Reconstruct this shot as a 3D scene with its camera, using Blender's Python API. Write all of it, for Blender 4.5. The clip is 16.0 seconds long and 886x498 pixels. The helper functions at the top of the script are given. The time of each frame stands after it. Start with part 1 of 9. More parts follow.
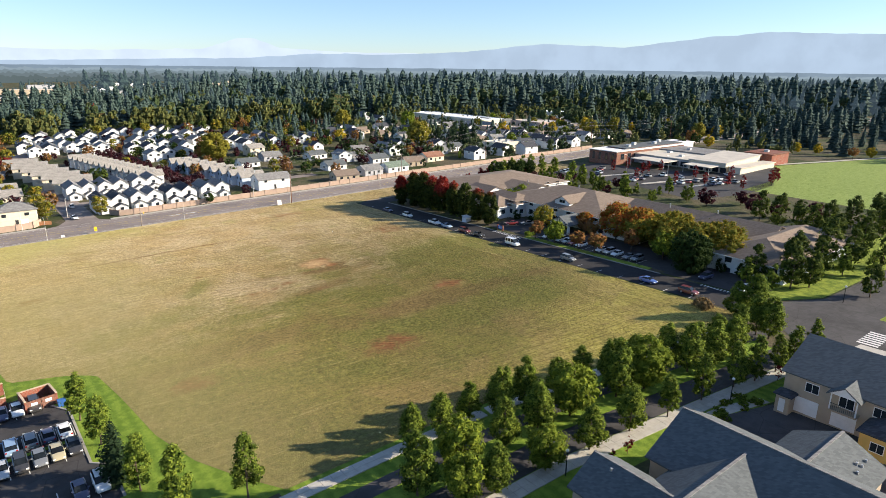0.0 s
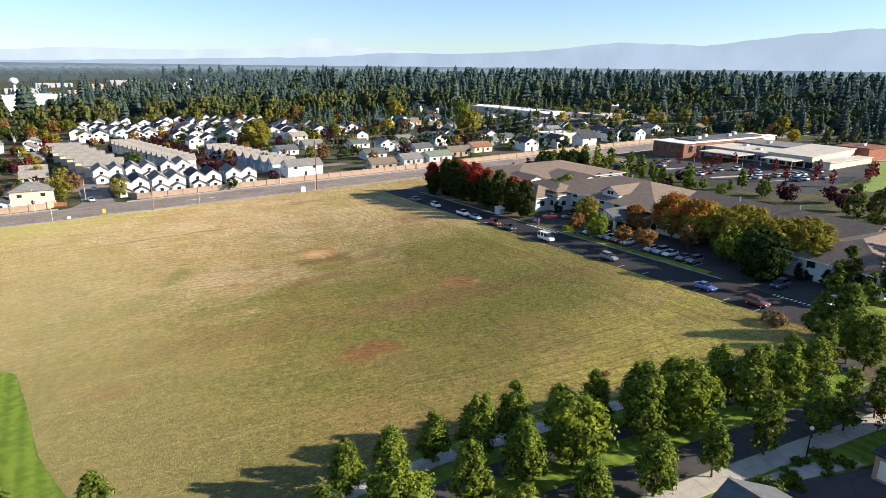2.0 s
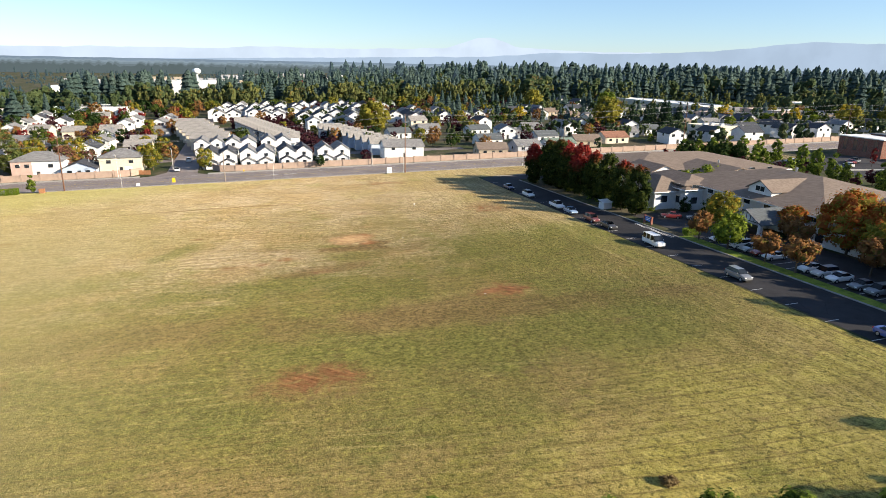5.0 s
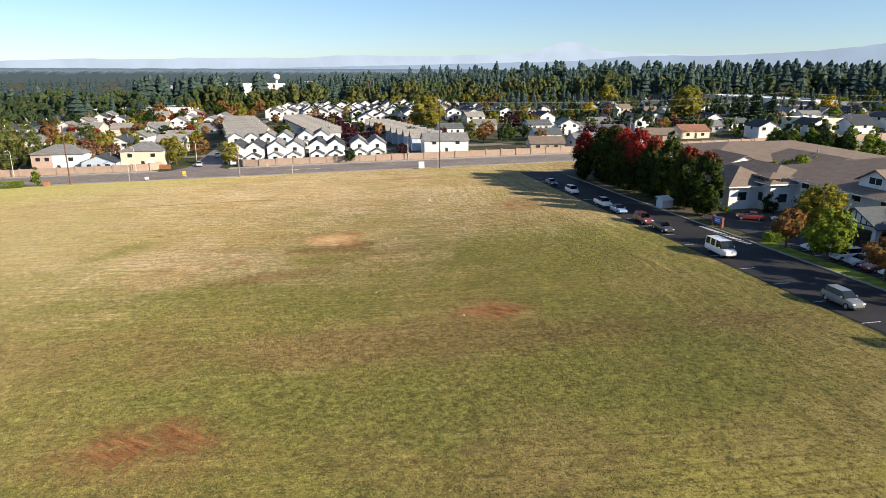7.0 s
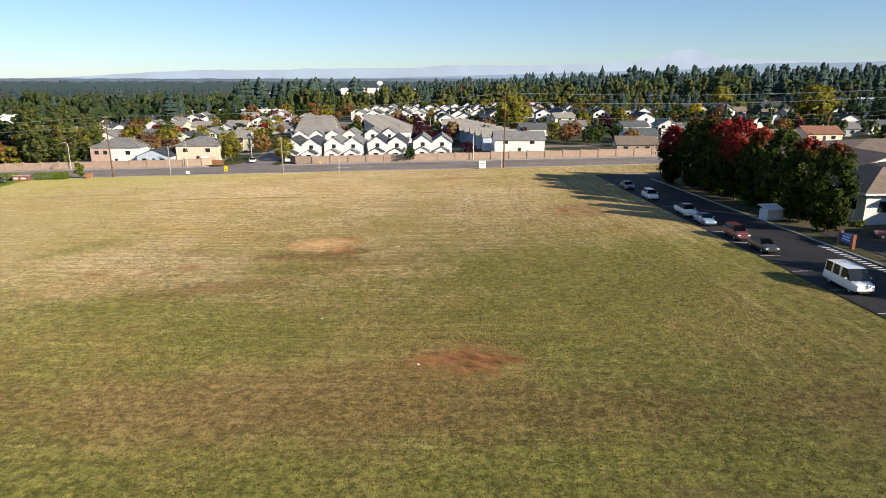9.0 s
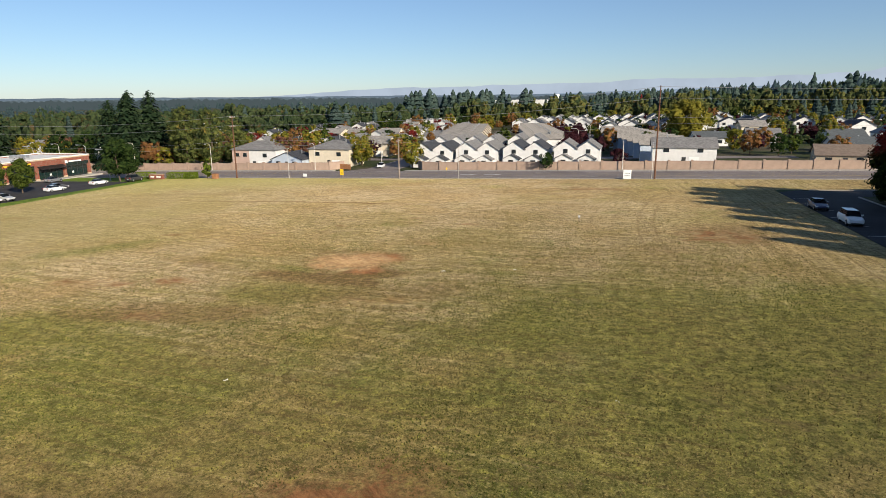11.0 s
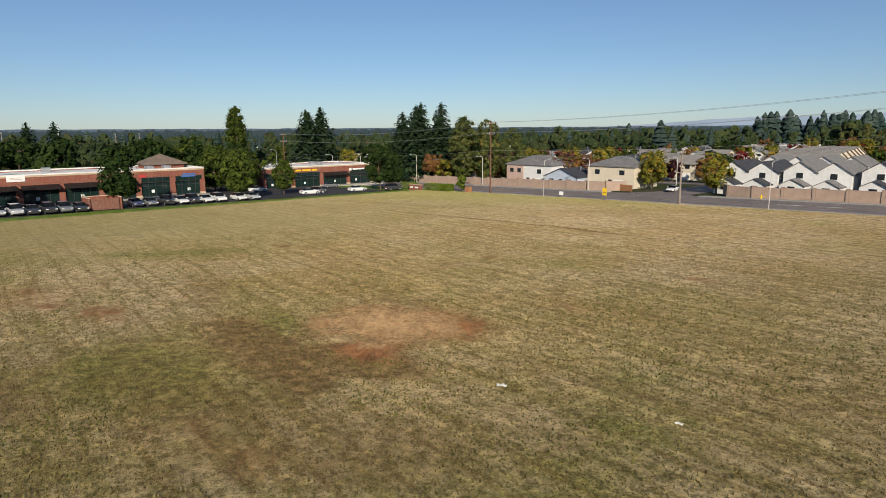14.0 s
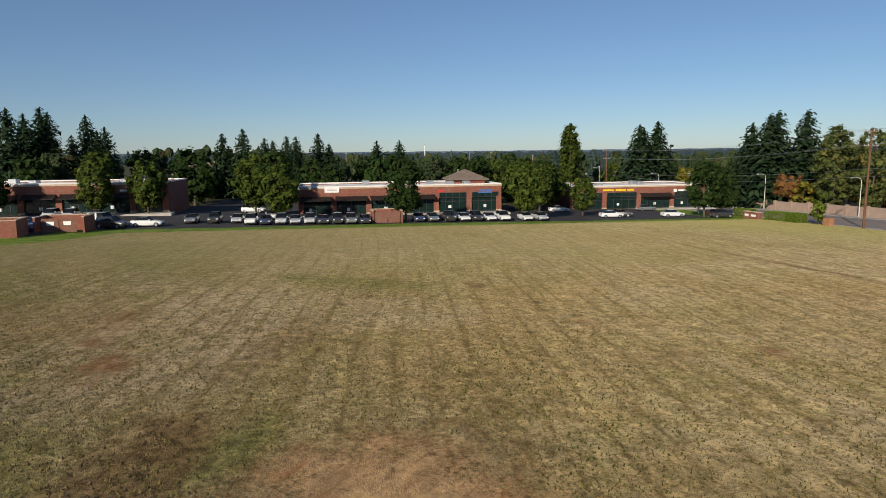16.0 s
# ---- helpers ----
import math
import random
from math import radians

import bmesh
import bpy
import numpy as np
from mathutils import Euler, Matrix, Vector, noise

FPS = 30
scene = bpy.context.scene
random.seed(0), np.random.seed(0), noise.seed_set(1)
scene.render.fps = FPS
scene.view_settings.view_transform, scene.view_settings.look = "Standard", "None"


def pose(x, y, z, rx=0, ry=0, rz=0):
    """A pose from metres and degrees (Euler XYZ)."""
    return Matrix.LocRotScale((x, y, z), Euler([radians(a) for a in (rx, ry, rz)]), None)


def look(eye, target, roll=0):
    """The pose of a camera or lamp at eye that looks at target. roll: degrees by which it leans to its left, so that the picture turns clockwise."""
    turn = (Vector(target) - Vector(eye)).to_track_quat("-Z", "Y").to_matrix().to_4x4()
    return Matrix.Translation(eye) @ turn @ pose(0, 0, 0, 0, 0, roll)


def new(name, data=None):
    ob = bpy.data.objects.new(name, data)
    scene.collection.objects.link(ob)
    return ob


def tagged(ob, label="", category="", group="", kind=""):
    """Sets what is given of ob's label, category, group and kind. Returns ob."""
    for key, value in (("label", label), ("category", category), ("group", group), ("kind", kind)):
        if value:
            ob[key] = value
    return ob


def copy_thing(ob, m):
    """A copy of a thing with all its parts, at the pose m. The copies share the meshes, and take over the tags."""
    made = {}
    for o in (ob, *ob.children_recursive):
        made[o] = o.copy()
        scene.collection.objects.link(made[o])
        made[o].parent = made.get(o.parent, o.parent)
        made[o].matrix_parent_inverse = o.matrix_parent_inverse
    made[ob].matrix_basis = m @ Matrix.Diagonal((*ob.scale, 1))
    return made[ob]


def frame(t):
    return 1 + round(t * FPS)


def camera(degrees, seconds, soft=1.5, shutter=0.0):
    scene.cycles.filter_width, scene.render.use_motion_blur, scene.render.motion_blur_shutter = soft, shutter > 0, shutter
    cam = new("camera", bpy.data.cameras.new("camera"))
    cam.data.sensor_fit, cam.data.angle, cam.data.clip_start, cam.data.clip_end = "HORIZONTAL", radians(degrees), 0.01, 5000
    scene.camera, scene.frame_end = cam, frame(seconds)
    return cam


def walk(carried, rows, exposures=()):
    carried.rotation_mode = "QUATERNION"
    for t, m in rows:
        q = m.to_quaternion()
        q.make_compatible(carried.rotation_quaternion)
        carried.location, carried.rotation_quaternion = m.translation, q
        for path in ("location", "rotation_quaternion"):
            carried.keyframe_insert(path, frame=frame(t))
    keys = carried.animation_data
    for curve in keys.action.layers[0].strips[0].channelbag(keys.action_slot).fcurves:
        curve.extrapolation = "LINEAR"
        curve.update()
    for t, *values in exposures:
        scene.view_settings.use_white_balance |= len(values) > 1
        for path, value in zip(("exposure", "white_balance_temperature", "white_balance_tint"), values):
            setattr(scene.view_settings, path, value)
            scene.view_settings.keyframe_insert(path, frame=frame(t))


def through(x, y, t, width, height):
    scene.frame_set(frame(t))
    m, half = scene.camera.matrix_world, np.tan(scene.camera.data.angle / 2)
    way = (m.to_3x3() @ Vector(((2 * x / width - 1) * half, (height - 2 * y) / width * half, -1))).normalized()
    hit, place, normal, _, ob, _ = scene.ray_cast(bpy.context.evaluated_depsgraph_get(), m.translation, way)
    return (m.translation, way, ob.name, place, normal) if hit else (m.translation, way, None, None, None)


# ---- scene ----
cam = camera(70.8, 16.0, soft=0.75)
PATH = [
    (0, (4.345, 1.334, 53.167), (5.542, 2.835, 52.604), 0.7),
    (0.5, (10.252, 3.832, 51.303), (11.421, 5.353, 50.738), 0.6),
    (1, (16.085, 6.414, 49.165), (17.217, 7.963, 48.599), 0.7),
    (1.5, (22.012, 9.17, 46.948), (23.088, 10.758, 46.382), 0.6),
    (2, (27.814, 12.097, 44.754), (28.836, 13.721, 44.19), 0.7),
    (2.5, (33.417, 15.059, 42.751), (34.388, 16.713, 42.187), 0.7),
    (3, (39.028, 18.382, 40.891), (39.949, 20.064, 40.326), 0.7),
    (3.5, (44.75, 21.837, 39.101), (45.608, 23.553, 38.534), 0.7),
    (4, (50.136, 25.362, 37.161), (50.922, 27.113, 36.596), 0.8),
    (4.5, (55.369, 29.158, 35.234), (56.055, 30.95, 34.67), 0.9),
    (4.7, (57.269, 30.761, 34.755), (57.912, 32.567, 34.187), 1.0),
    (6.8, (77.951, 51.09, 26.868), (78.309, 52.982, 26.325), 0.7),
    (7, (79.512, 53.209, 26.556), (79.85, 55.103, 26.006), 0.2),
    (7.5, (83.338, 58.287, 25.011), (83.616, 60.191, 24.466), 0.1),
    (8, (87.113, 63.39, 23.451), (87.318, 65.305, 22.912), 0.1),
    (8.5, (90.605, 68.322, 22.076), (90.725, 70.247, 21.545), 0.0),
    (9, (93.949, 73.374, 20.835), (93.962, 75.305, 20.314), -0.0),
    (9.5, (97.08, 78.507, 19.622), (96.937, 80.435, 19.109), -0.0),
    (9.7, (98.25, 80.572, 19.269), (98.038, 82.494, 18.758), -0.1),
    (11.8, (105.74, 106.193, 14.308), (105.05, 108.017, 13.866), -0.4),
    (12, (105.865, 108.549, 13.965), (105.134, 110.358, 13.529), -0.3),
    (12.5, (105.999, 114.568, 13.104), (105.108, 116.308, 12.683), -0.3),
    (13, (105.77, 120.392, 12.261), (104.692, 122.028, 11.857), -0.3),
    (13.5, (105.061, 126.287, 11.278), (103.797, 127.789, 10.892), -0.3),
    (14, (103.836, 131.854, 10.389), (102.398, 133.195, 10.018), -0.4),
    (14.5, (102.108, 137.088, 9.713), (100.494, 138.216, 9.359), -0.5),
    (15, (99.91, 141.972, 9.176), (98.133, 142.828, 8.841), -0.5),
    (15.5, (96.976, 146.514, 9.026), (95.096, 147.116, 8.709), -0.6),
    (16, (93.067, 149.867, 8.987), (91.127, 150.248, 8.69), -0.6),
]
walk(cam, [(t, look(eye, target, roll)) for t, eye, target, roll in PATH],
     [(t, e, k, 11) for t, e, k in ((0, 1.15, 6830), (4.5, 1.1, 6830), (7.0, 0.88, 6830), (9.0, 0.70, 6830), (9.7, 0.62, 6820), (12.0, 0.24, 6740), (13.5, 0.08, 6690), (16.0, -0.04, 6640))])

# ---- light and sky ----
SUN_EL, SUN_AZ = 22.5, 128.0  # degrees above the horizon; clockwise from +y
world = bpy.data.worlds.new("sky")
world.use_nodes = True
scene.world = world
wn = world.node_tree
sky = wn.nodes.new("ShaderNodeTexSky")
sky.sky_type, sky.sun_disc = "NISHITA", False
sky.sun_elevation, sky.sun_rotation = radians(SUN_EL), radians(SUN_AZ)
sky.air_density, sky.dust_density, sky.ozone_density, sky.altitude = 0.9, 0.25, 5.0, 300
bg = wn.nodes["Background"]
bg.inputs["Strength"].default_value = 0.085
haze = wn.nodes.new("ShaderNodeMix")
haze.data_type = "RGBA"
haze.inputs[0].default_value = 0.13
haze.inputs[7].default_value = (3.4, 4.9, 7.5, 1)
wn.links.new(sky.outputs[0], haze.inputs[6])
wn.links.new(haze.outputs[2], bg.inputs["Color"])
sun = new("sun", bpy.data.lights.new("sun", "SUN"))
sun.data.energy, sun.data.angle, sun.data.color = 5.0, radians(0.6), (1.0, 0.91, 0.76)
sd = Vector((math.sin(radians(SUN_AZ)) * math.cos(radians(SUN_EL)), math.cos(radians(SUN_AZ)) * math.cos(radians(SUN_EL)), math.sin(radians(SUN_EL))))
sun.matrix_world = look(sd * 100, (0, 0, 0))


# ---- ground height: a gentle fall towards the north-west ----
def clamp(v, a, b):
    return max(a, min(b, v))


def G(x, y):
    return 2.322 + 0.02288 * clamp(x, -60, 320) - 0.02434 * clamp(y, 20, 260)


# ---- materials ----
class Mat:
    """A node material with short helpers."""

    def __init__(self, name, rough=0.8, metal=0.0, spec=0.3):
        self.m = bpy.data.materials.new(name)
        self.m.use_nodes = True
        self.t = self.m.node_tree
        self.p = self.t.nodes["Principled BSDF"]
        self.p.inputs["Roughness"].default_value = rough
        self.p.inputs["Metallic"].default_value = metal
        self.p.inputs["Specular IOR Level"].default_value = spec

    def node(self, kind, **inputs):
        n = self.t.nodes.new(kind)
        for k, v in inputs.items():
            key = k.replace("_", " ")
            if isinstance(v, bpy.types.NodeSocket):
                self.t.links.new(v, n.inputs[key])
            else:
                n.inputs[key].default_value = v
        return n

    def link(self, a, b):
        self.t.links.new(a, b)

    def math(self, op, a, b=0.0, c=0.0, use_clamp=False):
        n = self.t.nodes.new("ShaderNodeMath")
        n.operation, n.use_clamp = op, use_clamp
        for i, v in enumerate((a, b, c)):
            if isinstance(v, bpy.types.NodeSocket):
                self.t.links.new(v, n.inputs[i])
            else:
                n.inputs[i].default_value = v
        return n.outputs[0]

    def mix(self, fac, a, b, blend="MIX"):
        n = self.t.nodes.new("ShaderNodeMix")
        n.data_type, n.blend_type = "RGBA", blend
        for s, v in ((n.inputs[0], fac), (n.inputs[6], a), (n.inputs[7], b)):
            if isinstance(v, bpy.types.NodeSocket):
                self.t.links.new(v, s)
            elif isinstance(v, (int, float)):
                s.default_value = v
            else:
                s.default_value = (*v[:3], 1)
        return n.outputs[2]

    def step(self, v, a, b):
        n = self.t.nodes.new("ShaderNodeMapRange")
        n.interpolation_type = "SMOOTHSTEP"
        self.t.links.new(v, n.inputs[0])
        n.inputs[1].default_value, n.inputs[2].default_value = a, b
        return n.outputs[0]

    def noise(self, scale, detail=4.0, vec=None, rough=0.55, dist=0.0):
        n = self.node("ShaderNodeTexNoise", Scale=scale, Detail=detail, Roughness=rough, Distortion=dist)
        if vec is not None:
            self.link(vec, n.inputs["Vector"])
        return n.outputs[0]

    def pos(self):
        return self.t.nodes.new("ShaderNodeNewGeometry").outputs["Position"]

    def obj(self):
        return self.t.nodes.new("ShaderNodeTexCoord").outputs["Object"]

    def base(self, c):
        if isinstance(c, bpy.types.NodeSocket):
            self.link(c, self.p.inputs["Base Color"])
        else:
            self.p.inputs["Base Color"].default_value = (*c[:3], 1)

    def bump(self, height, strength=0.4, distance=0.05):
        n = self.node("ShaderNodeBump", Strength=strength, Distance=distance, Height=height)
        self.link(n.outputs[0], self.p.inputs["Normal"])


def mul(c, k):
    return tuple(v * k for v in c)


def plain(name, c, rough=0.7, metal=0.0, spec=0.3, scale=1.2, vary=0.18, grain=25.0, bump=0.15):
    """A painted or cast surface with blotches and grain."""
    a = Mat(name, rough, metal, spec)
    v = a.obj()
    big, fine = a.noise(scale, 5, v), a.noise(grain, 3, v)
    f = a.math("ADD", a.math("MULTIPLY", big, 0.65), a.math("MULTIPLY", fine, 0.35))
    a.base(a.mix(a.step(f, 0.3, 0.7), mul(c, 1 - vary), mul(c, 1 + vary)))
    if bump:
        a.bump(fine, bump, 0.01)
    return a.m


def roofing(name, c, vary=0.25, course=7.0):
    """Asphalt shingles: courses across the slope, tabs of differing tone, weathering streaks."""
    a = Mat(name, 0.9, 0, 0.2)
    v = a.obj()
    sep = a.node("ShaderNodeSeparateXYZ", Vector=v)
    z = a.math("MULTIPLY", sep.outputs[2], course)
    row = a.math("FLOOR", z)
    h = a.math("ADD", sep.outputs[0], sep.outputs[1])
    tab = a.math("FLOOR", a.math("ADD", a.math("MULTIPLY", h, 3.0), a.math("MULTIPLY", row, 0.5)))
    w = a.node("ShaderNodeTexWhiteNoise")
    w.noise_dimensions = "2D"
    comb = a.node("ShaderNodeCombineXYZ", X=row, Y=tab)
    a.link(comb.outputs[0], w.inputs["Vector"])
    blot = a.noise(0.5, 5, v)
    f = a.math("ADD", a.math("MULTIPLY", w.outputs[0], 0.45), a.math("MULTIPLY", blot, 0.55))
    a.base(a.mix(a.step(f, 0.2, 0.8), mul(c, 1 - vary), mul(c, 1 + vary)))
    a.bump(a.math("FRACT", z), 0.35, 0.02)
    return a.m


def siding(name, c, lap=5.5):
    """Painted lap boards."""
    a = Mat(name, 0.65, 0, 0.3)
    v = a.obj()
    sep = a.node("ShaderNodeSeparateXYZ", Vector=v)
    fr = a.math("FRACT", a.math("MULTIPLY", sep.outputs[2], lap))
    blot = a.noise(0.9, 5, v)
    base = a.mix(a.step(blot, 0.3, 0.7), mul(c, 0.93), mul(c, 1.05))
    rnd = a.node("ShaderNodeObjectInfo").outputs["Random"]
    a.base(a.mix(a.math("MULTIPLY", rnd, 0.2), base, mul(c, 0.75)))
    a.bump(fr, 0.5, 0.02)
    return a.m


def foliage(name, lo, hi, other=None, share=0.0, through=0.3, island=0.5, top=None):
    """Leaves: tone by leaf, by clump and by tree; light comes through them."""
    a = Mat(name, 0.8, 0, 0.06)
    geo = a.t.nodes.new("ShaderNodeNewGeometry")
    v = a.obj()
    blot = a.noise(0.55, 3, v)
    tree = a.node("ShaderNodeObjectInfo").outputs["Random"]
    if island:
        f = a.math("ADD", a.math("MULTIPLY", geo.outputs["Random Per Island"], island), a.math("MULTIPLY", blot, 1 - island))
    else:
        f = a.math("ADD", a.math("MULTIPLY", a.noise(0.06, 3, v), 0.6), a.math("MULTIPLY", blot, 0.4))
    c = a.mix(a.step(f, 0.2 if island else 0.34, 0.8 if island else 0.66), lo, hi)
    if other:
        g = a.math("ADD", a.math("MULTIPLY", blot, 0.7), a.math("MULTIPLY", geo.outputs["Random Per Island"], 0.3))
        c = a.mix(a.step(g, 0.72 - share * 0.5, 0.82 - share * 0.5), c, other)
    if top:
        up = a.node("ShaderNodeSeparateXYZ", Vector=v).outputs[2]
        up = a.math("ADD", up, a.math("SUBTRACT", a.math("ADD", a.math("MULTIPLY", blot, 6.0), a.math("MULTIPLY", tree, 8.0)), 9.0))
        c = a.mix(a.step(up, top[0], top[1]), c, a.mix(geo.outputs["Random Per Island"], (0.22, 0.018, 0.02), (0.46, 0.045, 0.038)))
    c = a.mix(a.math("MULTIPLY", tree, 0.35), c, a.mix(0.0, mul(lo, 0.8), lo))
    a.base(c)
    if not island:
        a.bump(a.noise(0.9, 4, v, 0.7), 1.0, 1.6)
    tr = a.node("ShaderNodeBsdfTranslucent", Color=c)
    mx = a.node("ShaderNodeMixShader", Fac=through)
    a.link(a.p.outputs[0], mx.inputs[1])
    a.link(tr.outputs[0], mx.inputs[2])
    a.link(mx.outputs[0], a.t.nodes["Material Output"].inputs["Surface"])
    return a.m


def paint(name, c):
    a = Mat(name, 0.28, 0.0, 0.5)
    a.p.inputs["Coat Weight"].default_value = 0.6
    a.p.inputs["Coat Roughness"].default_value = 0.08
    dust = a.noise(3.0, 4, a.obj())
    a.base(a.mix(a.math("MULTIPLY", dust, 0.2), c, (0.3, 0.28, 0.25)))
    return a.m


def glass(name, c=(0.02, 0.025, 0.03)):
    a = Mat(name, 0.06, 0.0, 0.6)
    a.base(a.mix(a.noise(1.5, 3, a.obj()), mul(c, 0.6), mul(c, 1.5)))
    return a.m


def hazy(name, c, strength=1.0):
    """Far land with painted haze: its colour is the air's, given off as emission."""
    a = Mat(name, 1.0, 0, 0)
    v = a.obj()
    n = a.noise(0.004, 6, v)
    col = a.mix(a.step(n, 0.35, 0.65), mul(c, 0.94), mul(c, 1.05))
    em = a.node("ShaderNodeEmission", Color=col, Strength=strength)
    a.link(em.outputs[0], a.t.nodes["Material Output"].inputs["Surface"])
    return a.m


def lined(a, across, centre, half, soft):
    d = a.math("ABSOLUTE", a.math("SUBTRACT", across, centre))
    return a.math("SUBTRACT", 1.0, a.step(d, half - soft, half + soft))


# dirt patches of the field: x, y, half sizes, strength
DIRT = [(30.8, 102.2, 4.2, 2.6, 0.8), (65.4, 93.6, 5.4, 3.8, 0.85), (95.8, 113.4, 4.6, 3.7, 0.85), (78.7, 151.3, 4.3, 4.2, 1.08), (81.4, 147.8, 2.4, 1.5, 0.85), (81.8, 152.4, 2.2, 2.6, 0.9), (99.5, 214.5, 9, 2.6, 0.6),
        (115.4, 169.5, 4.6, 5.0, 0.6), (71, 131.4, 2.2, 1.4, 0.6), (13.5, 168.8, 4.5, 2.0, 0.65), (16, 205, 4, 2, 0.5), (24, 158, 5, 2.2, 0.45), (65.8, 140.9, 3.0, 1.5, 0.55), (60, 139, 5, 1.6, 0.45), (83.8, 160.5, 1.5, 1.0, 0.55),
        (85.3, 173.4, 1.3, 0.9, 0.55), (76.5, 177.8, 1.8, 1.0, 0.55), (49.7, 160.7, 1.6, 0.9, 0.5), (61.8, 164.1, 1.6, 0.9, 0.5), (69.1, 170.3, 1.3, 0.9, 0.55), (87, 138.5, 7.5, 2.6, 0.25)]


# stretches of brown thatch and of greener turf: x, y, half length, half width, turn in degrees, strength
THATCH = [(78.5, 144.3, 7.5, 1.8, 172, 0.85), (82.5, 146.2, 4.5, 1.8, 20, 0.8), (65, 147.4, 7, 1.6, 165, 0.4), (88, 107.6, 34, 4.6, -3, 0.55), (71.5, 132.6, 9, 2.2, 8, 0.6), (86, 141, 10, 2.6, 20, 0.3), (116.5, 172, 5, 6, 80, 0.45), (45, 112, 24, 4.5, 6, 0.4), (20, 200, 16, 2.2, 5, 0.4)]
TURF = [(76.5, 139, 8, 3.4, 10, 0.65), (110, 136, 19, 13, 30, 0.5), (90, 97, 32, 7, -4, 0.55), (113, 103, 13, 13, 0, 0.25), (75, 147, 3, 1.4, 150, 0.6), (47, 152, 8, 2.6, 55, 0.55), (60, 126, 14, 5, 5, 0.5), (30, 135, 16, 7, 20, 0.4)]


def stretches(a, x, y, ragged, spots):
    """How far a place lies within the ragged, lengthened spots (0 to 1)."""
    total = None
    for cx, cy, l, w, deg, k in spots:
        ca, sa = math.cos(radians(deg)), math.sin(radians(deg))
        dx, dy = a.math("SUBTRACT", x, cx), a.math("SUBTRACT", y, cy)
        u = a.math("DIVIDE", a.math("ADD", a.math("MULTIPLY", dx, ca), a.math("MULTIPLY", dy, sa)), l)
        v = a.math("DIVIDE", a.math("SUBTRACT", a.math("MULTIPLY", dy, ca), a.math("MULTIPLY", dx, sa)), w)
        r = a.math("ADD", a.math("SQRT", a.math("ADD", a.math("MULTIPLY", u, u), a.math("MULTIPLY", v, v))), ragged)
        m = a.math("MULTIPLY", a.math("SUBTRACT", 1.0, a.step(r, 0.45, 1.25)), k)
        total = m if total is None else a.math("MAXIMUM", total, m)
    return total


def dryness(a, p, x, y):
    """Green (0) to straw (1) over the field, and the mower's rounds: along the road in the middle, along the street in the east."""
    n_big, n_mid = a.noise(0.022, 4, p), a.noise(0.13, 6, p, 0.65)
    wob = a.math("MULTIPLY", a.noise(0.02, 2, p), 9.0)
    east = a.step(a.math("ADD", x, a.math("MULTIPLY", wob, 1.5)), 108.0, 122.0)
    q1, q2 = a.math("ADD", a.math("ADD", y, a.math("MULTIPLY", x, 0.118)), wob), a.math("ADD", x, wob)
    v1 = a.node("ShaderNodeCombineXYZ", X=a.math("MULTIPLY", q1, 1.1), Y=a.math("MULTIPLY", x, 0.05)).outputs[0]
    v2 = a.node("ShaderNodeCombineXYZ", X=a.math("MULTIPLY", q2, 1.1), Y=a.math("MULTIPLY", y, 0.05)).outputs[0]
    s1, s2 = a.noise(1.0, 5, v1, 0.7), a.noise(1.0, 5, v2, 0.7)
    streak = a.math("ADD", a.math("MULTIPLY", s1, a.math("SUBTRACT", 1.0, east)), a.math("MULTIPLY", s2, east))
    dry = a.math("ADD", a.math("MULTIPLY", y, 0.011), a.math("MULTIPLY", x, -0.007))
    dry = a.math("SUBTRACT", dry, a.math("MULTIPLY", a.math("SUBTRACT", 146.0, y), 0.0165))
    dry = a.math("SUBTRACT", dry, a.math("MULTIPLY", a.math("SUBTRACT", 1.0, a.step(x, 15.0, 70.0)), a.math("MULTIPLY", a.step(y, 196.0, 224.0), 1.1)))
    dry = a.math("ADD", dry, a.math("MULTIPLY", n_big, 1.3))
    dry = a.math("ADD", dry, a.math("MULTIPLY", n_mid, 1.3))
    dry = a.math("ADD", dry, a.math("MULTIPLY", a.math("SUBTRACT", streak, 0.5), 0.7))
    return dry, streak


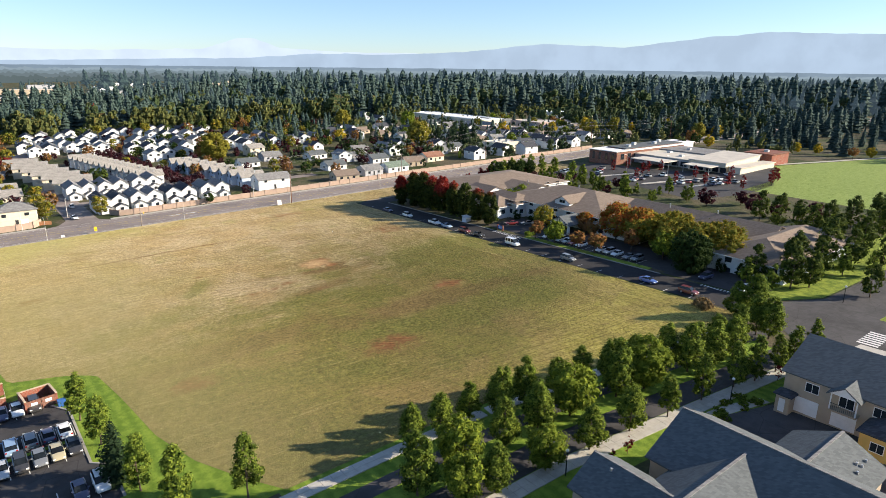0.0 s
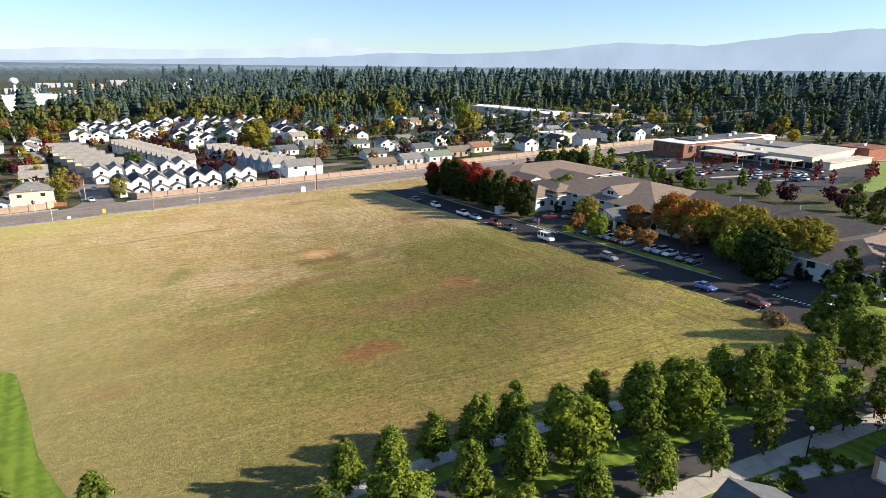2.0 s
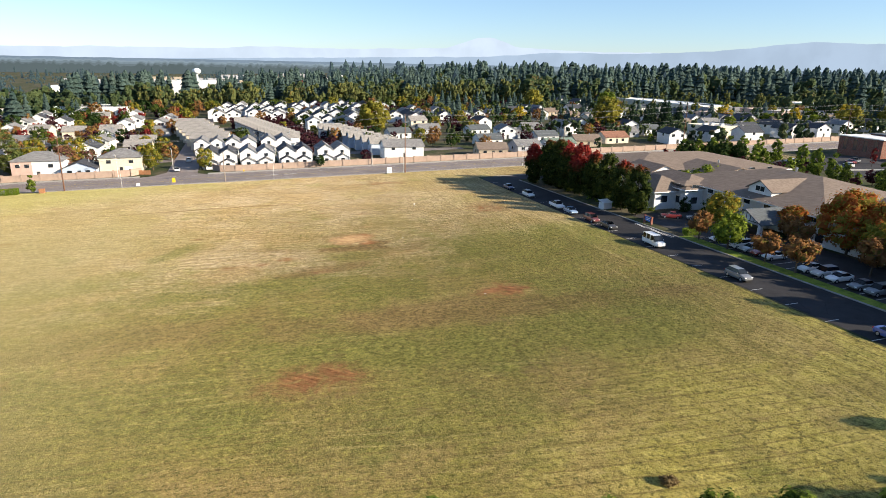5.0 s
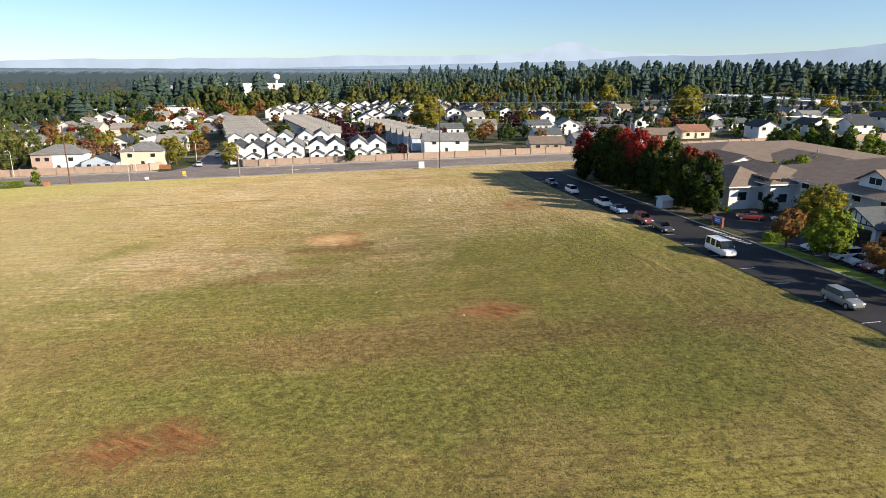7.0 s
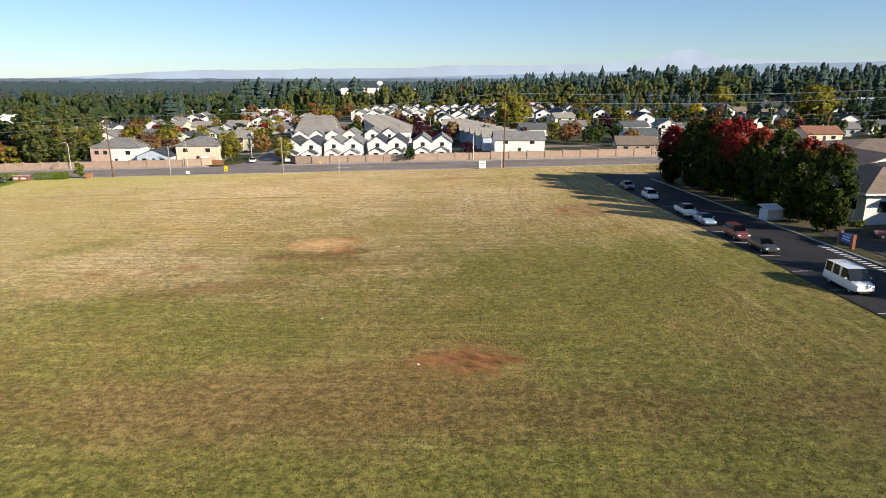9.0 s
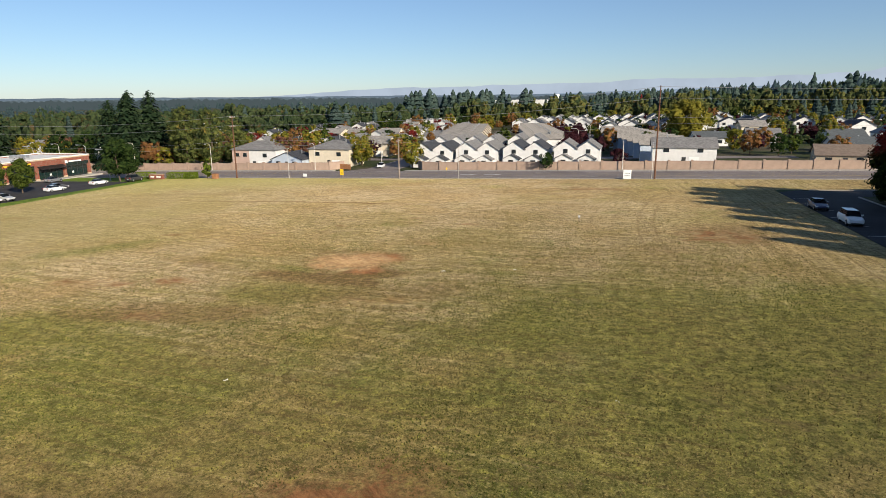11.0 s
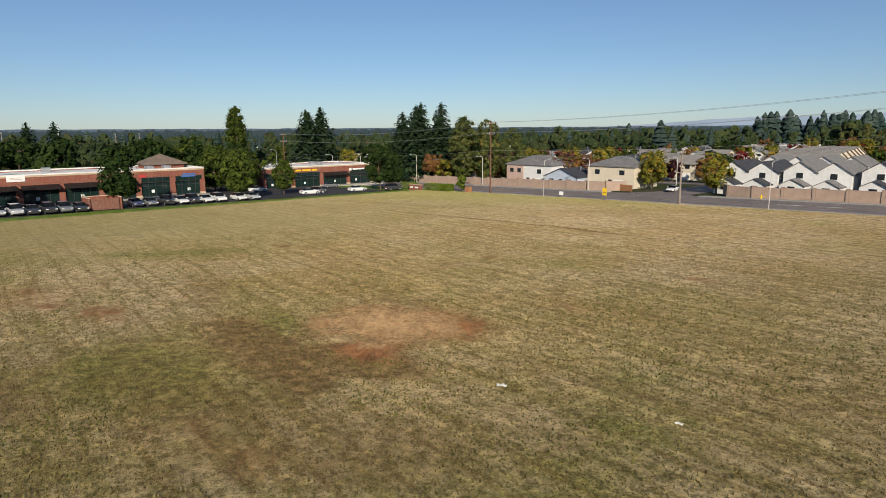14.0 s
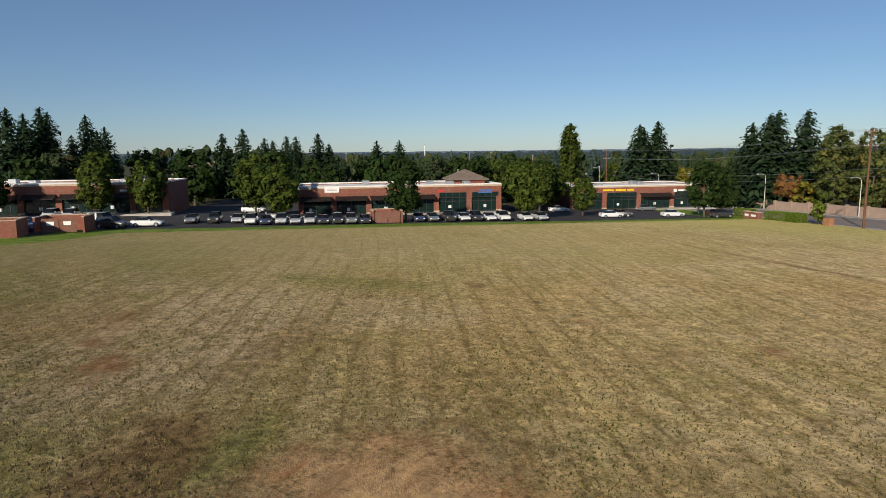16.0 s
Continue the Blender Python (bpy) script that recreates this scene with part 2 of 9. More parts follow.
def field_material():
    a = Mat("dry_mown_grass", 0.95, 0, 0.1)
    p = a.pos()
    sep = a.node("ShaderNodeSeparateXYZ", Vector=p)
    x, y = sep.outputs[0], sep.outputs[1]
    n_mid, n_small, n_tuft, n_fine = a.noise(0.16, 5, p), a.noise(0.9, 6, p, 0.7), a.noise(5.0, 6, p, 0.75), a.noise(12.0, 6, p, 0.8)
    dry, streak = dryness(a, p, x, y)
    dry = a.math("ADD", dry, a.math("MULTIPLY", n_small, 0.55))
    f = a.step(dry, 1.95, 2.85)
    green = a.mix(a.step(n_small, 0.3, 0.7), (0.070, 0.084, 0.018), (0.185, 0.186, 0.048))
    straw = a.mix(a.step(n_small, 0.3, 0.7), (0.265, 0.217, 0.128), (0.47, 0.395, 0.262))
    c = a.mix(f, green, straw)
    # brighter new grass in the south-east
    fresh = a.step(a.math("ADD", a.math("SUBTRACT", a.math("MULTIPLY", x, 0.6), y), a.math("MULTIPLY", a.math("SUBTRACT", n_mid, 0.5), 24.0)), -38.0, -9.0)
    fresh = a.math("MAXIMUM", fresh, a.math("MULTIPLY", a.step(a.math("ADD", x, a.math("MULTIPLY", a.math("SUBTRACT", n_mid, 0.5), 30.0)), 92.0, 120.0), a.math("MULTIPLY", a.step(y, 100.0, 150.0), 0.24)))
    c = a.mix(a.math("MULTIPLY", fresh, 0.85), c, a.mix(a.step(n_small, 0.3, 0.7), (0.35, 0.31, 0.060), (0.64, 0.55, 0.15)))
    # broad drifts of olive and of brown thatch
    d1 = a.step(a.noise(0.045, 5, a.node("ShaderNodeMapping", Vector=p, Location=(210, 70, 0)).outputs[0], 0.62, 0.6), 0.46, 0.62)
    d2 = a.step(a.noise(0.06, 5, a.node("ShaderNodeMapping", Vector=p, Location=(-80, 150, 0)).outputs[0], 0.62, 0.6), 0.47, 0.63)
    c = a.mix(a.math("MULTIPLY", d1, 0.5), c, a.mix(n_small, (0.13, 0.12, 0.025), (0.27, 0.245, 0.062)))
    c = a.mix(a.math("MULTIPLY", d2, 0.5), c, a.mix(n_small, (0.205, 0.14, 0.058), (0.42, 0.30, 0.14)))
    # brown thin turf between
    brown = a.step(a.math("ADD", a.noise(0.06, 4, p, 0.6), a.math("MULTIPLY", n_small, 0.25)), 0.58, 0.76)
    c = a.mix(a.math("MULTIPLY", brown, 0.38), c, (0.20, 0.14, 0.055))
    lush = a.step(a.noise(0.085, 5, a.node("ShaderNodeMapping", Vector=p, Location=(40, 9, 0)).outputs[0], 0.7), 0.56, 0.72)
    c = a.mix(a.math("MULTIPLY", lush, 0.6), c, (0.115, 0.165, 0.026))
    c = a.mix(a.math("MULTIPLY", a.step(streak, 0.50, 0.36), 0.55), c, (0.135, 0.11, 0.032))
    c = a.mix(a.math("MULTIPLY", a.step(streak, 0.54, 0.68), 0.4), c, (0.50, 0.41, 0.19))
    # the edges of single mower passes
    east = a.step(x, 112.0, 124.0)
    q = a.math("ADD", a.math("MULTIPLY", a.math("ADD", y, a.math("MULTIPLY", x, 0.118)), a.math("SUBTRACT", 1.0, east)), a.math("MULTIPLY", x, east))
    q = a.math("ADD", q, a.math("ADD", a.math("MULTIPLY", a.noise(0.012, 2, p), 6.0), a.math("MULTIPLY", n_tuft, 0.25)))
    tri = a.math("ABSOLUTE", a.math("SUBTRACT", a.math("FRACT", a.math("MULTIPLY", q, 0.56)), 0.5))
    rim = a.math("MULTIPLY", a.math("SUBTRACT", 1.0, a.step(tri, 0.0, 0.12)), a.math("MULTIPLY", a.step(n_mid, 0.34, 0.52), a.step(n_small, 0.30, 0.52)))
    c = a.mix(a.math("MULTIPLY", rim, 0.7), c, (0.12, 0.085, 0.03))
    # clumps, tufts and fine blades: pale tips, dark gaps
    clump = a.noise(2.1, 6, a.node("ShaderNodeMapping", Vector=p, Location=(3, 17, 0)).outputs[0], 0.72)
    c = a.mix(a.math("MULTIPLY", a.step(clump, 0.49, 0.38), 0.8), c, a.mix(f, (0.060, 0.070, 0.012), (0.15, 0.105, 0.04)))
    c = a.mix(a.math("MULTIPLY", a.step(clump, 0.53, 0.66), 0.6), c, a.mix(f, (0.30, 0.30, 0.06), (0.60, 0.46, 0.23)))
    c = a.mix(a.math("MULTIPLY", a.step(n_tuft, 0.52, 0.68), 0.75), c, a.mix(0.5, c, (0.52, 0.43, 0.19)))
    c = a.mix(a.math("MULTIPLY", a.step(n_tuft, 0.50, 0.36), 0.7), c, (0.065, 0.055, 0.016))
    c = a.mix(a.math("MULTIPLY", a.step(n_fine, 0.5, 0.68), 0.75), c, a.mix(0.5, c, (0.52, 0.43, 0.20)))
    c = a.mix(a.math("MULTIPLY", a.step(n_fine, 0.5, 0.33), 0.75), c, (0.05, 0.045, 0.015))
    # greener turf towards the north-west corner
    nw = a.step(a.math("ADD", a.math("SUBTRACT", y, a.math("MULTIPLY", x, 0.55)), a.math("MULTIPLY", a.math("SUBTRACT", n_mid, 0.5), 30.0)), 186.0, 222.0)
    c = a.mix(a.math("MULTIPLY", nw, 0.55), c, a.mix(n_small, (0.17, 0.20, 0.045), (0.34, 0.35, 0.10)))
    # stretches of thatch and of greener turf
    ragged = a.math("MULTIPLY", a.math("SUBTRACT", a.noise(0.14, 8, p, 0.75), 0.5), 3.2)
    c = a.mix(stretches(a, x, y, ragged, TURF), c, a.mix(a.step(clump, 0.36, 0.66), (0.042, 0.058, 0.011), (0.20, 0.21, 0.050)))
    c = a.mix(stretches(a, x, y, ragged, THATCH), c, a.mix(a.step(clump, 0.36, 0.66), (0.070, 0.045, 0.018), (0.225, 0.152, 0.070)))
    # single dark tussocks and brown thatch
    dots = a.node("ShaderNodeTexVoronoi", Scale=0.8, Vector=a.node("ShaderNodeMapping", Vector=p, Scale=(0.7, 1.0, 1.0)).outputs[0])
    dot = a.math("MULTIPLY", a.math("SUBTRACT", 1.0, a.step(a.math("ADD", dots.outputs["Distance"], a.math("MULTIPLY", a.math("SUBTRACT", n_tuft, 0.5), 0.5)), 0.10, 0.24)), a.step(a.noise(0.21, 4, p, 0.6), 0.44, 0.60))
    c = a.mix(a.math("MULTIPLY", dot, 0.65), c, (0.075, 0.058, 0.022))
    thatch = a.step(a.noise(0.30, 6, a.node("ShaderNodeMapping", Vector=p, Location=(90, 33, 0), Scale=(0.6, 1.0, 1.0)).outputs[0], 0.72), 0.55, 0.70)
    c = a.mix(a.math("MULTIPLY", thatch, 0.45), c, (0.155, 0.105, 0.055))
    # bare clay
    total = None
    for cx, cy, rx, ry, k in DIRT:
        dx = a.math("DIVIDE", a.math("SUBTRACT", x, cx), rx)
        dy = a.math("DIVIDE", a.math("SUBTRACT", y, cy), ry)
        r = a.math("SQRT", a.math("ADD", a.math("MULTIPLY", dx, dx), a.math("MULTIPLY", dy, dy)))
        m = a.math("MULTIPLY", a.math("SUBTRACT", 1.45, r, use_clamp=True), k)
        total = m if total is None else a.math("MAXIMUM", total, m)
    edge = a.math("ADD", total, a.math("MULTIPLY", a.math("SUBTRACT", a.noise(0.27, 9, p, 0.76, 0.9), 0.5), 3.0))
    thin = a.step(edge, 0.05, 0.9)
    bare = a.step(a.math("ADD", edge, a.math("MULTIPLY", a.math("SUBTRACT", n_tuft, 0.5), 0.9)), 0.55, 1.0)
    across, along = a.math("ADD", a.math("MULTIPLY", x, 0.65), a.math("MULTIPLY", y, 0.76)), a.math("SUBTRACT", a.math("MULTIPLY", y, 0.65), a.math("MULTIPLY", x, 0.76))
    drag = a.node("ShaderNodeCombineXYZ", X=a.math("MULTIPLY", across, 1.5), Y=a.math("MULTIPLY", along, 0.3)).outputs[0]
    scrape = a.noise(1.0, 8, drag, 0.72, 0.7)
    clay = a.mix(a.step(scrape, 0.36, 0.64), (0.095, 0.042, 0.016), (0.27, 0.14, 0.060))
    clay = a.mix(a.math("MULTIPLY", a.step(n_fine, 0.5, 0.3), 0.4), clay, (0.10, 0.045, 0.02))
    mx, my = a.math("DIVIDE", a.math("SUBTRACT", x, 78.5), 5.6), a.math("DIVIDE", a.math("SUBTRACT", y, 151.2), 5.0)
    core = a.math("ADD", a.math("MULTIPLY", mx, mx), a.math("ADD", a.math("MULTIPLY", my, my), a.math("MULTIPLY", a.math("SUBTRACT", scrape, 0.5), 3.4)))
    clay = a.mix(a.math("MULTIPLY", a.math("SUBTRACT", 1.0, a.step(core, 0.40, 0.85)), 0.9), clay, a.mix(a.step(a.math("ADD", a.math("MULTIPLY", scrape, 0.6), a.math("MULTIPLY", n_tuft, 0.4)), 0.36, 0.64), (0.235, 0.145, 0.068), (0.45, 0.33, 0.17)))
    has = a.step(total, 0.0, 0.25)
    c = a.mix(a.math("MULTIPLY", a.math("MULTIPLY", thin, has), 0.65), c, a.mix(a.step(n_tuft, 0.35, 0.65), (0.10, 0.06, 0.025), (0.23, 0.12, 0.055)))
    c = a.mix(a.math("MULTIPLY", bare, has), c, clay)
    # an old furrow parallel to the road and wheel ruts bending towards the sign
    wob = a.math("MULTIPLY", a.math("SUBTRACT", n_mid, 0.5), 3.0)
    fur = lined(a, a.math("ADD", a.math("ADD", y, a.math("MULTIPLY", x, -0.02)), wob), 190.4, 0.5, 0.5)
    fur = a.math("MULTIPLY", fur, a.math("MULTIPLY", a.step(x, 20.0, 34.0), a.math("SUBTRACT", 1.0, a.step(x, 66.0, 72.0))))
    c = a.mix(a.math("MULTIPLY", fur, a.step(n_small, 0.3, 0.6)), c, (0.12, 0.07, 0.03))
    off = a.math("SUBTRACT", y, 175.0)
    bend = a.math("SUBTRACT", x, a.math("MULTIPLY", a.math("MULTIPLY", off, off), 0.0042))
    rut = a.math("MAXIMUM", lined(a, bend, 106.3, 0.16, 0.16), lined(a, bend, 108.2, 0.16, 0.16))
    rut = a.math("MAXIMUM", rut, a.math("MULTIPLY", a.math("MAXIMUM", lined(a, bend, 100.3, 0.2, 0.2), lined(a, bend, 103.2, 0.2, 0.2)), 0.5))
    rut = a.math("MULTIPLY", rut, a.math("MULTIPLY", a.step(y, 148.0, 160.0), a.math("SUBTRACT", 1.0, a.step(y, 196.0, 204.0))))
    c = a.mix(a.math("MULTIPLY", rut, a.math("MULTIPLY", a.step(n_small, 0.35, 0.62), 0.65)), c, (0.14, 0.10, 0.046))
    # uneven density of the turf at every size
    dense = a.noise(1.1, 10, a.node("ShaderNodeMapping", Vector=p, Location=(17, 61, 0)).outputs[0], 0.82)
    c = a.mix(1.0, c, a.mix(a.step(dense, 0.36, 0.64), (0.76, 0.77, 0.79), (1.14, 1.13, 1.12)), "MULTIPLY")
    west = a.math("MULTIPLY", a.math("SUBTRACT", 1.0, a.step(x, 20.0, 62.0)), a.math("SUBTRACT", 1.0, a.math("MULTIPLY", a.step(y, 160.0, 200.0), 0.4)))
    c = a.mix(a.math("MULTIPLY", west, 0.7), c, a.mix(n_small, (0.12, 0.115, 0.048), (0.235, 0.215, 0.100)))
    c = a.mix(1.0, c, (1.23, 1.15, 1.13), "MULTIPLY")
    a.base(c)
    h = a.math("ADD", a.math("MULTIPLY", n_fine, 0.4), a.math("ADD", n_tuft, a.math("ADD", a.math("MULTIPLY", streak, 0.8), a.math("MULTIPLY", clump, 0.9))))
    a.bump(h, 0.75, 0.16)
    a.p.inputs["Diffuse Roughness"].default_value = 1.0
    return a.m


def lawn_material(name="watered_lawn", lo=(0.11, 0.18, 0.02), hi=(0.20, 0.28, 0.036), stripe=1.0):
    a = Mat(name, 0.9, 0, 0.15)
    p = a.pos()
    sep = a.node("ShaderNodeSeparateXYZ", Vector=p)
    st = a.math("SINE", a.math("MULTIPLY", sep.outputs[0], 3.4))
    f = a.math("ADD", a.noise(0.7, 5, p), a.math("MULTIPLY", st, 0.09 * stripe))
    c = a.mix(a.step(f, 0.3, 0.7), lo, hi)
    fine = a.noise(12.0, 4, p, 0.7)
    c = a.mix(a.math("MULTIPLY", a.step(fine, 0.55, 0.3), 0.5), c, (0.025, 0.05, 0.01))
    a.base(c)
    a.bump(fine, 0.7, 0.08)
    return a.m


def asphalt_material(name, c, patch=0.3):
    a = Mat(name, 0.88, 0, 0.25)
    p = a.pos()
    big, mid, fine = a.noise(0.09, 4, p), a.noise(0.8, 5, p), a.noise(40.0, 3, p)
    f = a.math("ADD", a.math("MULTIPLY", big, 0.5), a.math("ADD", a.math("MULTIPLY", mid, 0.3), a.math("MULTIPLY", fine, 0.2)))
    col = a.mix(a.step(f, 0.35, 0.65), mul(c, 1 - patch), mul(c, 1 + patch))
    crack = a.node("ShaderNodeTexVoronoi", Scale=0.16, Vector=a.node("ShaderNodeVectorMath", Vector=p).outputs[0])
    crack.feature = "DISTANCE_TO_EDGE"
    k = a.math("MULTIPLY", a.math("SUBTRACT", 1.0, a.step(crack.outputs["Distance"], 0.0, 0.012)), 0.6)
    a.base(a.mix(k, col, mul(c, 0.45)))
    a.bump(fine, 0.3, 0.01)
    return a.m


def soil_material():
    """Ground of the town: verges, gardens and bare earth."""
    a = Mat("town_ground", 0.95, 0, 0.1)
    p = a.pos()
    f = a.step(a.noise(0.05, 6, p, 0.65), 0.4, 0.6)
    g = a.step(a.noise(0.9, 5, p, 0.65), 0.35, 0.65)
    a.base(a.mix(f, a.mix(g, (0.032, 0.045, 0.016), (0.065, 0.075, 0.028)), a.mix(g, (0.08, 0.066, 0.042), (0.13, 0.11, 0.07))))
    a.bump(g, 0.4, 0.1)
    return a.m


def brick_material(name, c, course=12.0):
    a = Mat(name, 0.85, 0, 0.2)
    v = a.obj()
    sep = a.node("ShaderNodeSeparateXYZ", Vector=v)
    comb = a.node("ShaderNodeCombineXYZ", X=a.math("ADD", sep.outputs[0], sep.outputs[1]), Y=sep.outputs[2])
    b = a.node("ShaderNodeTexBrick", Vector=comb.outputs[0], Scale=1.0, Mortar_Size=0.008, Brick_Width=0.22, Row_Height=0.075, Bias=0.0)
    b.inputs["Color1"].default_value, b.inputs["Color2"].default_value = (*mul(c, 0.8), 1), (*mul(c, 1.2), 1)
    b.inputs["Mortar"].default_value = (*mul((0.30, 0.25, 0.2), 0.8), 1)
    a.base(a.mix(a.math("MULTIPLY", a.step(a.noise(0.6, 5, v), 0.35, 0.7), 0.4), b.outputs[0], mul(c, 0.7)))
    a.bump(b.outputs["Fac"], -0.3, 0.01)
    return a.m


FIELD, LAWN, SOIL = field_material(), lawn_material(), soil_material()
PLAYFIELD = lawn_material("sports_turf", (0.17, 0.23, 0.05), (0.25, 0.31, 0.08), 0.4)
VERGE = lawn_material("verge_grass", (0.11, 0.16, 0.02), (0.26, 0.31, 0.045), 0.2)
ROAD = asphalt_material("worn_asphalt", (0.225, 0.187, 0.168), 0.2)
STREET = asphalt_material("grey_asphalt", (0.062, 0.058, 0.058), 0.3)
# east street only: asphalt coloured darker to stand in for the maples' shade
STREET_SHADED = asphalt_material("asphalt_dark_for_shade", (0.028, 0.027, 0.029), 0.3)
LOT = asphalt_material("parking_asphalt", (0.05, 0.047, 0.047), 0.3)
CONCRETE = plain("pavement_concrete", (0.42, 0.39, 0.34), 0.85, scale=0.8, vary=0.14)
KERB = plain("kerb_concrete", (0.30, 0.28, 0.25), 0.85, scale=0.6, vary=0.15)
PAINT = plain("road_paint", (0.62, 0.61, 0.58), 0.7, scale=3, vary=0.15)
YELLOW_PAINT = plain("yellow_road_paint", (0.62, 0.42, 0.06), 0.7, scale=3, vary=0.15)
BLOCK = plain("tan_block_wall", (0.37, 0.27, 0.21), 0.9, scale=0.7, vary=0.13, grain=9)
WHITE = siding("white_siding", (0.70, 0.695, 0.68))
CREAM = siding("cream_siding", (0.66, 0.58, 0.45))
BEIGE = siding("beige_siding", (0.42, 0.34, 0.25))
PINK = siding("pinkish_siding", (0.50, 0.36, 0.30))
BLUEGREY = siding("pale_blue_siding", (0.46, 0.53, 0.62))
YELLOWWALL = siding("yellow_siding", (0.62, 0.42, 0.13))
GREYWALL = siding("grey_siding", (0.40, 0.40, 0.42))
TRIM = plain("white_trim", (0.78, 0.78, 0.76), 0.5, vary=0.06)
ROOF_GREY = roofing("grey_shingles", (0.19, 0.185, 0.18))
ROOF_LIGHT = roofing("weathered_grey_shingles", (0.27, 0.25, 0.225))
ROOF_DARK = roofing("dark_shingles", (0.055, 0.058, 0.066))
ROOF_BROWN = roofing("brown_shingles", (0.195, 0.15, 0.118), 0.16)
ROOF_RED = roofing("red_brown_shingles", (0.24, 0.12, 0.08))
ROOF_GREEN = roofing("green_grey_shingles", (0.15, 0.19, 0.15))
ROOF_SLATE = roofing("slate_grey_shingles", (0.095, 0.105, 0.11), 0.16)
FLAT_WHITE = plain("white_membrane", (0.72, 0.70, 0.66), 0.7, scale=0.25, vary=0.1)
FLAT_TAN = plain("tan_membrane", (0.50, 0.45, 0.38), 0.7, scale=0.25, vary=0.12)
BRICK = brick_material("red_brick", (0.26, 0.072, 0.044))
BRICK_DARK = brick_material("dark_brick", (0.20, 0.075, 0.05))
TANBAND = plain("tan_stone_band", (0.50, 0.38, 0.27), 0.8)
AWNING = plain("dark_metal_awning", (0.03, 0.026, 0.024), 0.45, 0.4)
GLASS = glass("window_glass")
SHOPGLASS = glass("shop_glass", (0.010, 0.024, 0.022))
FRAME_DARK = plain("dark_frame", (0.05, 0.05, 0.052), 0.5, 0.3)
STEEL = plain("galvanised_steel", (0.45, 0.46, 0.47), 0.45, 0.7)
PALEPOLE = plain("pale_painted_steel", (0.62, 0.58, 0.52), 0.5, 0.2)
WOOD = plain("creosoted_pole", (0.15, 0.075, 0.045), 0.9, scale=2, vary=0.25, grain=40)
GREYWOOD = plain("weathered_pole", (0.27, 0.22, 0.18), 0.9, scale=2, vary=0.2, grain=40)
FENCEWOOD = plain("cedar_fence", (0.36, 0.17, 0.08), 0.85, scale=2, vary=0.25)
WIRE = plain("wire", (0.32, 0.32, 0.32), 0.5, 0.5, bump=0)
BARK = plain("bark", (0.11, 0.08, 0.055), 0.95, scale=4, vary=0.3)
TYRE = plain("tyre_rubber", (0.02, 0.02, 0.021), 0.9, bump=0)
RIM = plain("alloy_rim", (0.5, 0.5, 0.52), 0.35, 0.8, bump=0)
LAMPGLASS = plain("lamp_lens", (0.75, 0.75, 0.72), 0.15, bump=0)
REDLENS = plain("red_lens", (0.35, 0.02, 0.015), 0.2, bump=0)
BLACK = plain("black_plastic", (0.02, 0.02, 0.02), 0.6, bump=0)
SIGNWHITE = plain("white_board", (0.8, 0.8, 0.78), 0.5, vary=0.05)
SIGNYELLOW = plain("yellow_board", (0.80, 0.52, 0.03), 0.5, vary=0.06)
SIGNBLUE = plain("blue_board", (0.06, 0.16, 0.42), 0.5, vary=0.06)
SIGNRED = plain("red_board", (0.55, 0.05, 0.05), 0.5, vary=0.06)
BLUEBIN = plain("blue_plastic", (0.04, 0.13, 0.36), 0.5)
PAPER = plain("litter_paper", (0.7, 0.7, 0.66), 0.8)
L_STREET = foliage("street_tree_leaves", (0.036, 0.066, 0.011), (0.25, 0.31, 0.044), through=0.36)
L_LIGHT = foliage("light_green_leaves", (0.075, 0.115, 0.014), (0.29, 0.34, 0.042), through=0.36)
L_DARK = foliage("dark_green_leaves", (0.013, 0.030, 0.008), (0.05, 0.080, 0.020))
L_MIX = foliage("turning_maple_leaves", (0.014, 0.028, 0.007), (0.065, 0.08, 0.015), through=0.2, top=(8.2, 12.0))
L_RED = foliage("red_maple_leaves", (0.10, 0.014, 0.016), (0.28, 0.036, 0.028), island=0.3)
L_PLUM = foliage("purple_plum_leaves", (0.030, 0.010, 0.014), (0.085, 0.028, 0.034), island=0.3)
L_ORANGE = foliage("orange_leaves", (0.30, 0.080, 0.022), (0.60, 0.215, 0.042), (0.26, 0.22, 0.04), 0.5, through=0.4)
L_RUST = foliage("rust_leaves", (0.17, 0.080, 0.034), (0.37, 0.185, 0.062), (0.13, 0.14, 0.025), 0.3, island=0.3)
L_PINK = foliage("pink_brown_leaves", (0.12, 0.05, 0.04), (0.28, 0.13, 0.09), (0.12, 0.12, 0.03), 0.35, island=0.3)
L_OLIVE = foliage("olive_leaves", (0.10, 0.11, 0.018), (0.36, 0.33, 0.05), (0.40, 0.25, 0.035), 0.35, through=0.4, island=0.3)
L_WILLOW = foliage("golden_willow_leaves", (0.13, 0.125, 0.018), (0.36, 0.30, 0.05), (0.10, 0.12, 0.02), 0.25, island=0.3)
L_POPLAR = foliage("pale_poplar_leaves", (0.055, 0.075, 0.022), (0.15, 0.17, 0.05), (0.21, 0.16, 0.04), 0.2)
L_YELLOW = foliage("yellow_leaves", (0.34, 0.24, 0.02), (0.66, 0.48, 0.04), (0.12, 0.14, 0.02), 0.35, island=0.3)
L_CONIFER = foliage("fir_needles", (0.008, 0.020, 0.010), (0.040, 0.066, 0.028), through=0.08)
L_GOLDWOOD = foliage("turning_birch_leaves", (0.075, 0.096, 0.034), (0.20, 0.205, 0.065), (0.21, 0.14, 0.03), 0.2, through=0.2, island=0.0)
L_WOODLEAF = foliage("mixed_wood_leaves", (0.034, 0.060, 0.028), (0.115, 0.145, 0.055), (0.15, 0.10, 0.045), 0.2, through=0.2, island=0.0)


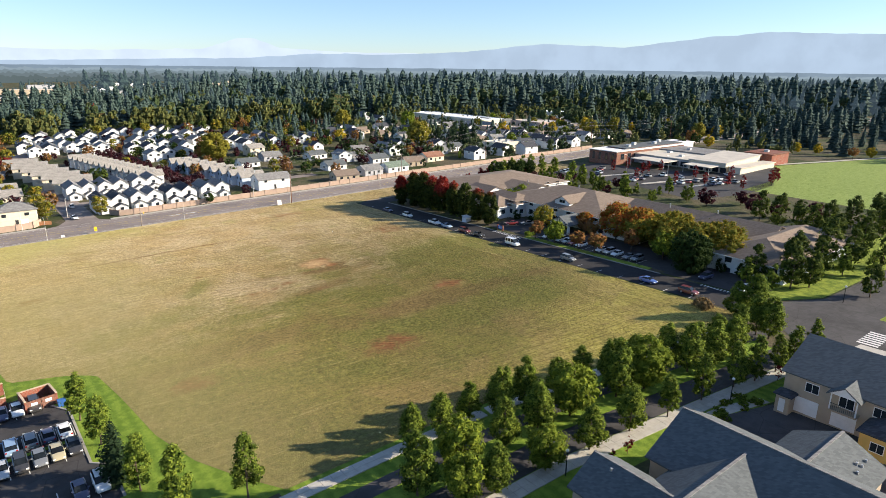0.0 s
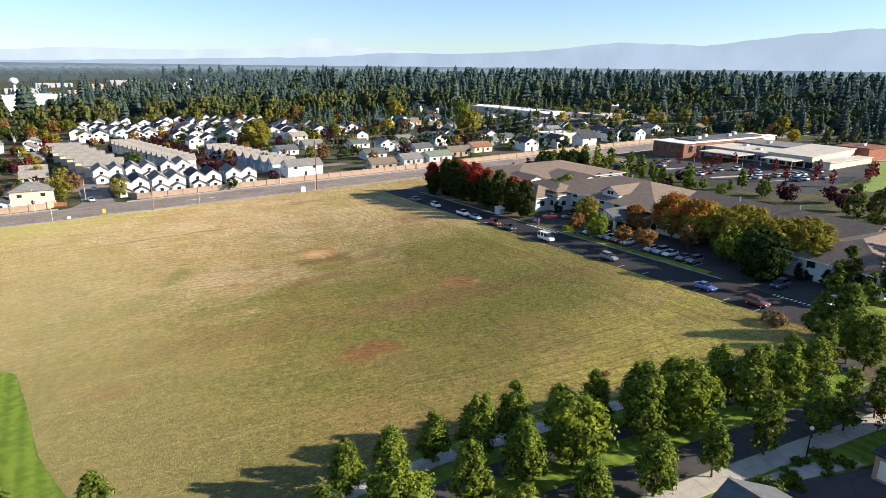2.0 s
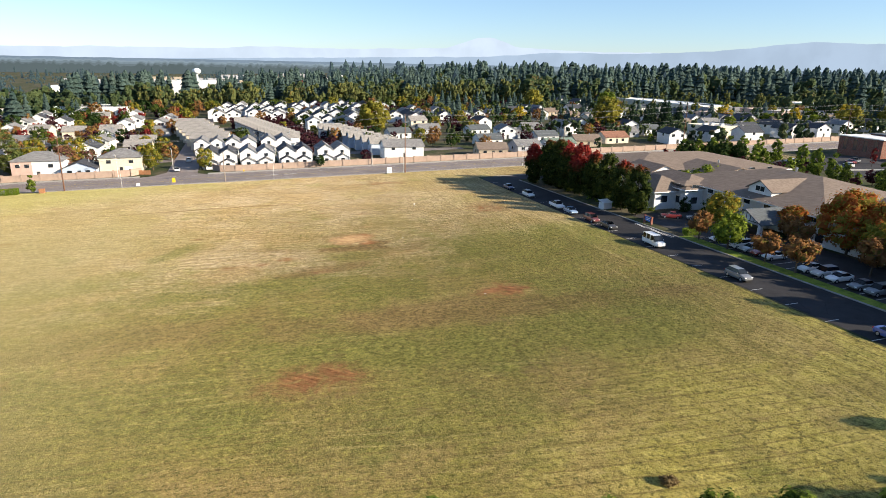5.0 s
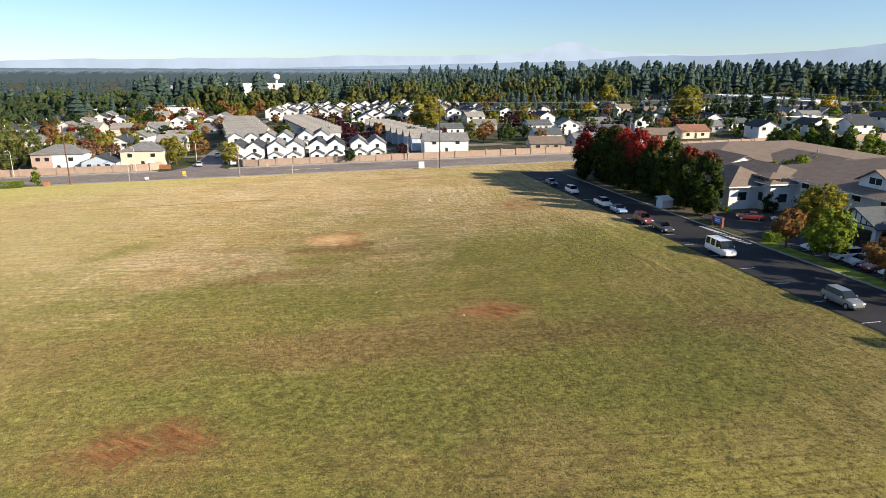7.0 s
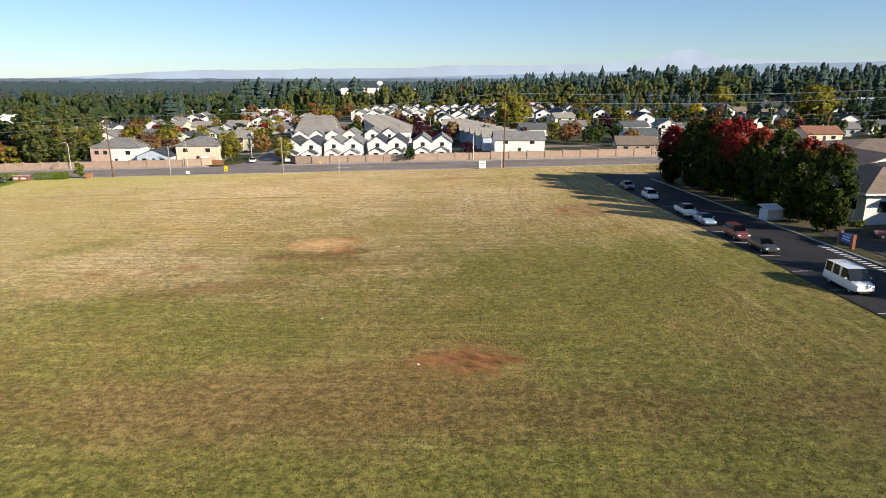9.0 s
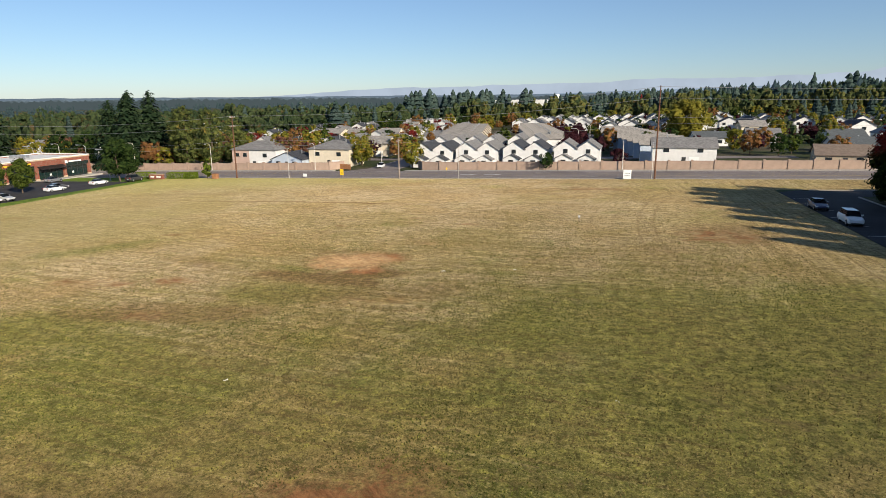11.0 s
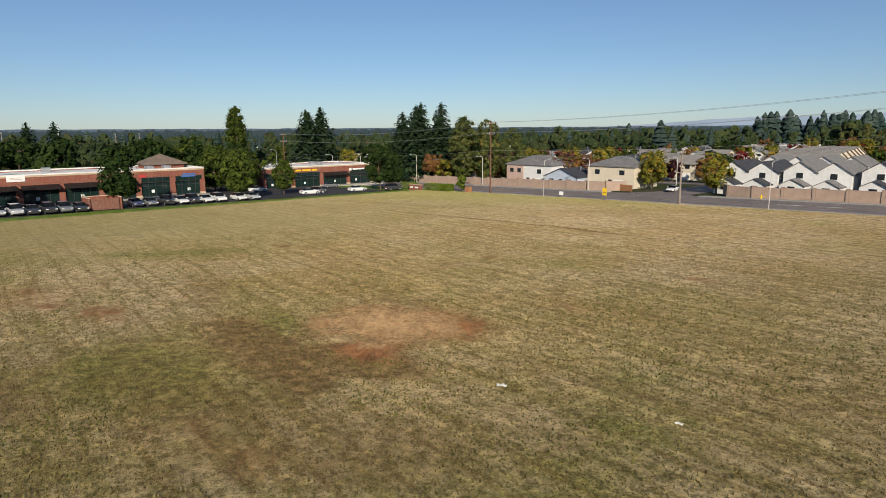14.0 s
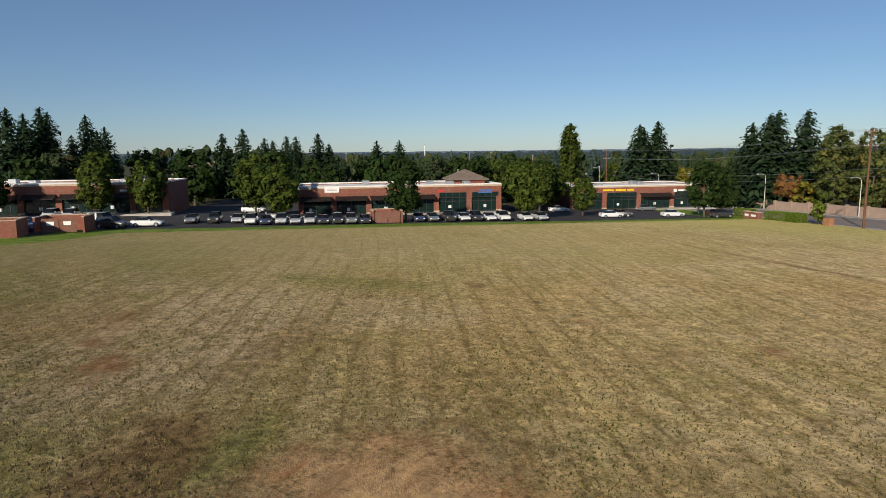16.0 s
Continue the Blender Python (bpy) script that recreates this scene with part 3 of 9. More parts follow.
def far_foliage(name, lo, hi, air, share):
    """Woods a kilometre off: haze painted as an air-coloured glow mixed into the needles."""
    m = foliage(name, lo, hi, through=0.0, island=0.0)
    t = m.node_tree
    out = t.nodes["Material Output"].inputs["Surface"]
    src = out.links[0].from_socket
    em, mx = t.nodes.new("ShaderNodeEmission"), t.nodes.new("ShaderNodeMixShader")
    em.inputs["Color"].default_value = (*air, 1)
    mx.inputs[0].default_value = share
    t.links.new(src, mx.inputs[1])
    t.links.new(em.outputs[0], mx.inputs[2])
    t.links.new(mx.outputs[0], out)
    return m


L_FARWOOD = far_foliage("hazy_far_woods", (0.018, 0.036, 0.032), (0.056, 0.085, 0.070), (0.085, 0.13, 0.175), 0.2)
# haze painted into the base colour: paler and bluer than the near firs' needles
L_FIRWOOD = foliage("far_fir_needles_hazed", (0.028, 0.054, 0.049), (0.108, 0.152, 0.126), through=0.12, island=0.0)


def tuft_material():
    """Single tussocks: green, brown or straw by the blade."""
    a = Mat("grass_tussocks", 0.9, 0, 0.1)
    r = a.t.nodes.new("ShaderNodeNewGeometry").outputs["Random Per Island"]
    patch = a.step(a.noise(0.09, 4, a.pos(), 0.6), 0.38, 0.62)
    green = a.mix(r, (0.030, 0.040, 0.008), (0.12, 0.13, 0.024))
    straw = a.mix(r, (0.075, 0.056, 0.020), (0.20, 0.155, 0.060))
    a.base(a.mix(patch, green, straw))
    return a.m


TUFT = tuft_material()
L_HEDGE = foliage("hedge_leaves", (0.09, 0.14, 0.015), (0.22, 0.29, 0.04))
L_PEAR = foliage("car_park_tree_leaves", (0.022, 0.042, 0.009), (0.12, 0.15, 0.026))
L_DRY = foliage("dry_shrub_twigs", (0.15, 0.105, 0.05), (0.30, 0.21, 0.10))


# ---- building helpers ----
def mesh_of(name, verts, faces, smooth=False):
    me = bpy.data.meshes.new(name)
    me.from_pydata([tuple(v) for v in verts], [], [tuple(f) for f in faces])
    if smooth:
        me.polygons.foreach_set("use_smooth", [True] * len(me.polygons))
    me.update()
    return me


def part(name, bm, material, parent, label="", smooth=False):
    """One mesh object under a thing or a part, out of a bmesh or a mesh."""
    if isinstance(bm, bpy.types.Mesh):
        me = bm
    else:
        me = bpy.data.meshes.new(name)
        bm.to_mesh(me)
        bm.free()
        if smooth:
            me.polygons.foreach_set("use_smooth", [True] * len(me.polygons))
    if not me.materials:
        me.materials.append(material)
    ob = new(name, me)
    if parent is not None:
        ob.parent = parent
    if label:
        tagged(ob, label)
    return ob


def thing(name, label, category, group="", kind=""):
    return tagged(new(name), label, category, group, kind)


def at(x, y, rz=0.0, dz=0.0, s=1.0):
    return Matrix.Translation((x, y, G(x, y) + dz)) @ Matrix.Rotation(radians(rz), 4, "Z") @ Matrix.Scale(s, 4)


def put(ob, m):
    ob.matrix_basis = m
    return ob


class Stock:
    """Builds a kind of thing once and copies it afterwards."""

    def __init__(self):
        self.made = {}

    def place(self, key, build, m):
        if key not in self.made:
            self.made[key] = put(build(), m)
            return self.made[key]
        first = self.made[key].scale
        return copy_thing(self.made[key], m @ Matrix.Diagonal((1 / first[0], 1 / first[1], 1 / first[2], 1)))


STOCK = Stock()


def box(bm, x0, x1, y0, y1, z0, z1):
    v = [bm.verts.new(p) for p in ((x0, y0, z0), (x1, y0, z0), (x1, y1, z0), (x0, y1, z0), (x0, y0, z1), (x1, y0, z1), (x1, y1, z1), (x0, y1, z1))]
    for f in ((3, 2, 1, 0), (4, 5, 6, 7), (0, 1, 5, 4), (1, 2, 6, 5), (2, 3, 7, 6), (3, 0, 4, 7)):
        bm.faces.new([v[i] for i in f])
    return v


def boxes(*dims):
    bm = bmesh.new()
    for d in dims:
        box(bm, *d)
    return bm


def bevelled(bm, width=0.02):
    bmesh.ops.bevel(bm, geom=bm.edges[:], offset=width, segments=1, affect="EDGES")
    return bm


def slab(bm, pts, th):
    """A flat plate, its upper face through pts, th thick."""
    a = [Vector(p) for p in pts]
    n = (a[1] - a[0]).cross(a[2] - a[0]).normalized()
    if n.z < 0:
        a.reverse()
    top = [bm.verts.new(p) for p in a]
    low = [bm.verts.new(p - Vector((0, 0, th))) for p in a]
    bm.faces.new(top)
    bm.faces.new(low[::-1])
    k = len(a)
    for i in range(k):
        j = (i + 1) % k
        bm.faces.new((top[i], low[i], low[j], top[j]))


def gable_roof(bm, x0, x1, y0, y1, ze, zr, axis="y", over=0.4, th=0.18):
    """Two slopes; the ridge runs along axis."""
    if axis == "y":
        xm, k = (x0 + x1) / 2, (zr - ze) / ((x1 - x0) / 2)
        a, b, zo = y0 - over, y1 + over, ze - k * over
        slab(bm, [(x0 - over, a, zo), (xm, a, zr), (xm, b, zr), (x0 - over, b, zo)], th)
        slab(bm, [(x1 + over, a, zo), (x1 + over, b, zo), (xm, b, zr), (xm, a, zr)], th)
    else:
        ym, k = (y0 + y1) / 2, (zr - ze) / ((y1 - y0) / 2)
        a, b, zo = x0 - over, x1 + over, ze - k * over
        slab(bm, [(a, y0 - over, zo), (b, y0 - over, zo), (b, ym, zr), (a, ym, zr)], th)
        slab(bm, [(a, y1 + over, zo), (a, ym, zr), (b, ym, zr), (b, y1 + over, zo)], th)


def hip_roof(bm, x0, x1, y0, y1, ze, zr, over=0.5, th=0.18):
    x0, x1, y0, y1 = x0 - over, x1 + over, y0 - over, y1 + over
    w, d = x1 - x0, y1 - y0
    if w >= d:
        a, b = (x0 + d / 2, (y0 + y1) / 2, zr), (x1 - d / 2, (y0 + y1) / 2, zr)
        slab(bm, [(x0, y0, ze), (x1, y0, ze), b, a], th)
        slab(bm, [(x1, y1, ze), (x0, y1, ze), a, b], th)
        slab(bm, [(x0, y1, ze), (x0, y0, ze), a], th)
        slab(bm, [(x1, y0, ze), (x1, y1, ze), b], th)
    else:
        a, b = ((x0 + x1) / 2, y0 + w / 2, zr), ((x0 + x1) / 2, y1 - w / 2, zr)
        slab(bm, [(x0, y1, ze), (x0, y0, ze), a, b], th)
        slab(bm, [(x1, y0, ze), (x1, y1, ze), b, a], th)
        slab(bm, [(x0, y0, ze), (x1, y0, ze), a], th)
        slab(bm, [(x1, y1, ze), (x0, y1, ze), b], th)


def gable_walls(bm, x0, x1, y0, y1, z0, ze, zr, axis="y"):
    """A solid body up to the eaves with its two gables."""
    if axis == "y":
        xm = (x0 + x1) / 2
        ring = [(x0, z0), (x1, z0), (x1, ze), (xm, zr), (x0, ze)]
        a = [bm.verts.new((x, y0, z)) for x, z in ring]
        b = [bm.verts.new((x, y1, z)) for x, z in ring]
    else:
        ym = (y0 + y1) / 2
        ring = [(y0, z0), (y1, z0), (y1, ze), (ym, zr), (y0, ze)]
        a = [bm.verts.new((x1, y, z)) for y, z in ring]
        b = [bm.verts.new((x0, y, z)) for y, z in ring]
    bm.faces.new(a)
    bm.faces.new(b[::-1])
    for i in range(5):
        j = (i + 1) % 5
        bm.faces.new((a[j], a[i], b[i], b[j]))


def window(parent, x, y, z, w, h, face, panes=2, name="window", frame=None, pane=None):
    """A window standing 5 cm proud of a wall: frame and panes. face: the way it looks (s, n, e, w)."""
    fr, gl, t = bmesh.new(), bmesh.new(), 0.09
    rects = [(-w / 2, -w / 2 + t, 0, h), (w / 2 - t, w / 2, 0, h), (-w / 2 + t, w / 2 - t, 0, t), (-w / 2 + t, w / 2 - t, h - t, h)]
    for i in range(1, panes):
        c = -w / 2 + w * i / panes
        rects.append((c - 0.03, c + 0.03, t, h - t))
    for a, b, c, d in rects:
        box(fr, a, b, -0.07, 0.0, c, d)
    for i in range(panes):
        a, b = -w / 2 + w * i / panes, -w / 2 + w * (i + 1) / panes
        box(gl, a + 0.04, b - 0.04, -0.035, -0.005, t * 0.8, h - t * 0.8)
    turn = {"s": 0, "e": 90, "n": 180, "w": -90}[face]
    ob = part(name, fr, frame or TRIM, parent)
    ob.matrix_basis = Matrix.Translation((x, y, z)) @ Matrix.Rotation(radians(turn), 4, "Z")
    part("pane", gl, pane or GLASS, ob)
    return ob


PLAIN_WINDOWS = {}


def plain_window(parent, x, y, z, w, h, face, frame=None):
    """A far window: frame and pane as one mesh, shared by all of its size."""
    key = (round(w, 2), round(h, 2), frame is None)
    if key not in PLAIN_WINDOWS:
        bm = bmesh.new()
        box(bm, -w / 2, w / 2, -0.07, 0.0, 0, h)
        front = [f for f in bm.faces if f.calc_center_median().y < -0.06]
        bmesh.ops.inset_individual(bm, faces=front, thickness=0.09, depth=-0.04)
        front[0].material_index = 1
        me = bpy.data.meshes.new("window")
        bm.to_mesh(me)
        bm.free()
        me.materials.append(frame or TRIM)
        me.materials.append(GLASS)
        PLAIN_WINDOWS[key] = me
    ob = part("window", PLAIN_WINDOWS[key], None, parent)
    turn = {"s": 0, "e": 90, "n": 180, "w": -90}[face]
    ob.matrix_basis = Matrix.Translation((x, y, z)) @ Matrix.Rotation(radians(turn), 4, "Z")
    return ob


CUTS = (((-60, 0, 0), (1, 0, 0)), ((320, 0, 0), (1, 0, 0)), ((0, 20, 0), (0, 1, 0)), ((0, 260, 0), (0, 1, 0)))


def sheet_bm(outline, dz, th=0.0):
    """A plate lying on the ground, dz above it, th thick."""
    bm = bmesh.new()
    bm.faces.new([bm.verts.new((x, y, 0)) for x, y in outline])
    for co, no in CUTS:
        bmesh.ops.bisect_plane(bm, geom=bm.verts[:] + bm.edges[:] + bm.faces[:], plane_co=co, plane_no=no)
    bmesh.ops.recalc_face_normals(bm, faces=bm.faces[:])
    if bm.faces and sum(f.normal.z for f in bm.faces) < 0:
        bmesh.ops.reverse_faces(bm, faces=bm.faces[:])
    if th:
        r = bmesh.ops.extrude_face_region(bm, geom=bm.faces[:])
        up = {v for v in r["geom"] if isinstance(v, bmesh.types.BMVert)}
        for v in bm.verts:
            v.co.z = G(v.co.x, v.co.y) + (dz if v in up else dz - th)
        bmesh.ops.recalc_face_normals(bm, faces=bm.faces[:])
    else:
        for v in bm.verts:
            v.co.z = G(v.co.x, v.co.y) + dz
    return bm


def sheet(name, outline, dz, material, label, category, th=0.0, parent=None):
    ob = part(name, sheet_bm(outline, dz, th), material, parent)
    if parent is None:
        tagged(ob, label, category, kind="structure")
    return ob


def rect(x0, x1, y0, y1):
    return [(x0, y0), (x1, y0), (x1, y1), (x0, y1)]


def band(path, w0, w1):
    """The outline of a strip along a line of points, from w0 to w1 metres to its left."""
    left, right = [], []
    for i, p in enumerate(path):
        a, b = Vector(path[max(i - 1, 0)]), Vector(path[min(i + 1, len(path) - 1)])
        d = (b - a).normalized()
        n = Vector((-d.y, d.x))
        left.append(tuple(Vector(p) + n * w1))
        right.append(tuple(Vector(p) + n * w0))
    return right + left[::-1]


def tube(bm, a, b, r0, r1, sides=6):
    a, b = Vector(a), Vector(b)
    d = (b - a).normalized()
    u = d.orthogonal().normalized()
    v = d.cross(u)
    ra = [bm.verts.new(a + (u * math.cos(i * 2 * math.pi / sides) + v * math.sin(i * 2 * math.pi / sides)) * r0) for i in range(sides)]
    rb = [bm.verts.new(b + (u * math.cos(i * 2 * math.pi / sides) + v * math.sin(i * 2 * math.pi / sides)) * r1) for i in range(sides)]
    for i in range(sides):
        j = (i + 1) % sides
        bm.faces.new((ra[i], ra[j], rb[j], rb[i]))
    bm.faces.new(ra[::-1])
    bm.faces.new(rb)


def pipe(bm, pts, r, sides=4):
    """One connected tube through several points."""
    pts = [Vector(p) for p in pts]
    prev = None
    for i, p in enumerate(pts):
        d = (pts[min(i + 1, len(pts) - 1)] - pts[max(i - 1, 0)]).normalized()
        u = d.cross(Vector((0.0, 0.0, 1.0)))
        u = u.normalized() if u.length > 1e-4 else Vector((1.0, 0.0, 0.0))
        v = d.cross(u)
        ring = [bm.verts.new(p + (u * math.cos(k * 2 * math.pi / sides) + v * math.sin(k * 2 * math.pi / sides)) * r) for k in range(sides)]
        if prev:
            for k in range(sides):
                j = (k + 1) % sides
                bm.faces.new((prev[k], prev[j], ring[j], ring[k]))
        else:
            bm.faces.new(ring[::-1])
        prev = ring
    bm.faces.new(prev)


# ---- plants ----
def leaf_quads(c, nrm, size, rng, slim=0.5):
    """A rhombic, slightly folded leaf cluster at each centre."""
    k = len(c)
    nrm = nrm / (np.linalg.norm(nrm, axis=1, keepdims=True) + 1e-9)
    r = rng.normal(size=(k, 3))
    t = np.cross(nrm, r)
    t /= np.linalg.norm(t, axis=1, keepdims=True) + 1e-9
    b = np.cross(nrm, t)
    s = size[:, None]
    fold = nrm * s * rng.uniform(-0.25, 0.25, (k, 1))
    v = np.stack([c - t * s, c + b * s * slim + fold, c + t * s, c - b * s * slim + fold], 1).reshape(-1, 3)
    return v


def quads_mesh(name, v):
    me = bpy.data.meshes.new(name)
    k = len(v) // 4
    me.vertices.add(4 * k)
    me.vertices.foreach_set("co", v.astype(np.float32).ravel())
    me.loops.add(4 * k)
    me.loops.foreach_set("vertex_index", np.arange(4 * k, dtype=np.int32))
    me.polygons.add(k)
    me.polygons.foreach_set("loop_start", np.arange(0, 4 * k, 4, dtype=np.int32))
    me.update(calc_edges=True)
    return me


FORMS = {
    "oval": lambda v: np.sin(np.pi * (0.06 + 0.90 * v)) ** 0.65,
    "pyramid": lambda v: np.minimum(1.0, v / 0.2) ** 0.6 * (1 - v) ** 0.5 * 1.06 + 0.04,
    "round": lambda v: np.sqrt(np.maximum(0.02, 1 - (2 * v - 1) ** 2)),
    "vase": lambda v: np.sin(np.pi * (0.12 + 0.80 * v ** 0.75)) ** 0.6,
    "column": lambda v: np.minimum(1.0, v / 0.10) ** 0.5 * np.minimum(1.0, (1 - v) / 0.30 + 0.03) ** 0.6,
}


def crown_points(h, base, w, form, clumps, leaves, rng, spread=0.16):
    vv = rng.beta(1.15, 1.25, clumps)
    ang = rng.uniform(0, 2 * np.pi, clumps)
    rad = FORMS[form](vv) * w / 2 * (0.45 + 0.5 * np.sqrt(rng.uniform(0, 1, clumps))) * rng.uniform(0.8, 1.12, clumps)
    cc = np.stack([rad * np.cos(ang), rad * np.sin(ang), base + (h - base) * vv], 1)
    rc = spread * w * rng.uniform(0.65, 1.35, clumps) * (0.55 + 0.45 * FORMS[form](vv))
    pick = rng.integers(0, clumps, leaves)
    d = rng.normal(size=(leaves, 3))
    d /= np.linalg.norm(d, axis=1, keepdims=True)
    c = cc[pick] + d * (rc[pick] * rng.uniform(0.6, 1.42, leaves))[:, None] * np.array([1, 1, 0.85])
    out = c - np.array([0, 0, base + (h - base) * 0.42])
    out /= np.linalg.norm(out, axis=1, keepdims=True) + 1e-9
    n = d * 0.8 + out * 0.7 + rng.normal(size=(leaves, 3)) * 0.35 + np.array([0, 0, 0.25])
    return c, n, cc, rc


def lumps(cc, rc, rng, rings=3, sides=5, flat=0.85):
    """The dense inside of each clump: a small uneven closed body. Corners of its faces, four by four."""
    k = len(cc)
    th = np.linspace(0, np.pi, rings + 1)
    ph = np.arange(sides) * 2 * np.pi / sides
    ph = ph[None, None, :] + 0.5 * (np.arange(rings + 1) % 2)[None, :, None] + rng.uniform(0, 6.28, (k, 1, 1))
    r = rc[:, None, None] * rng.uniform(0.72, 1.2, (k, rings + 1, sides))
    r[:, 0, :], r[:, -1, :] = r[:, 0, :1], r[:, -1, :1]
    st, ct = np.sin(th)[None, :, None], np.cos(th)[None, :, None]
    g = np.stack([r * st * np.cos(ph), r * st * np.sin(ph), r * ct * flat + 0 * ph], 3) + cc[:, None, None, :]
    p, q = g[:, :-1], g[:, 1:]
    return np.stack([p, q, np.roll(q, -1, 2), np.roll(p, -1, 2)], 3).reshape(-1, 3)


def trunk_bm(h, base, r, cc, rng, limbs=9):
    bm = bmesh.new()
    bend = rng.normal(size=2) * 0.02 * h
    pts = [Vector((0, 0, -0.15)), Vector((bend[0] * 0.4, bend[1] * 0.4, base)), Vector((bend[0], bend[1], base + (h - base) * 0.45)), Vector((bend[0], bend[1], base + (h - base) * 0.85))]
    rr = [r * 1.25, r * 0.85, r * 0.5, r * 0.12]
    for i in range(3):
        tube(bm, pts[i], pts[i + 1], rr[i], rr[i + 1], 7)
    for i in range(min(limbs, len(cc))):
        q = Vector(cc[i])
        zz = max(base * 0.9, q.z - 0.35 * math.hypot(q.x, q.y) - 0.3)
        tube(bm, (bend[0] * 0.6, bend[1] * 0.6, min(zz, base + (h - base) * 0.7)), q, r * 0.35, r * 0.08, 5)
    return bm


def build_tree(name, label, group, h, base, w, form, mat, leaves=1500, leaf=0.34, clumps=38, seed=1, trunk=0.14, spread=0.16, bark=None, category="tree"):
    rng = np.random.default_rng(seed)
    t = thing(name, label, category, group)
    leaves = int(leaves * 0.66)
    c, n, cc, rc = crown_points(h, base, w, form, clumps, leaves, rng, spread)
    part("trunk", trunk_bm(h, base, trunk, cc, rng), bark or BARK, t)
    few = min(clumps, max(10, leaves // 16))
    inner = lumps(cc[:few], rc[:few] * (0.70 if clumps > 40 else 0.8), rng, 3, 4)
    part("crown", quads_mesh("crown", np.concatenate([leaf_quads(c, n, leaf * 1.1 * rng.uniform(0.6, 1.25, leaves), rng), inner])), mat, t)
    return t


def fir_boughs(h, w, rng, tiers=26, per=8, sprays=9, size=1.0, bare=0.05):
    """Tiers of drooping boughs of uneven length round a stem: centres, normals and sizes of their sprays."""
    cs, ns, ss = [], [], []
    lop = rng.uniform(0, 6.28)
    for k in range(tiers):
        f = bare + (1 - bare) * (max(0.0, k + rng.uniform(-0.3, 0.3)) / tiers) ** 0.9
        f = min(max(f, bare), 0.985)
        wide = w / 2 * ((1 - f) ** 0.62 * 0.94 + 0.05) * rng.uniform(0.82, 1.12)
        if f < 0.14:
            wide *= 0.72 + 2.0 * f
        n = max(3, int(per * (1 - 0.55 * f)))
        start = rng.uniform(0, 6.28)
        for i in range(n):
            a = start + (i + rng.uniform(-0.35, 0.35)) * 6.283 / n
            reach = (wide * rng.uniform(0.72, 1.18) + 0.014 * h) * (1 + 0.13 * math.cos(a - lop))
            m = max(2, int(sprays * (0.35 + 0.65 * reach / (w / 2))))
            g = (np.arange(m) + rng.uniform(0.2, 0.9, m)) / m
            side = rng.normal(size=m) * 0.12 * reach * (0.4 + g)
            droop = 0.10 * reach * g - 0.42 * reach * g ** 1.7 + rng.normal(size=m) * 0.012 * h
            cs.append(np.stack([np.cos(a) * reach * g - np.sin(a) * side, np.sin(a) * reach * g + np.cos(a) * side, f * h + droop], 1))
            ns.append(np.stack([np.full(m, np.cos(a) * 0.55), np.full(m, np.sin(a) * 0.55), np.full(m, 0.75)], 1) + rng.normal(size=(m, 3)) * 0.3)
            ss.append((0.085 * w * (1 - f) ** 0.4 + 0.012 * h) * rng.uniform(0.65, 1.25, m) * size)
    m = max(3, sprays)
    cs.append(np.stack([rng.normal(size=m) * 0.006 * h, rng.normal(size=m) * 0.006 * h, h * np.linspace(0.93, 1.0, m)], 1))
    ns.append(np.stack([rng.normal(size=m), rng.normal(size=m), np.full(m, 0.1)], 1))
    ss.append(np.full(m, 0.022 * h))
    return np.concatenate(cs), np.concatenate(ns), np.concatenate(ss)


def build_fir(label, group, h, w, seed, tiers=26, per=9, sprays=10, name="conifer", mat=None):
    rng = np.random.default_rng(seed)
    t = thing(name, label, "tree", group)
    bm = bmesh.new()
    pipe(bm, [(0, 0, -0.3), (0.1, 0, h * 0.4), (0.05, 0.1, h * 0.75), (0, 0, h * 0.88)], h * 0.008, 7)
    part("trunk", bm, BARK, t)
    c, nr, s = fir_boughs(h, w, rng, tiers, per, sprays, 0.85)
    part("crown", quads_mesh("crown", leaf_quads(c, nr, s, rng, 0.42)), mat or L_CONIFER, t)
    return t


def fir_shell(rng, levels, sides, wide):
    """A fir a wood's depth away, one unit high: a closed ragged body of drooping tiers. Corners of its faces, four by four."""
    rows = []
    lop = rng.uniform(0, 6.28)
    for k in range(levels * 2 + 1):
        f = 0.03 + 0.97 * (k / (levels * 2)) ** 0.92
        r = wide / 2 * ((1 - f) ** 0.64 * 0.95) * (1.12 if k % 2 == 0 else 0.66) * rng.uniform(0.88, 1.1) + 0.004
        a = (np.arange(sides) + 0.5 * (k % 2)) * 2 * np.pi / sides + rng.normal(size=sides) * 0.14
        rr = r * rng.uniform(0.72, 1.22, sides) * (1 + 0.12 * np.cos(a - lop))
        z = f - (0.018 if k % 2 == 0 else -0.018) + rng.normal(size=sides) * 0.012 * (k < levels * 2)
        rows.append(np.stack([rr * np.cos(a), rr * np.sin(a), np.minimum(z, 1.0)], 1))
    out = []
    for p, q in zip(rows, rows[1:]):
        out.append(np.stack([p, np.roll(p, -1, 0), np.roll(q, -1, 0), q], 1).reshape(-1, 3))
    return np.concatenate(out)


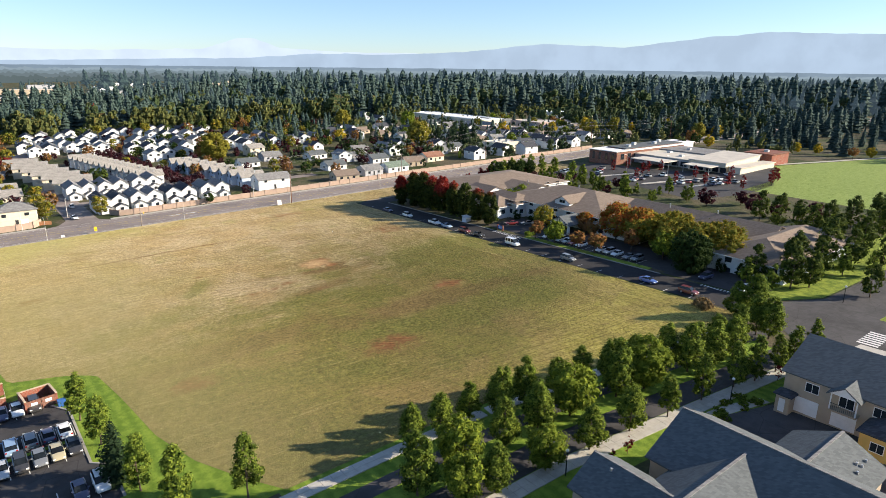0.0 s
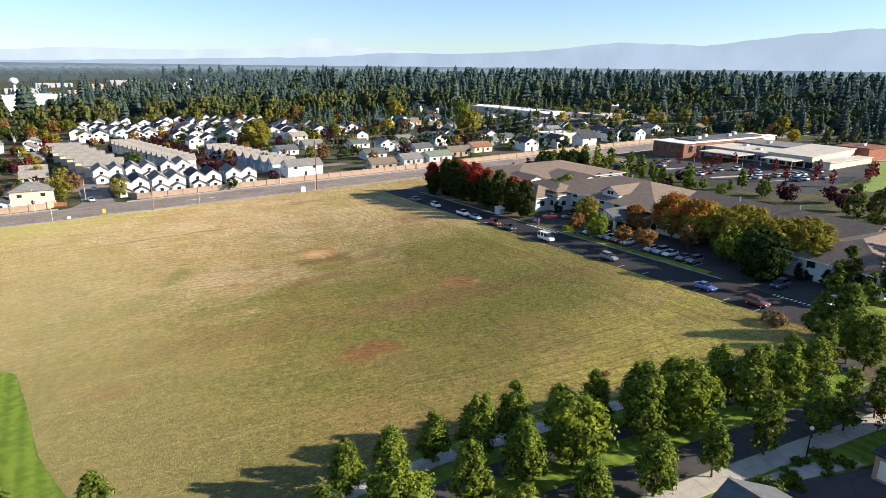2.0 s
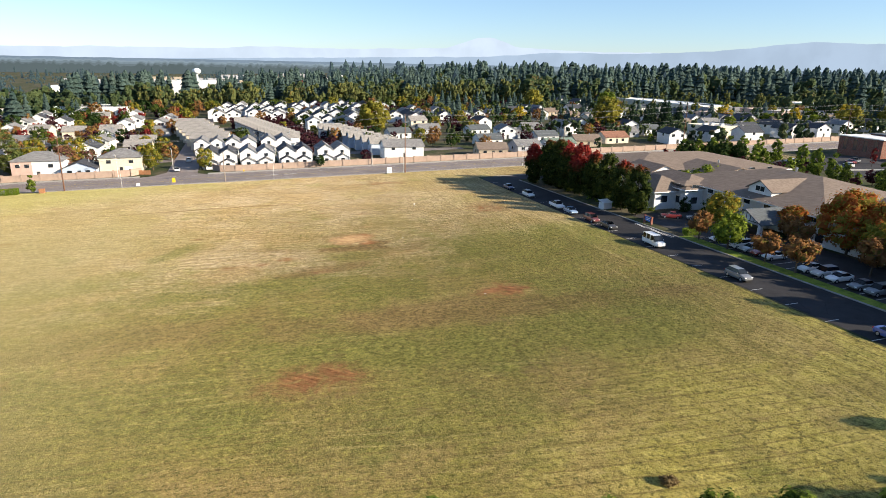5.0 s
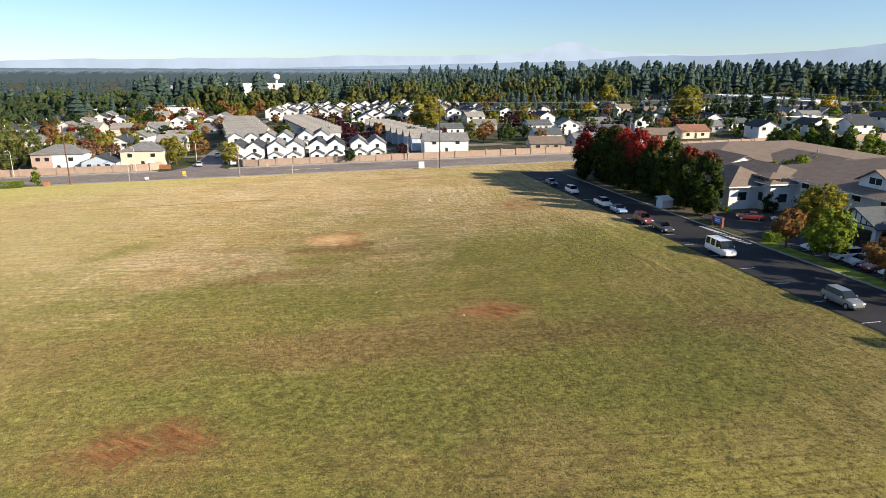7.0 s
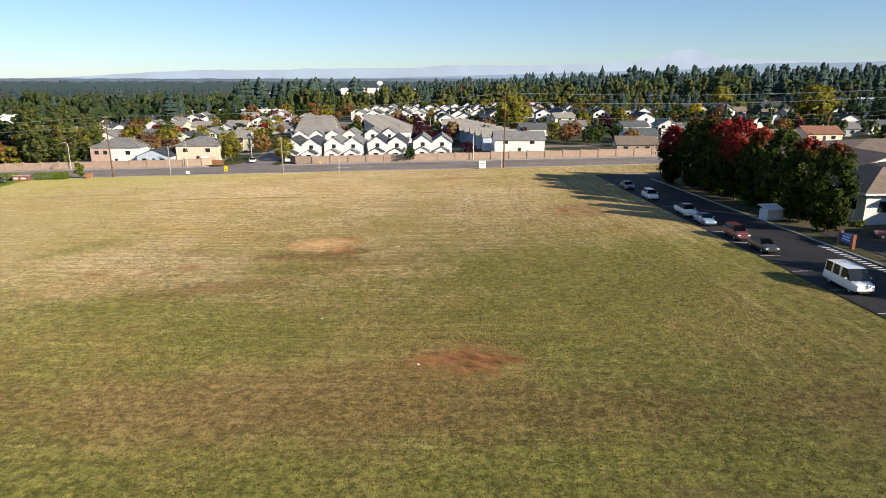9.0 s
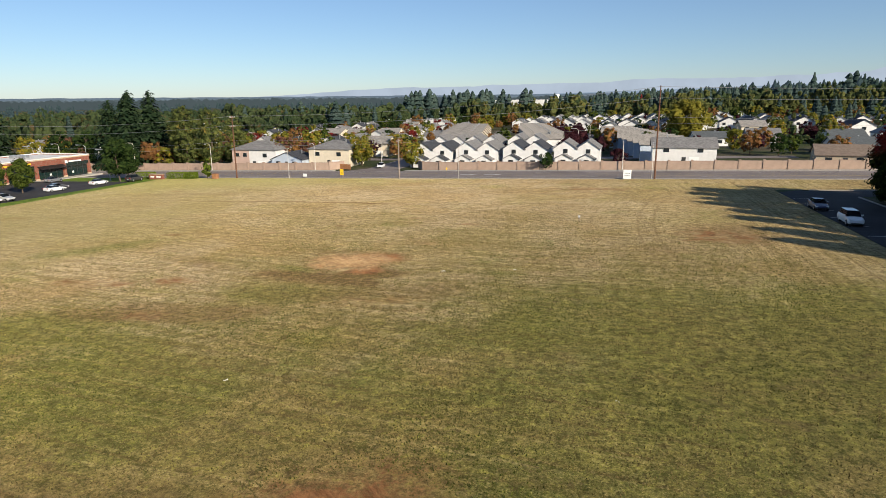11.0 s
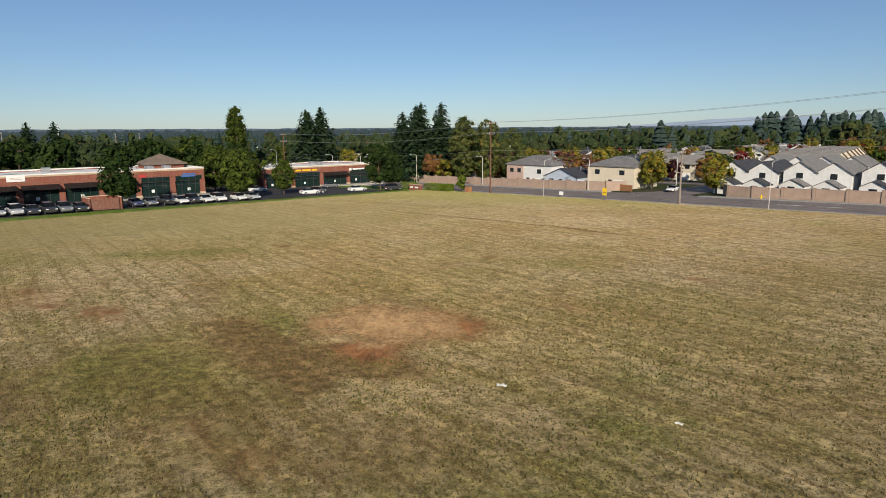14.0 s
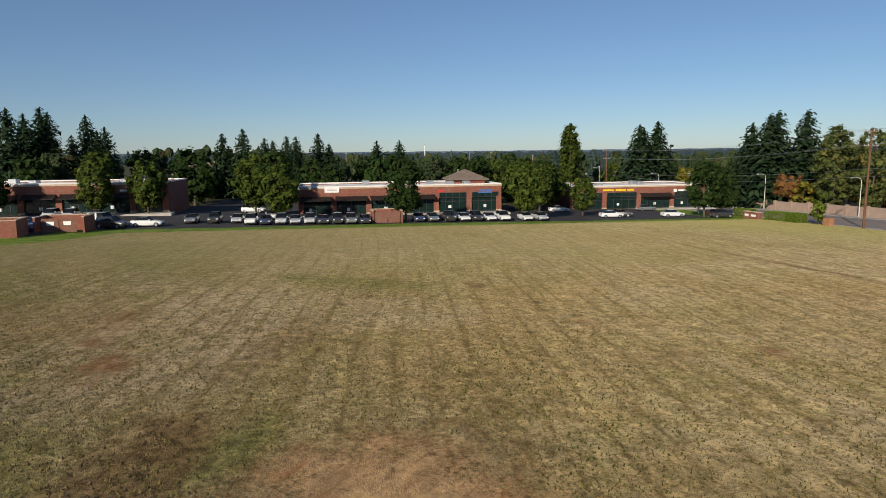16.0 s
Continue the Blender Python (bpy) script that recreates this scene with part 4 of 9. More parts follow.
def woods(name, label, spots, mat, kind_of, seed, category="trees", sprays=140):
    """A wood that nobody could count: trunks and crowns of all its trees in one mesh. spots: x, y, height."""
    rng = np.random.default_rng(seed)
    protos = []
    for i in range(9):
        if kind_of == "fir":
            levels, sides = (9, 8) if sprays > 150 else (7, 7) if sprays > 100 else (4, 6)
            protos.append(fir_shell(rng, levels, sides, rng.uniform(0.40, 0.66)))
        else:
            c, n, cc, rc = crown_points(10, 1.0, 8.4 if kind_of == "leaf" else 5.2, "round" if kind_of == "leaf" else "oval", 5 if sprays < 50 else 12, sprays // 3, rng, 0.2)
            body = lumps(cc, rc * rng.uniform(0.8, 1.35, len(rc)), rng, 3 if sprays > 50 else 2, 4, 1.15)
            protos.append(np.concatenate([leaf_quads(c, n, 5.0 / sprays ** 0.5 * rng.uniform(0.6, 1.2, len(c)), rng, 0.6), body]) / 10.0)
    out = []
    for x, y, h in spots:
        p = protos[rng.integers(0, 9)]
        a = rng.uniform(0, 6.28)
        k = rng.uniform(0.75, 1.3)
        q = np.stack([(p[:, 0] * np.cos(a) - p[:, 1] * np.sin(a)) * h * k, (p[:, 0] * np.sin(a) + p[:, 1] * np.cos(a)) * h * k, p[:, 2] * h], 1)
        out.append(q + np.array([x, y, G(x, y)]))
    me = quads_mesh(name, np.concatenate(out))
    ob = part(name, me, mat, None)
    tagged(ob, label, category, kind="stuff")
    return ob


# ---- ground, field, roads ----
def ground_mesh():
    xs = [-4900, -2500, -1200, -500, -60, 130, 320, 700, 1500, 3000, 4900]
    ys = [-4900, -2500, -1000, -300, 20, 140, 260, 600, 1200, 2500, 4900]
    v = [(x, y, G(x, y) - 0.03) for y in ys for x in xs]
    k = len(xs)
    f = [(j * k + i, j * k + i + 1, (j + 1) * k + i + 1, (j + 1) * k + i) for j in range(len(ys) - 1) for i in range(k - 1)]
    return mesh_of("ground", v, f)


tagged(part("ground", ground_mesh(), SOIL, None), "open town ground of earth and patchy green", "ground", kind="structure")


def field_outline(y):
    """West and east edge of the rough field at y."""
    west = float(np.interp(y, (54, 66, 71.9, 79.8, 90, 105.4, 117, 120.5, 124, 234), (33, 31, 27.6, 24.0, 21.5, 20.1, 18.6, 14.6, 6.0, -11.0)))
    return west, 129.6


def field_mesh():
    v, f, cols = [], [], 110
    ys = np.linspace(54, 233.8, 148)
    for y in ys:
        a, b = field_outline(y)
        for i in range(cols + 1):
            x = a + (b - a) * i / cols
            lo = 66.0 if x < 60 else 66.0 - (x - 60) * 0.145
            yy = max(y, lo)
            bump = 0.10 * noise.noise((x * 0.07, yy * 0.07, 0)) + 0.05 * noise.noise((x * 0.3, yy * 0.3, 3))
            edge = min(1.0, (x - a) / 4, (b - x) / 4, (yy - lo) / 4, (233.8 - yy) / 4)
            v.append((x, yy, G(x, yy) + 0.03 + max(0.0, edge) * (bump + 0.06)))
    k = cols + 1
    for j in range(len(ys) - 1):
        for i in range(cols):
            q = (j * k + i, j * k + i + 1, (j + 1) * k + i + 1, (j + 1) * k + i)
            if v[q[0]][1] != v[q[3]][1] or v[q[1]][1] != v[q[2]][1]:
                f.append(q)
    return mesh_of("field", v, f, True)


tagged(part("field", field_mesh(), FIELD, None), "mown dry grass field with bare red clay patches", "field", kind="structure")
# watered lawn west of the field and round the shops
sheet("lawn_west", [(12.5, 66), (31.3, 66), (27.9, 71.9), (24.3, 79.8), (21.8, 90), (20.4, 105.4), (18.9, 117), (15, 120.5), (8, 124), (-3, 196), (-4, 220), (8, 228), (18, 233.6), (-60, 233.6), (-60, 66)], 0.015, LAWN, "green watered lawn with mowing stripes", "lawn")
# main road with pavements and a wall to the north
sheet("road_main", rect(-900, 900, 234.3, 253.2), 0.03, ROAD, "worn grey five-lane road", "road")
sheet("kerb_south", rect(-900, 900, 233.9, 234.3), 0.14, KERB, "pale concrete kerb", "kerb", 0.2)
sheet("kerb_north_east", rect(48, 900, 253.2, 253.6), 0.14, KERB, "pale concrete kerb", "kerb", 0.2)
sheet("kerb_north_west", rect(-900, 27, 253.2, 253.6), 0.14, KERB, "pale concrete kerb", "kerb", 0.2)
sheet("pavement_north_east", rect(48, 900, 253.6, 255.6), 0.14, CONCRETE, "pale concrete pavement along the wall", "pavement", 0.2)
sheet("pavement_north_west", rect(-900, 27, 253.6, 255.6), 0.14, CONCRETE, "pale concrete pavement along the wall", "pavement", 0.2)
sheet("verge_north", rect(-900, 900, 255.6, 257.2), 0.02, SOIL, "bare strip at the foot of the wall", "verge")
for i, (yy, w, m) in enumerate(((235.9, 0.14, PAINT), (239.1, 0.12, None), (242.1, 0.14, YELLOW_PAINT), (245.6, 0.14, YELLOW_PAINT), (248.6, 0.12, None), (251.8, 0.14, PAINT))):
    mat = m or PAINT
    if m:
        sheet("lane_line_%d" % i, rect(-400, 700, yy - w / 2, yy + w / 2), 0.036, mat, "painted lane line", "lane line")
    else:
        holder = thing("lane_dashes_%d" % i, "row of white painted lane dashes", "lane line", kind="structure")
        for x in range(-120, 330, 12):
            sheet("dash", rect(x, x + 3.2, yy - w / 2, yy + w / 2), 0.036, mat, "", "", parent=holder)
arrows = thing("turn_arrows", "white painted arrows in the turning lane", "lane marking", kind="structure")
for x in (66, 72):
    sheet("arrow", [(x, 243.6), (x + 2.6, 243.6), (x + 2.6, 243.1), (x + 4.2, 243.9), (x + 2.6, 244.7), (x + 2.6, 244.2), (x, 244.2)], 0.037, PAINT, "", "", parent=arrows)
# side street through the gap in the wall
sheet("road_side", [(27, 253.2), (48, 253.2), (44.5, 257), (43.5, 340), (43, 470), (34, 470), (34.5, 340), (34.5, 262), (31, 255)], 0.032, ROAD, "grey residential side street", "road")
sheet("road_estate", rect(-80, 150, 286, 293), 0.034, ROAD, "grey residential street between houses", "road")
sheet("road_estate_middle", rect(82, 90, 293, 480), 0.031, ROAD, "grey residential street between houses", "road")
# east street beside the field
sheet("street_east", [(130.6, 50), (140.6, 50), (140.0, 130), (139.4, 207), (150, 207), (150, 215), (133, 215), (129.6, 212), (129.8, 130)], 0.02, STREET_SHADED, "asphalt street with parked cars, darkened for the trees' shade", "road")
sheet("kerb_east", [(140.4, 84), (140.65, 84), (139.65, 206), (139.4, 206)], 0.15, KERB, "pale concrete kerb", "kerb", 0.2)
sheet("verge_lot", [(140.7, 88), (142.95, 88), (142.95, 132), (140.3, 132)], 0.1, VERGE, "grass strip with trees beside the car park", "lawn", 0.12)
sheet("kerb_end", rect(135, 150, 215, 215.5), 0.14, KERB, "pale concrete kerb", "kerb", 0.2)
# dark soil in place of grass, partly for the shade of trees and building
sheet("verge_home", [(140.15, 152), (156, 152), (156, 206), (139.7, 206)], 0.05, SOIL, "dark soil under trees, partly standing in for their shade", "planting bed")
sheet("verge_home_north", rect(129.6, 260, 215.5, 233.9), 0.03, FIELD, "dry grass verge beside the road", "lawn")
sheet("lot_home", rect(143.0, 158.5, 84, 152), 0.03, LOT, "asphalt parking lot of the care home", "parking lot")
stripes = thing("bay_lines_home", "white painted parking bay lines", "bay lines", kind="structure")
for k in range(15):
    y = 93 + k * 2.6
    sheet("line", rect(143.3, 148.0, y - 0.06, y + 0.06), 0.04, PAINT, "", "", parent=stripes)
street_lines = thing("bay_lines_street", "white painted parking marks along the street", "bay lines", kind="structure")
for k in range(22):
    y = 70 + k * 6.4
    sheet("line", rect(130.0, 132.2, y - 0.06, y + 0.06), 0.028, PAINT, "", "", parent=street_lines)
ladder = thing("crossing_ladder", "white ladder markings at the car park entrance", "crossing", kind="structure")
for k in range(16):
    sheet("bar", rect(138.7, 139.6, 132.0 + k * 0.8, 132.35 + k * 0.8), 0.027, PAINT, "", "", parent=ladder)
    sheet("bar", rect(139.9, 140.8, 60.5 + k * 0.8, 60.85 + k * 0.8), 0.027, PAINT, "", "", parent=ladder)
# the tree avenue to the south
AVE = [(-60, 55.6), (30, 55.6), (48, 55.6), (62, 55.2), (80, 53.0), (100, 50.2), (118, 47.6)]
sheet("avenue_lane_north", band(AVE + [(131.6, 45.6)], 1.9, 4.7), 0.02, STREET, "dark asphalt lane of the avenue", "road")
sheet("avenue_lane_south", band(AVE + [(131.6, 45.6)], -6.8, -2.0), 0.02, STREET, "dark asphalt lane of the avenue", "road")
sheet("median", band(AVE, -2.0, 1.9), 0.13, LAWN, "planted grass median of the avenue", "median", 0.2)
sheet("verge_avenue_north", band(AVE[1:], 4.7, 11.5), 0.012, LAWN, "grass strip beside the avenue", "lawn")
sheet("verge_avenue_south", band(AVE[2:] + [(131, 45.7)], -13.5, -6.8), 0.012, LAWN, "grass strip beside the avenue", "lawn")


def slabs(name, label, path, w0, w1, step=1.5):
    """A pavement of separate concrete slabs with open joints, two across."""
    walkway = thing(name, label, "pavement", kind="structure")
    pts = [Vector(p) for p in path]
    mid = (w0 + w1) / 2
    for a, b in zip(pts, pts[1:]):
        d = (b - a)
        k = max(1, round(d.length / step))
        u = d / k
        nrm = Vector((-d.y, d.x)).normalized()
        for i in range(k):
            for lo, hi in ((w0, mid), (mid, w1)):
                g = u.normalized() * 0.018
                p, q = a + u * i + g, a + u * (i + 1) - g
                o = [p + nrm * (lo + 0.018), q + nrm * (lo + 0.018), q + nrm * (hi - 0.018), p + nrm * (hi - 0.018)]
                sheet("slab", [tuple(c) for c in o], 0.13 + random.uniform(-0.008, 0.008), CONCRETE, "", "", 0.12, walkway)


sheet("junction", [(118, 38.5), (131.6, 36), (131.6, 30), (147, 30), (147, 38), (260, 33), (260, 44), (152, 50), (141.2, 56), (131.6, 56), (131.6, 52)], 0.024, STREET, "dark asphalt junction", "road")
sheet("street_south", rect(118.5, 131.6, -120, 38.6), 0.022, STREET, "dark asphalt street to the south", "road")
sheet("apron_south", [(114, 34), (131.6, 31), (131.6, 36), (116, 38.6)], 0.03, CONCRETE, "pale concrete crossing apron", "pavement")
zebra = thing("zebra_crossing", "white bars of a pedestrian crossing", "crossing", kind="structure")
for k in range(7):
    sheet("bar", [(132.2 + k * 1.1, 33.5), (132.8 + k * 1.1, 33.5), (132.8 + k * 1.1, 37), (132.2 + k * 1.1, 37)], 0.034, PAINT, "", "", parent=zebra)
sheet("verge_southeast", [(143.2, 56), (152, 50.5), (260, 44.5), (260, 60), (150, 62), (143.2, 66)], 0.03, VERGE, "grass verge under young trees", "lawn")
sheet("verge_southeast_far", [(147, 30), (260, 25), (260, 33), (147, 38)], 0.03, VERGE, "grass verge beside the street", "lawn")
# west car parks
sheet("lot_west", [(-60, 78), (14.6, 78), (14.6, 86.5), (12.6, 88.5), (12.6, 106.5), (8, 116), (-60, 116)], 0.03, LOT, "asphalt car park with painted bays", "parking lot")
sheet("lot_shops", [(-60, 116), (2, 116), (-0.5, 136), (-5.5, 160), (-9, 195), (-13.5, 224), (-60, 224)], 0.032, LOT, "asphalt car park in front of the shops", "parking lot")
sheet("aisle_west", rect(-260, -60, 124, 144), 0.03, LOT, "asphalt drive between shops", "road")
bays = thing("bay_lines_west", "white painted parking bay lines", "bay lines", kind="structure")
for k in range(9):
    x = 12.4 - k * 2.15
    for a, b in ((97.0, 101.8), (91.2, 96.0), (108.6, 113.2), (79.6, 84.2)):
        if a < 105 or x < 9:
            sheet("line", rect(x - 0.06, x + 0.06, a, b), 0.04, PAINT, "", "", parent=bays)
sheet("island_west", rect(-14, 13.0, 96.1, 96.9), 0.14, LAWN, "narrow grass island between parking rows", "island", 0.2)
sheet("kerb_west", band([(14.6, 78), (14.6, 86.5), (12.6, 88.5), (12.6, 106.5), (9.5, 112)], -0.35, 0.0), 0.15, KERB, "pale concrete kerb of the car park", "kerb", 0.2)
# sports ground and school car park
sheet("sports_field", [(252, 40), (420, 40), (420, 118), (335, 145), (300, 126), (262, 124)], 0.03, PLAYFIELD, "broad green sports field", "lawn")
sheet("track_path", band([(420, 120), (338, 148), (320, 152), (300, 146)], -1.5, 1.5), 0.04, CONCRETE, "pale path beside the sports field", "path")
sheet("lot_school", [(229, 127), (253, 118.5), (280, 120), (308, 134), (330, 142), (296, 150), (284, 176), (281, 214), (240, 214), (238, 160)], 0.03, LOT, "asphalt car park of the school", "parking lot")
isl = thing("school_islands", "pale kerbed islands in the car park", "island", kind="structure")
for o in ([(244, 160), (276, 148), (277, 150), (245, 162)], [(246, 186), (268, 178), (269, 180), (247, 188)], [(252, 142), (282, 132), (283, 134), (253, 144)]):
    sheet("island", o, 0.15, CONCRETE, "", "", 0.15, isl)


# ---- block wall along the road ----
def block_wall(name, path, h=2.1, every=5.2, gaps=()):
    """Wall panels between pillars, with a cap."""
    w = thing(name, "tan concrete block wall with pillars and cap", "wall", kind="structure")
    for a, b in zip(path, path[1:]):
        a, b = Vector(a), Vector(b)
        d = b - a
        k = max(1, round(d.length / every))
        u, rz = d / k, math.atan2(d.y, d.x)
        for i in range(k):
            p = a + u * i
            L = u.length
            bm = boxes((0.28, L - 0.28, -0.1, 0.1, -0.3, h), )
            box(bm, 0.28, L - 0.28, -0.13, 0.13, h, h + 0.08)
            q = part("panel", bm, BLOCK, w)
            q.matrix_basis = Matrix.Translation((p.x, p.y, G(p.x, p.y))) @ Matrix.Rotation(rz, 4, "Z")
            bm = boxes((-0.25, 0.25, -0.25, 0.25, -0.3, h + 0.15), (-0.3, 0.3, -0.3, 0.3, h + 0.15, h + 0.25))
            q = part("pillar", bm, BLOCK, w)
            q.matrix_basis = Matrix.Translation((p.x, p.y, G(p.x, p.y))) @ Matrix.Rotation(rz, 4, "Z")
    return w


block_wall("block_wall_east", [(49.5, 262), (52, 258.0), (57, 257.2), (330, 257.2)])
block_wall("block_wall_west", [(-75, 257.2), (19, 257.2), (24, 258.2), (27, 262)])


# ---- distance ----
def ridge_line(name, label, prof, radius, low, mat, step=0.35, rough=None):
    """Far land: a strip of hills, heights by bearing (degrees clockwise from +y)."""
    rng = np.random.default_rng(5)
    b0, b1 = prof[0][0], prof[-1][0]
    v, f = [], []
    bs = np.arange(b0, b1 + 0.01, step)
    hs = np.interp(bs, [p[0] for p in prof], [p[1] for p in prof])
    for i, (b, h) in enumerate(zip(bs, hs)):
        if rough:
            j = h + rough * (noise.noise((b * 1.3, radius, 0)) + 0.8 * rng.uniform(-1, 1))
        else:
            j = h + noise.fractal((b * 0.55, radius * 0.01, 0), 1.0, 2.0, 5) * min(7.0, abs(h) * 0.05 + 1.6)
        x, y = 50 + radius * math.sin(radians(b)), 50 + radius * math.cos(radians(b))
        v += [(x, y, low), (x, y, j), (x * 1.03, y * 1.03, low)]
        if i:
            k = 3 * i
            f += [(k - 3, k, k + 1, k - 2), (k - 2, k + 1, k + 2, k - 1)]
    tagged(part(name, mesh_of(name, v, f), mat, None), label, "distance", kind="structure")


HILL_FAR, HILL_MID, PLAIN_FAR = hazy("far_mountain_haze_glow", (0.42, 0.51, 0.63), 0.80), hazy("hill_haze_glow", (0.27, 0.355, 0.47), 0.80), hazy("plain_haze_glow", (0.20, 0.275, 0.36), 0.55)
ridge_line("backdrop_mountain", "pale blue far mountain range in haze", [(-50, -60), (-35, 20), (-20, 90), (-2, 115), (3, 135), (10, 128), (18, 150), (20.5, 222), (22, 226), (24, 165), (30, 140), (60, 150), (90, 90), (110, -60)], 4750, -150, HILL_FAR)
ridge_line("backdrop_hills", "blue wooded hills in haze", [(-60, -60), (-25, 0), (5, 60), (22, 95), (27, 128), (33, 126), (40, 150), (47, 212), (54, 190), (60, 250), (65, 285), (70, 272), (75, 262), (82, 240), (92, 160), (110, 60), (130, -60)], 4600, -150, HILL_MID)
ridge_line("backdrop_plain", "wooded plain at the horizon in blue-grey haze", [(-180, 34), (-120, 38), (-60, 36), (-20, 34), (0, 36), (20, 36), (60, 40), (100, 36), (180, 34)], 4300, -150, PLAIN_FAR)
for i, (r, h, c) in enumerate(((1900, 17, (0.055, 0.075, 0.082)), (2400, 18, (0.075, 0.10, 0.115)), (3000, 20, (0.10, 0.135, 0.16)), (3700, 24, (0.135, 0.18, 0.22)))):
    ridge_line("backdrop_woods_%d" % i, "hazy blue-green line of far woods", [(-180, h), (180, h)], r, -30, hazy("far_woods_haze_glow_%d" % i, c, 1.0), 0.16, 5.0)


# ---- houses ----
def duplex(siding_mat, roof_mat):
    """A white two-storey pair: two gables to the street with low gabled garages in front."""
    def build():
        t = thing("house", "white two-storey twin house with dark gabled roofs", "house", "white houses behind the wall")
        bm = bmesh.new()
        for cx in (-3.0, 3.0):
            gable_walls(bm, cx - 3.0, cx + 3.0, 0, 12, -0.3, 4.7, 6.6)
        part("wall", bm, siding_mat, t)
        for cx in (-3.0, 3.0):
            bm = bmesh.new()
            gable_roof(bm, cx - 3.0, cx + 3.0, 0, 12, 4.75, 6.75, "y", 0.35)
            part("roof", bm, roof_mat, t)
            bm = bmesh.new()
            gable_walls(bm, cx - 2.4, cx + 2.0, -3.6, 0.0, -0.3, 2.2, 3.3)
            g = part("porch", bm, siding_mat, t)
            bm = bmesh.new()
            gable_roof(bm, cx - 2.4, cx + 2.0, -3.6, -0.4, 2.25, 3.42, "y", 0.3, 0.14)
            part("porch_roof", bm, roof_mat, g)
            plain_window(t, cx, 0, 3.3, 1.2, 1.1, "s")
            plain_window(t, cx - 0.2, -3.6, 0.8, 1.3, 1.1, "s")
        for y in (3, 8):
            plain_window(t, -6.0, y, 3.2, 1.1, 1.0, "w")
        return t
    return build


def gable_house(w, d, ze, zr, wall_mat, roof_mat, label, axis="y", low=False, hip=False, group="houses north of the road"):
    """A house w wide (x) and d deep (y), the front to -y."""
    def build():
        t = thing("house", label, "house", group)
        bm = bmesh.new()
        if hip:
            box(bm, -w / 2, w / 2, 0, d, -0.3, ze)
        else:
            gable_walls(bm, -w / 2, w / 2, 0, d, -0.3, ze - 0.05, zr - 0.15, axis)
        part("wall", bm, wall_mat, t)
        bm = bmesh.new()
        if hip:
            hip_roof(bm, -w / 2, w / 2, 0, d, ze, zr, 0.45)
        else:
            gable_roof(bm, -w / 2, w / 2, 0, d, ze, zr, axis, 0.4)
        r = part("roof", bm, roof_mat, t)
        bm = bmesh.new()
        box(bm, w * 0.2 - 0.15, w * 0.2 + 0.15, d * 0.62, d * 0.62 + 0.3, ze, zr + 0.25)
        part("vent", bm, STEEL, r)
        rows = (1.0,) if low else (3.3,)
        for z in rows:
            if z + 1.2 < ze:
                for x in (-w * 0.28, w * 0.25):
                    plain_window(t, x, 0, z, 1.4, 1.15, "s")
                plain_window(t, -w / 2, d * 0.5, z, 1.3, 1.1, "w")
        bm = boxes((-0.5, 0.5, -0.06, 0.0, 0.05, 2.1))
        part("door", bevelled(bm), FRAME_DARK, t)
        if not low:
            bm = bmesh.new()
            box(bm, w * 0.08, w * 0.08 + 2.4, -0.05, 0, 0.05, 2.15)
            for k in range(1, 4):
                box(bm, w * 0.08 + 0.03, w * 0.08 + 2.37, -0.07, -0.05, 0.05 + k * 0.52, 0.09 + k * 0.52)
            part("garage_door", bm, TRIM, t)
        return t
    return build


D1, D2 = duplex(WHITE, ROOF_DARK), duplex(WHITE, ROOF_GREY)
for i, x in enumerate((51.5, 64.5, 78.0, 92.0)):
    STOCK.place("duplex_a" if i % 2 == 0 else "duplex_b", D1 if i % 2 == 0 else D2, at(x, 268))
for i, (x, y) in enumerate(((47, 302), (59, 301), (73, 303))):
    STOCK.place("duplex_b", D2, at(x, y))
# rows of narrow terraces running north
ROW = gable_house(7.0, 11.0, 4.8, 6.9, WHITE, ROOF_LIGHT, "narrow white terrace house with pale grey gabled roof", "y", group="terrace houses")
for k in range(13):
    STOCK.place("row", ROW, at(72.5 - k * 1.35, 318 + k * 6.6, -90))
ROW2 = gable_house(7.0, 11.0, 4.8, 6.9, BLUEGREY, ROOF_LIGHT, "narrow pale blue terrace house with grey gabled roof", "y", group="terrace houses")
for k in range(9):
    STOCK.place("row2", ROW2, at(108.5 - k * 1.6, 284 + k * 8.0, -90))
BIG = gable_house(15.0, 11.0, 5.0, 7.4, CREAM, ROOF_LIGHT, "broad cream terrace block with weathered grey roof", "x", group="terrace houses")
for k in range(6):
    STOCK.place("bigrow", BIG, at(46 - k * 2.6, 317 + k * 14.0, -8))
STOCK.place("long", gable_house(15.5, 9.0, 4.7, 6.9, WHITE, ROOF_GREY, "long white two-storey house end-on behind the wall", "x"), at(119, 268))
STOCK.place("hA", gable_house(15.0, 11.0, 5.6, 8.0, WHITE, ROOF_GREY, "white and brick two-storey house with grey hipped roof", "x", hip=True), at(-4, 264))
# thin brick facing added to the white house's front, no separate building
brick_front = put(thing("house_annex", "pinkish brick two-storey facing on the front of a white house", "house"), at(-4, 264))
part("wall", bevelled(boxes((-7.56, -1.6, -0.08, -0.01, -0.2, 5.3)), 0.01), PINK, brick_front)
for wx in (-5.6, -3.0):
    plain_window(brick_front, wx, -0.08, 3.4, 1.3, 1.1, "s")
garden_fence = put(thing("garden_fence", "low weathered cedar garden fence", "fence"), at(26.5, 260.5, -14))
for k in range(34):
    part("board", boxes((-3.4 + k * 0.2, -3.22 + k * 0.2, 0.0, 0.025, 0.05, 1.45 + 0.03 * (k % 3))), FENCEWOOD, garden_fence)
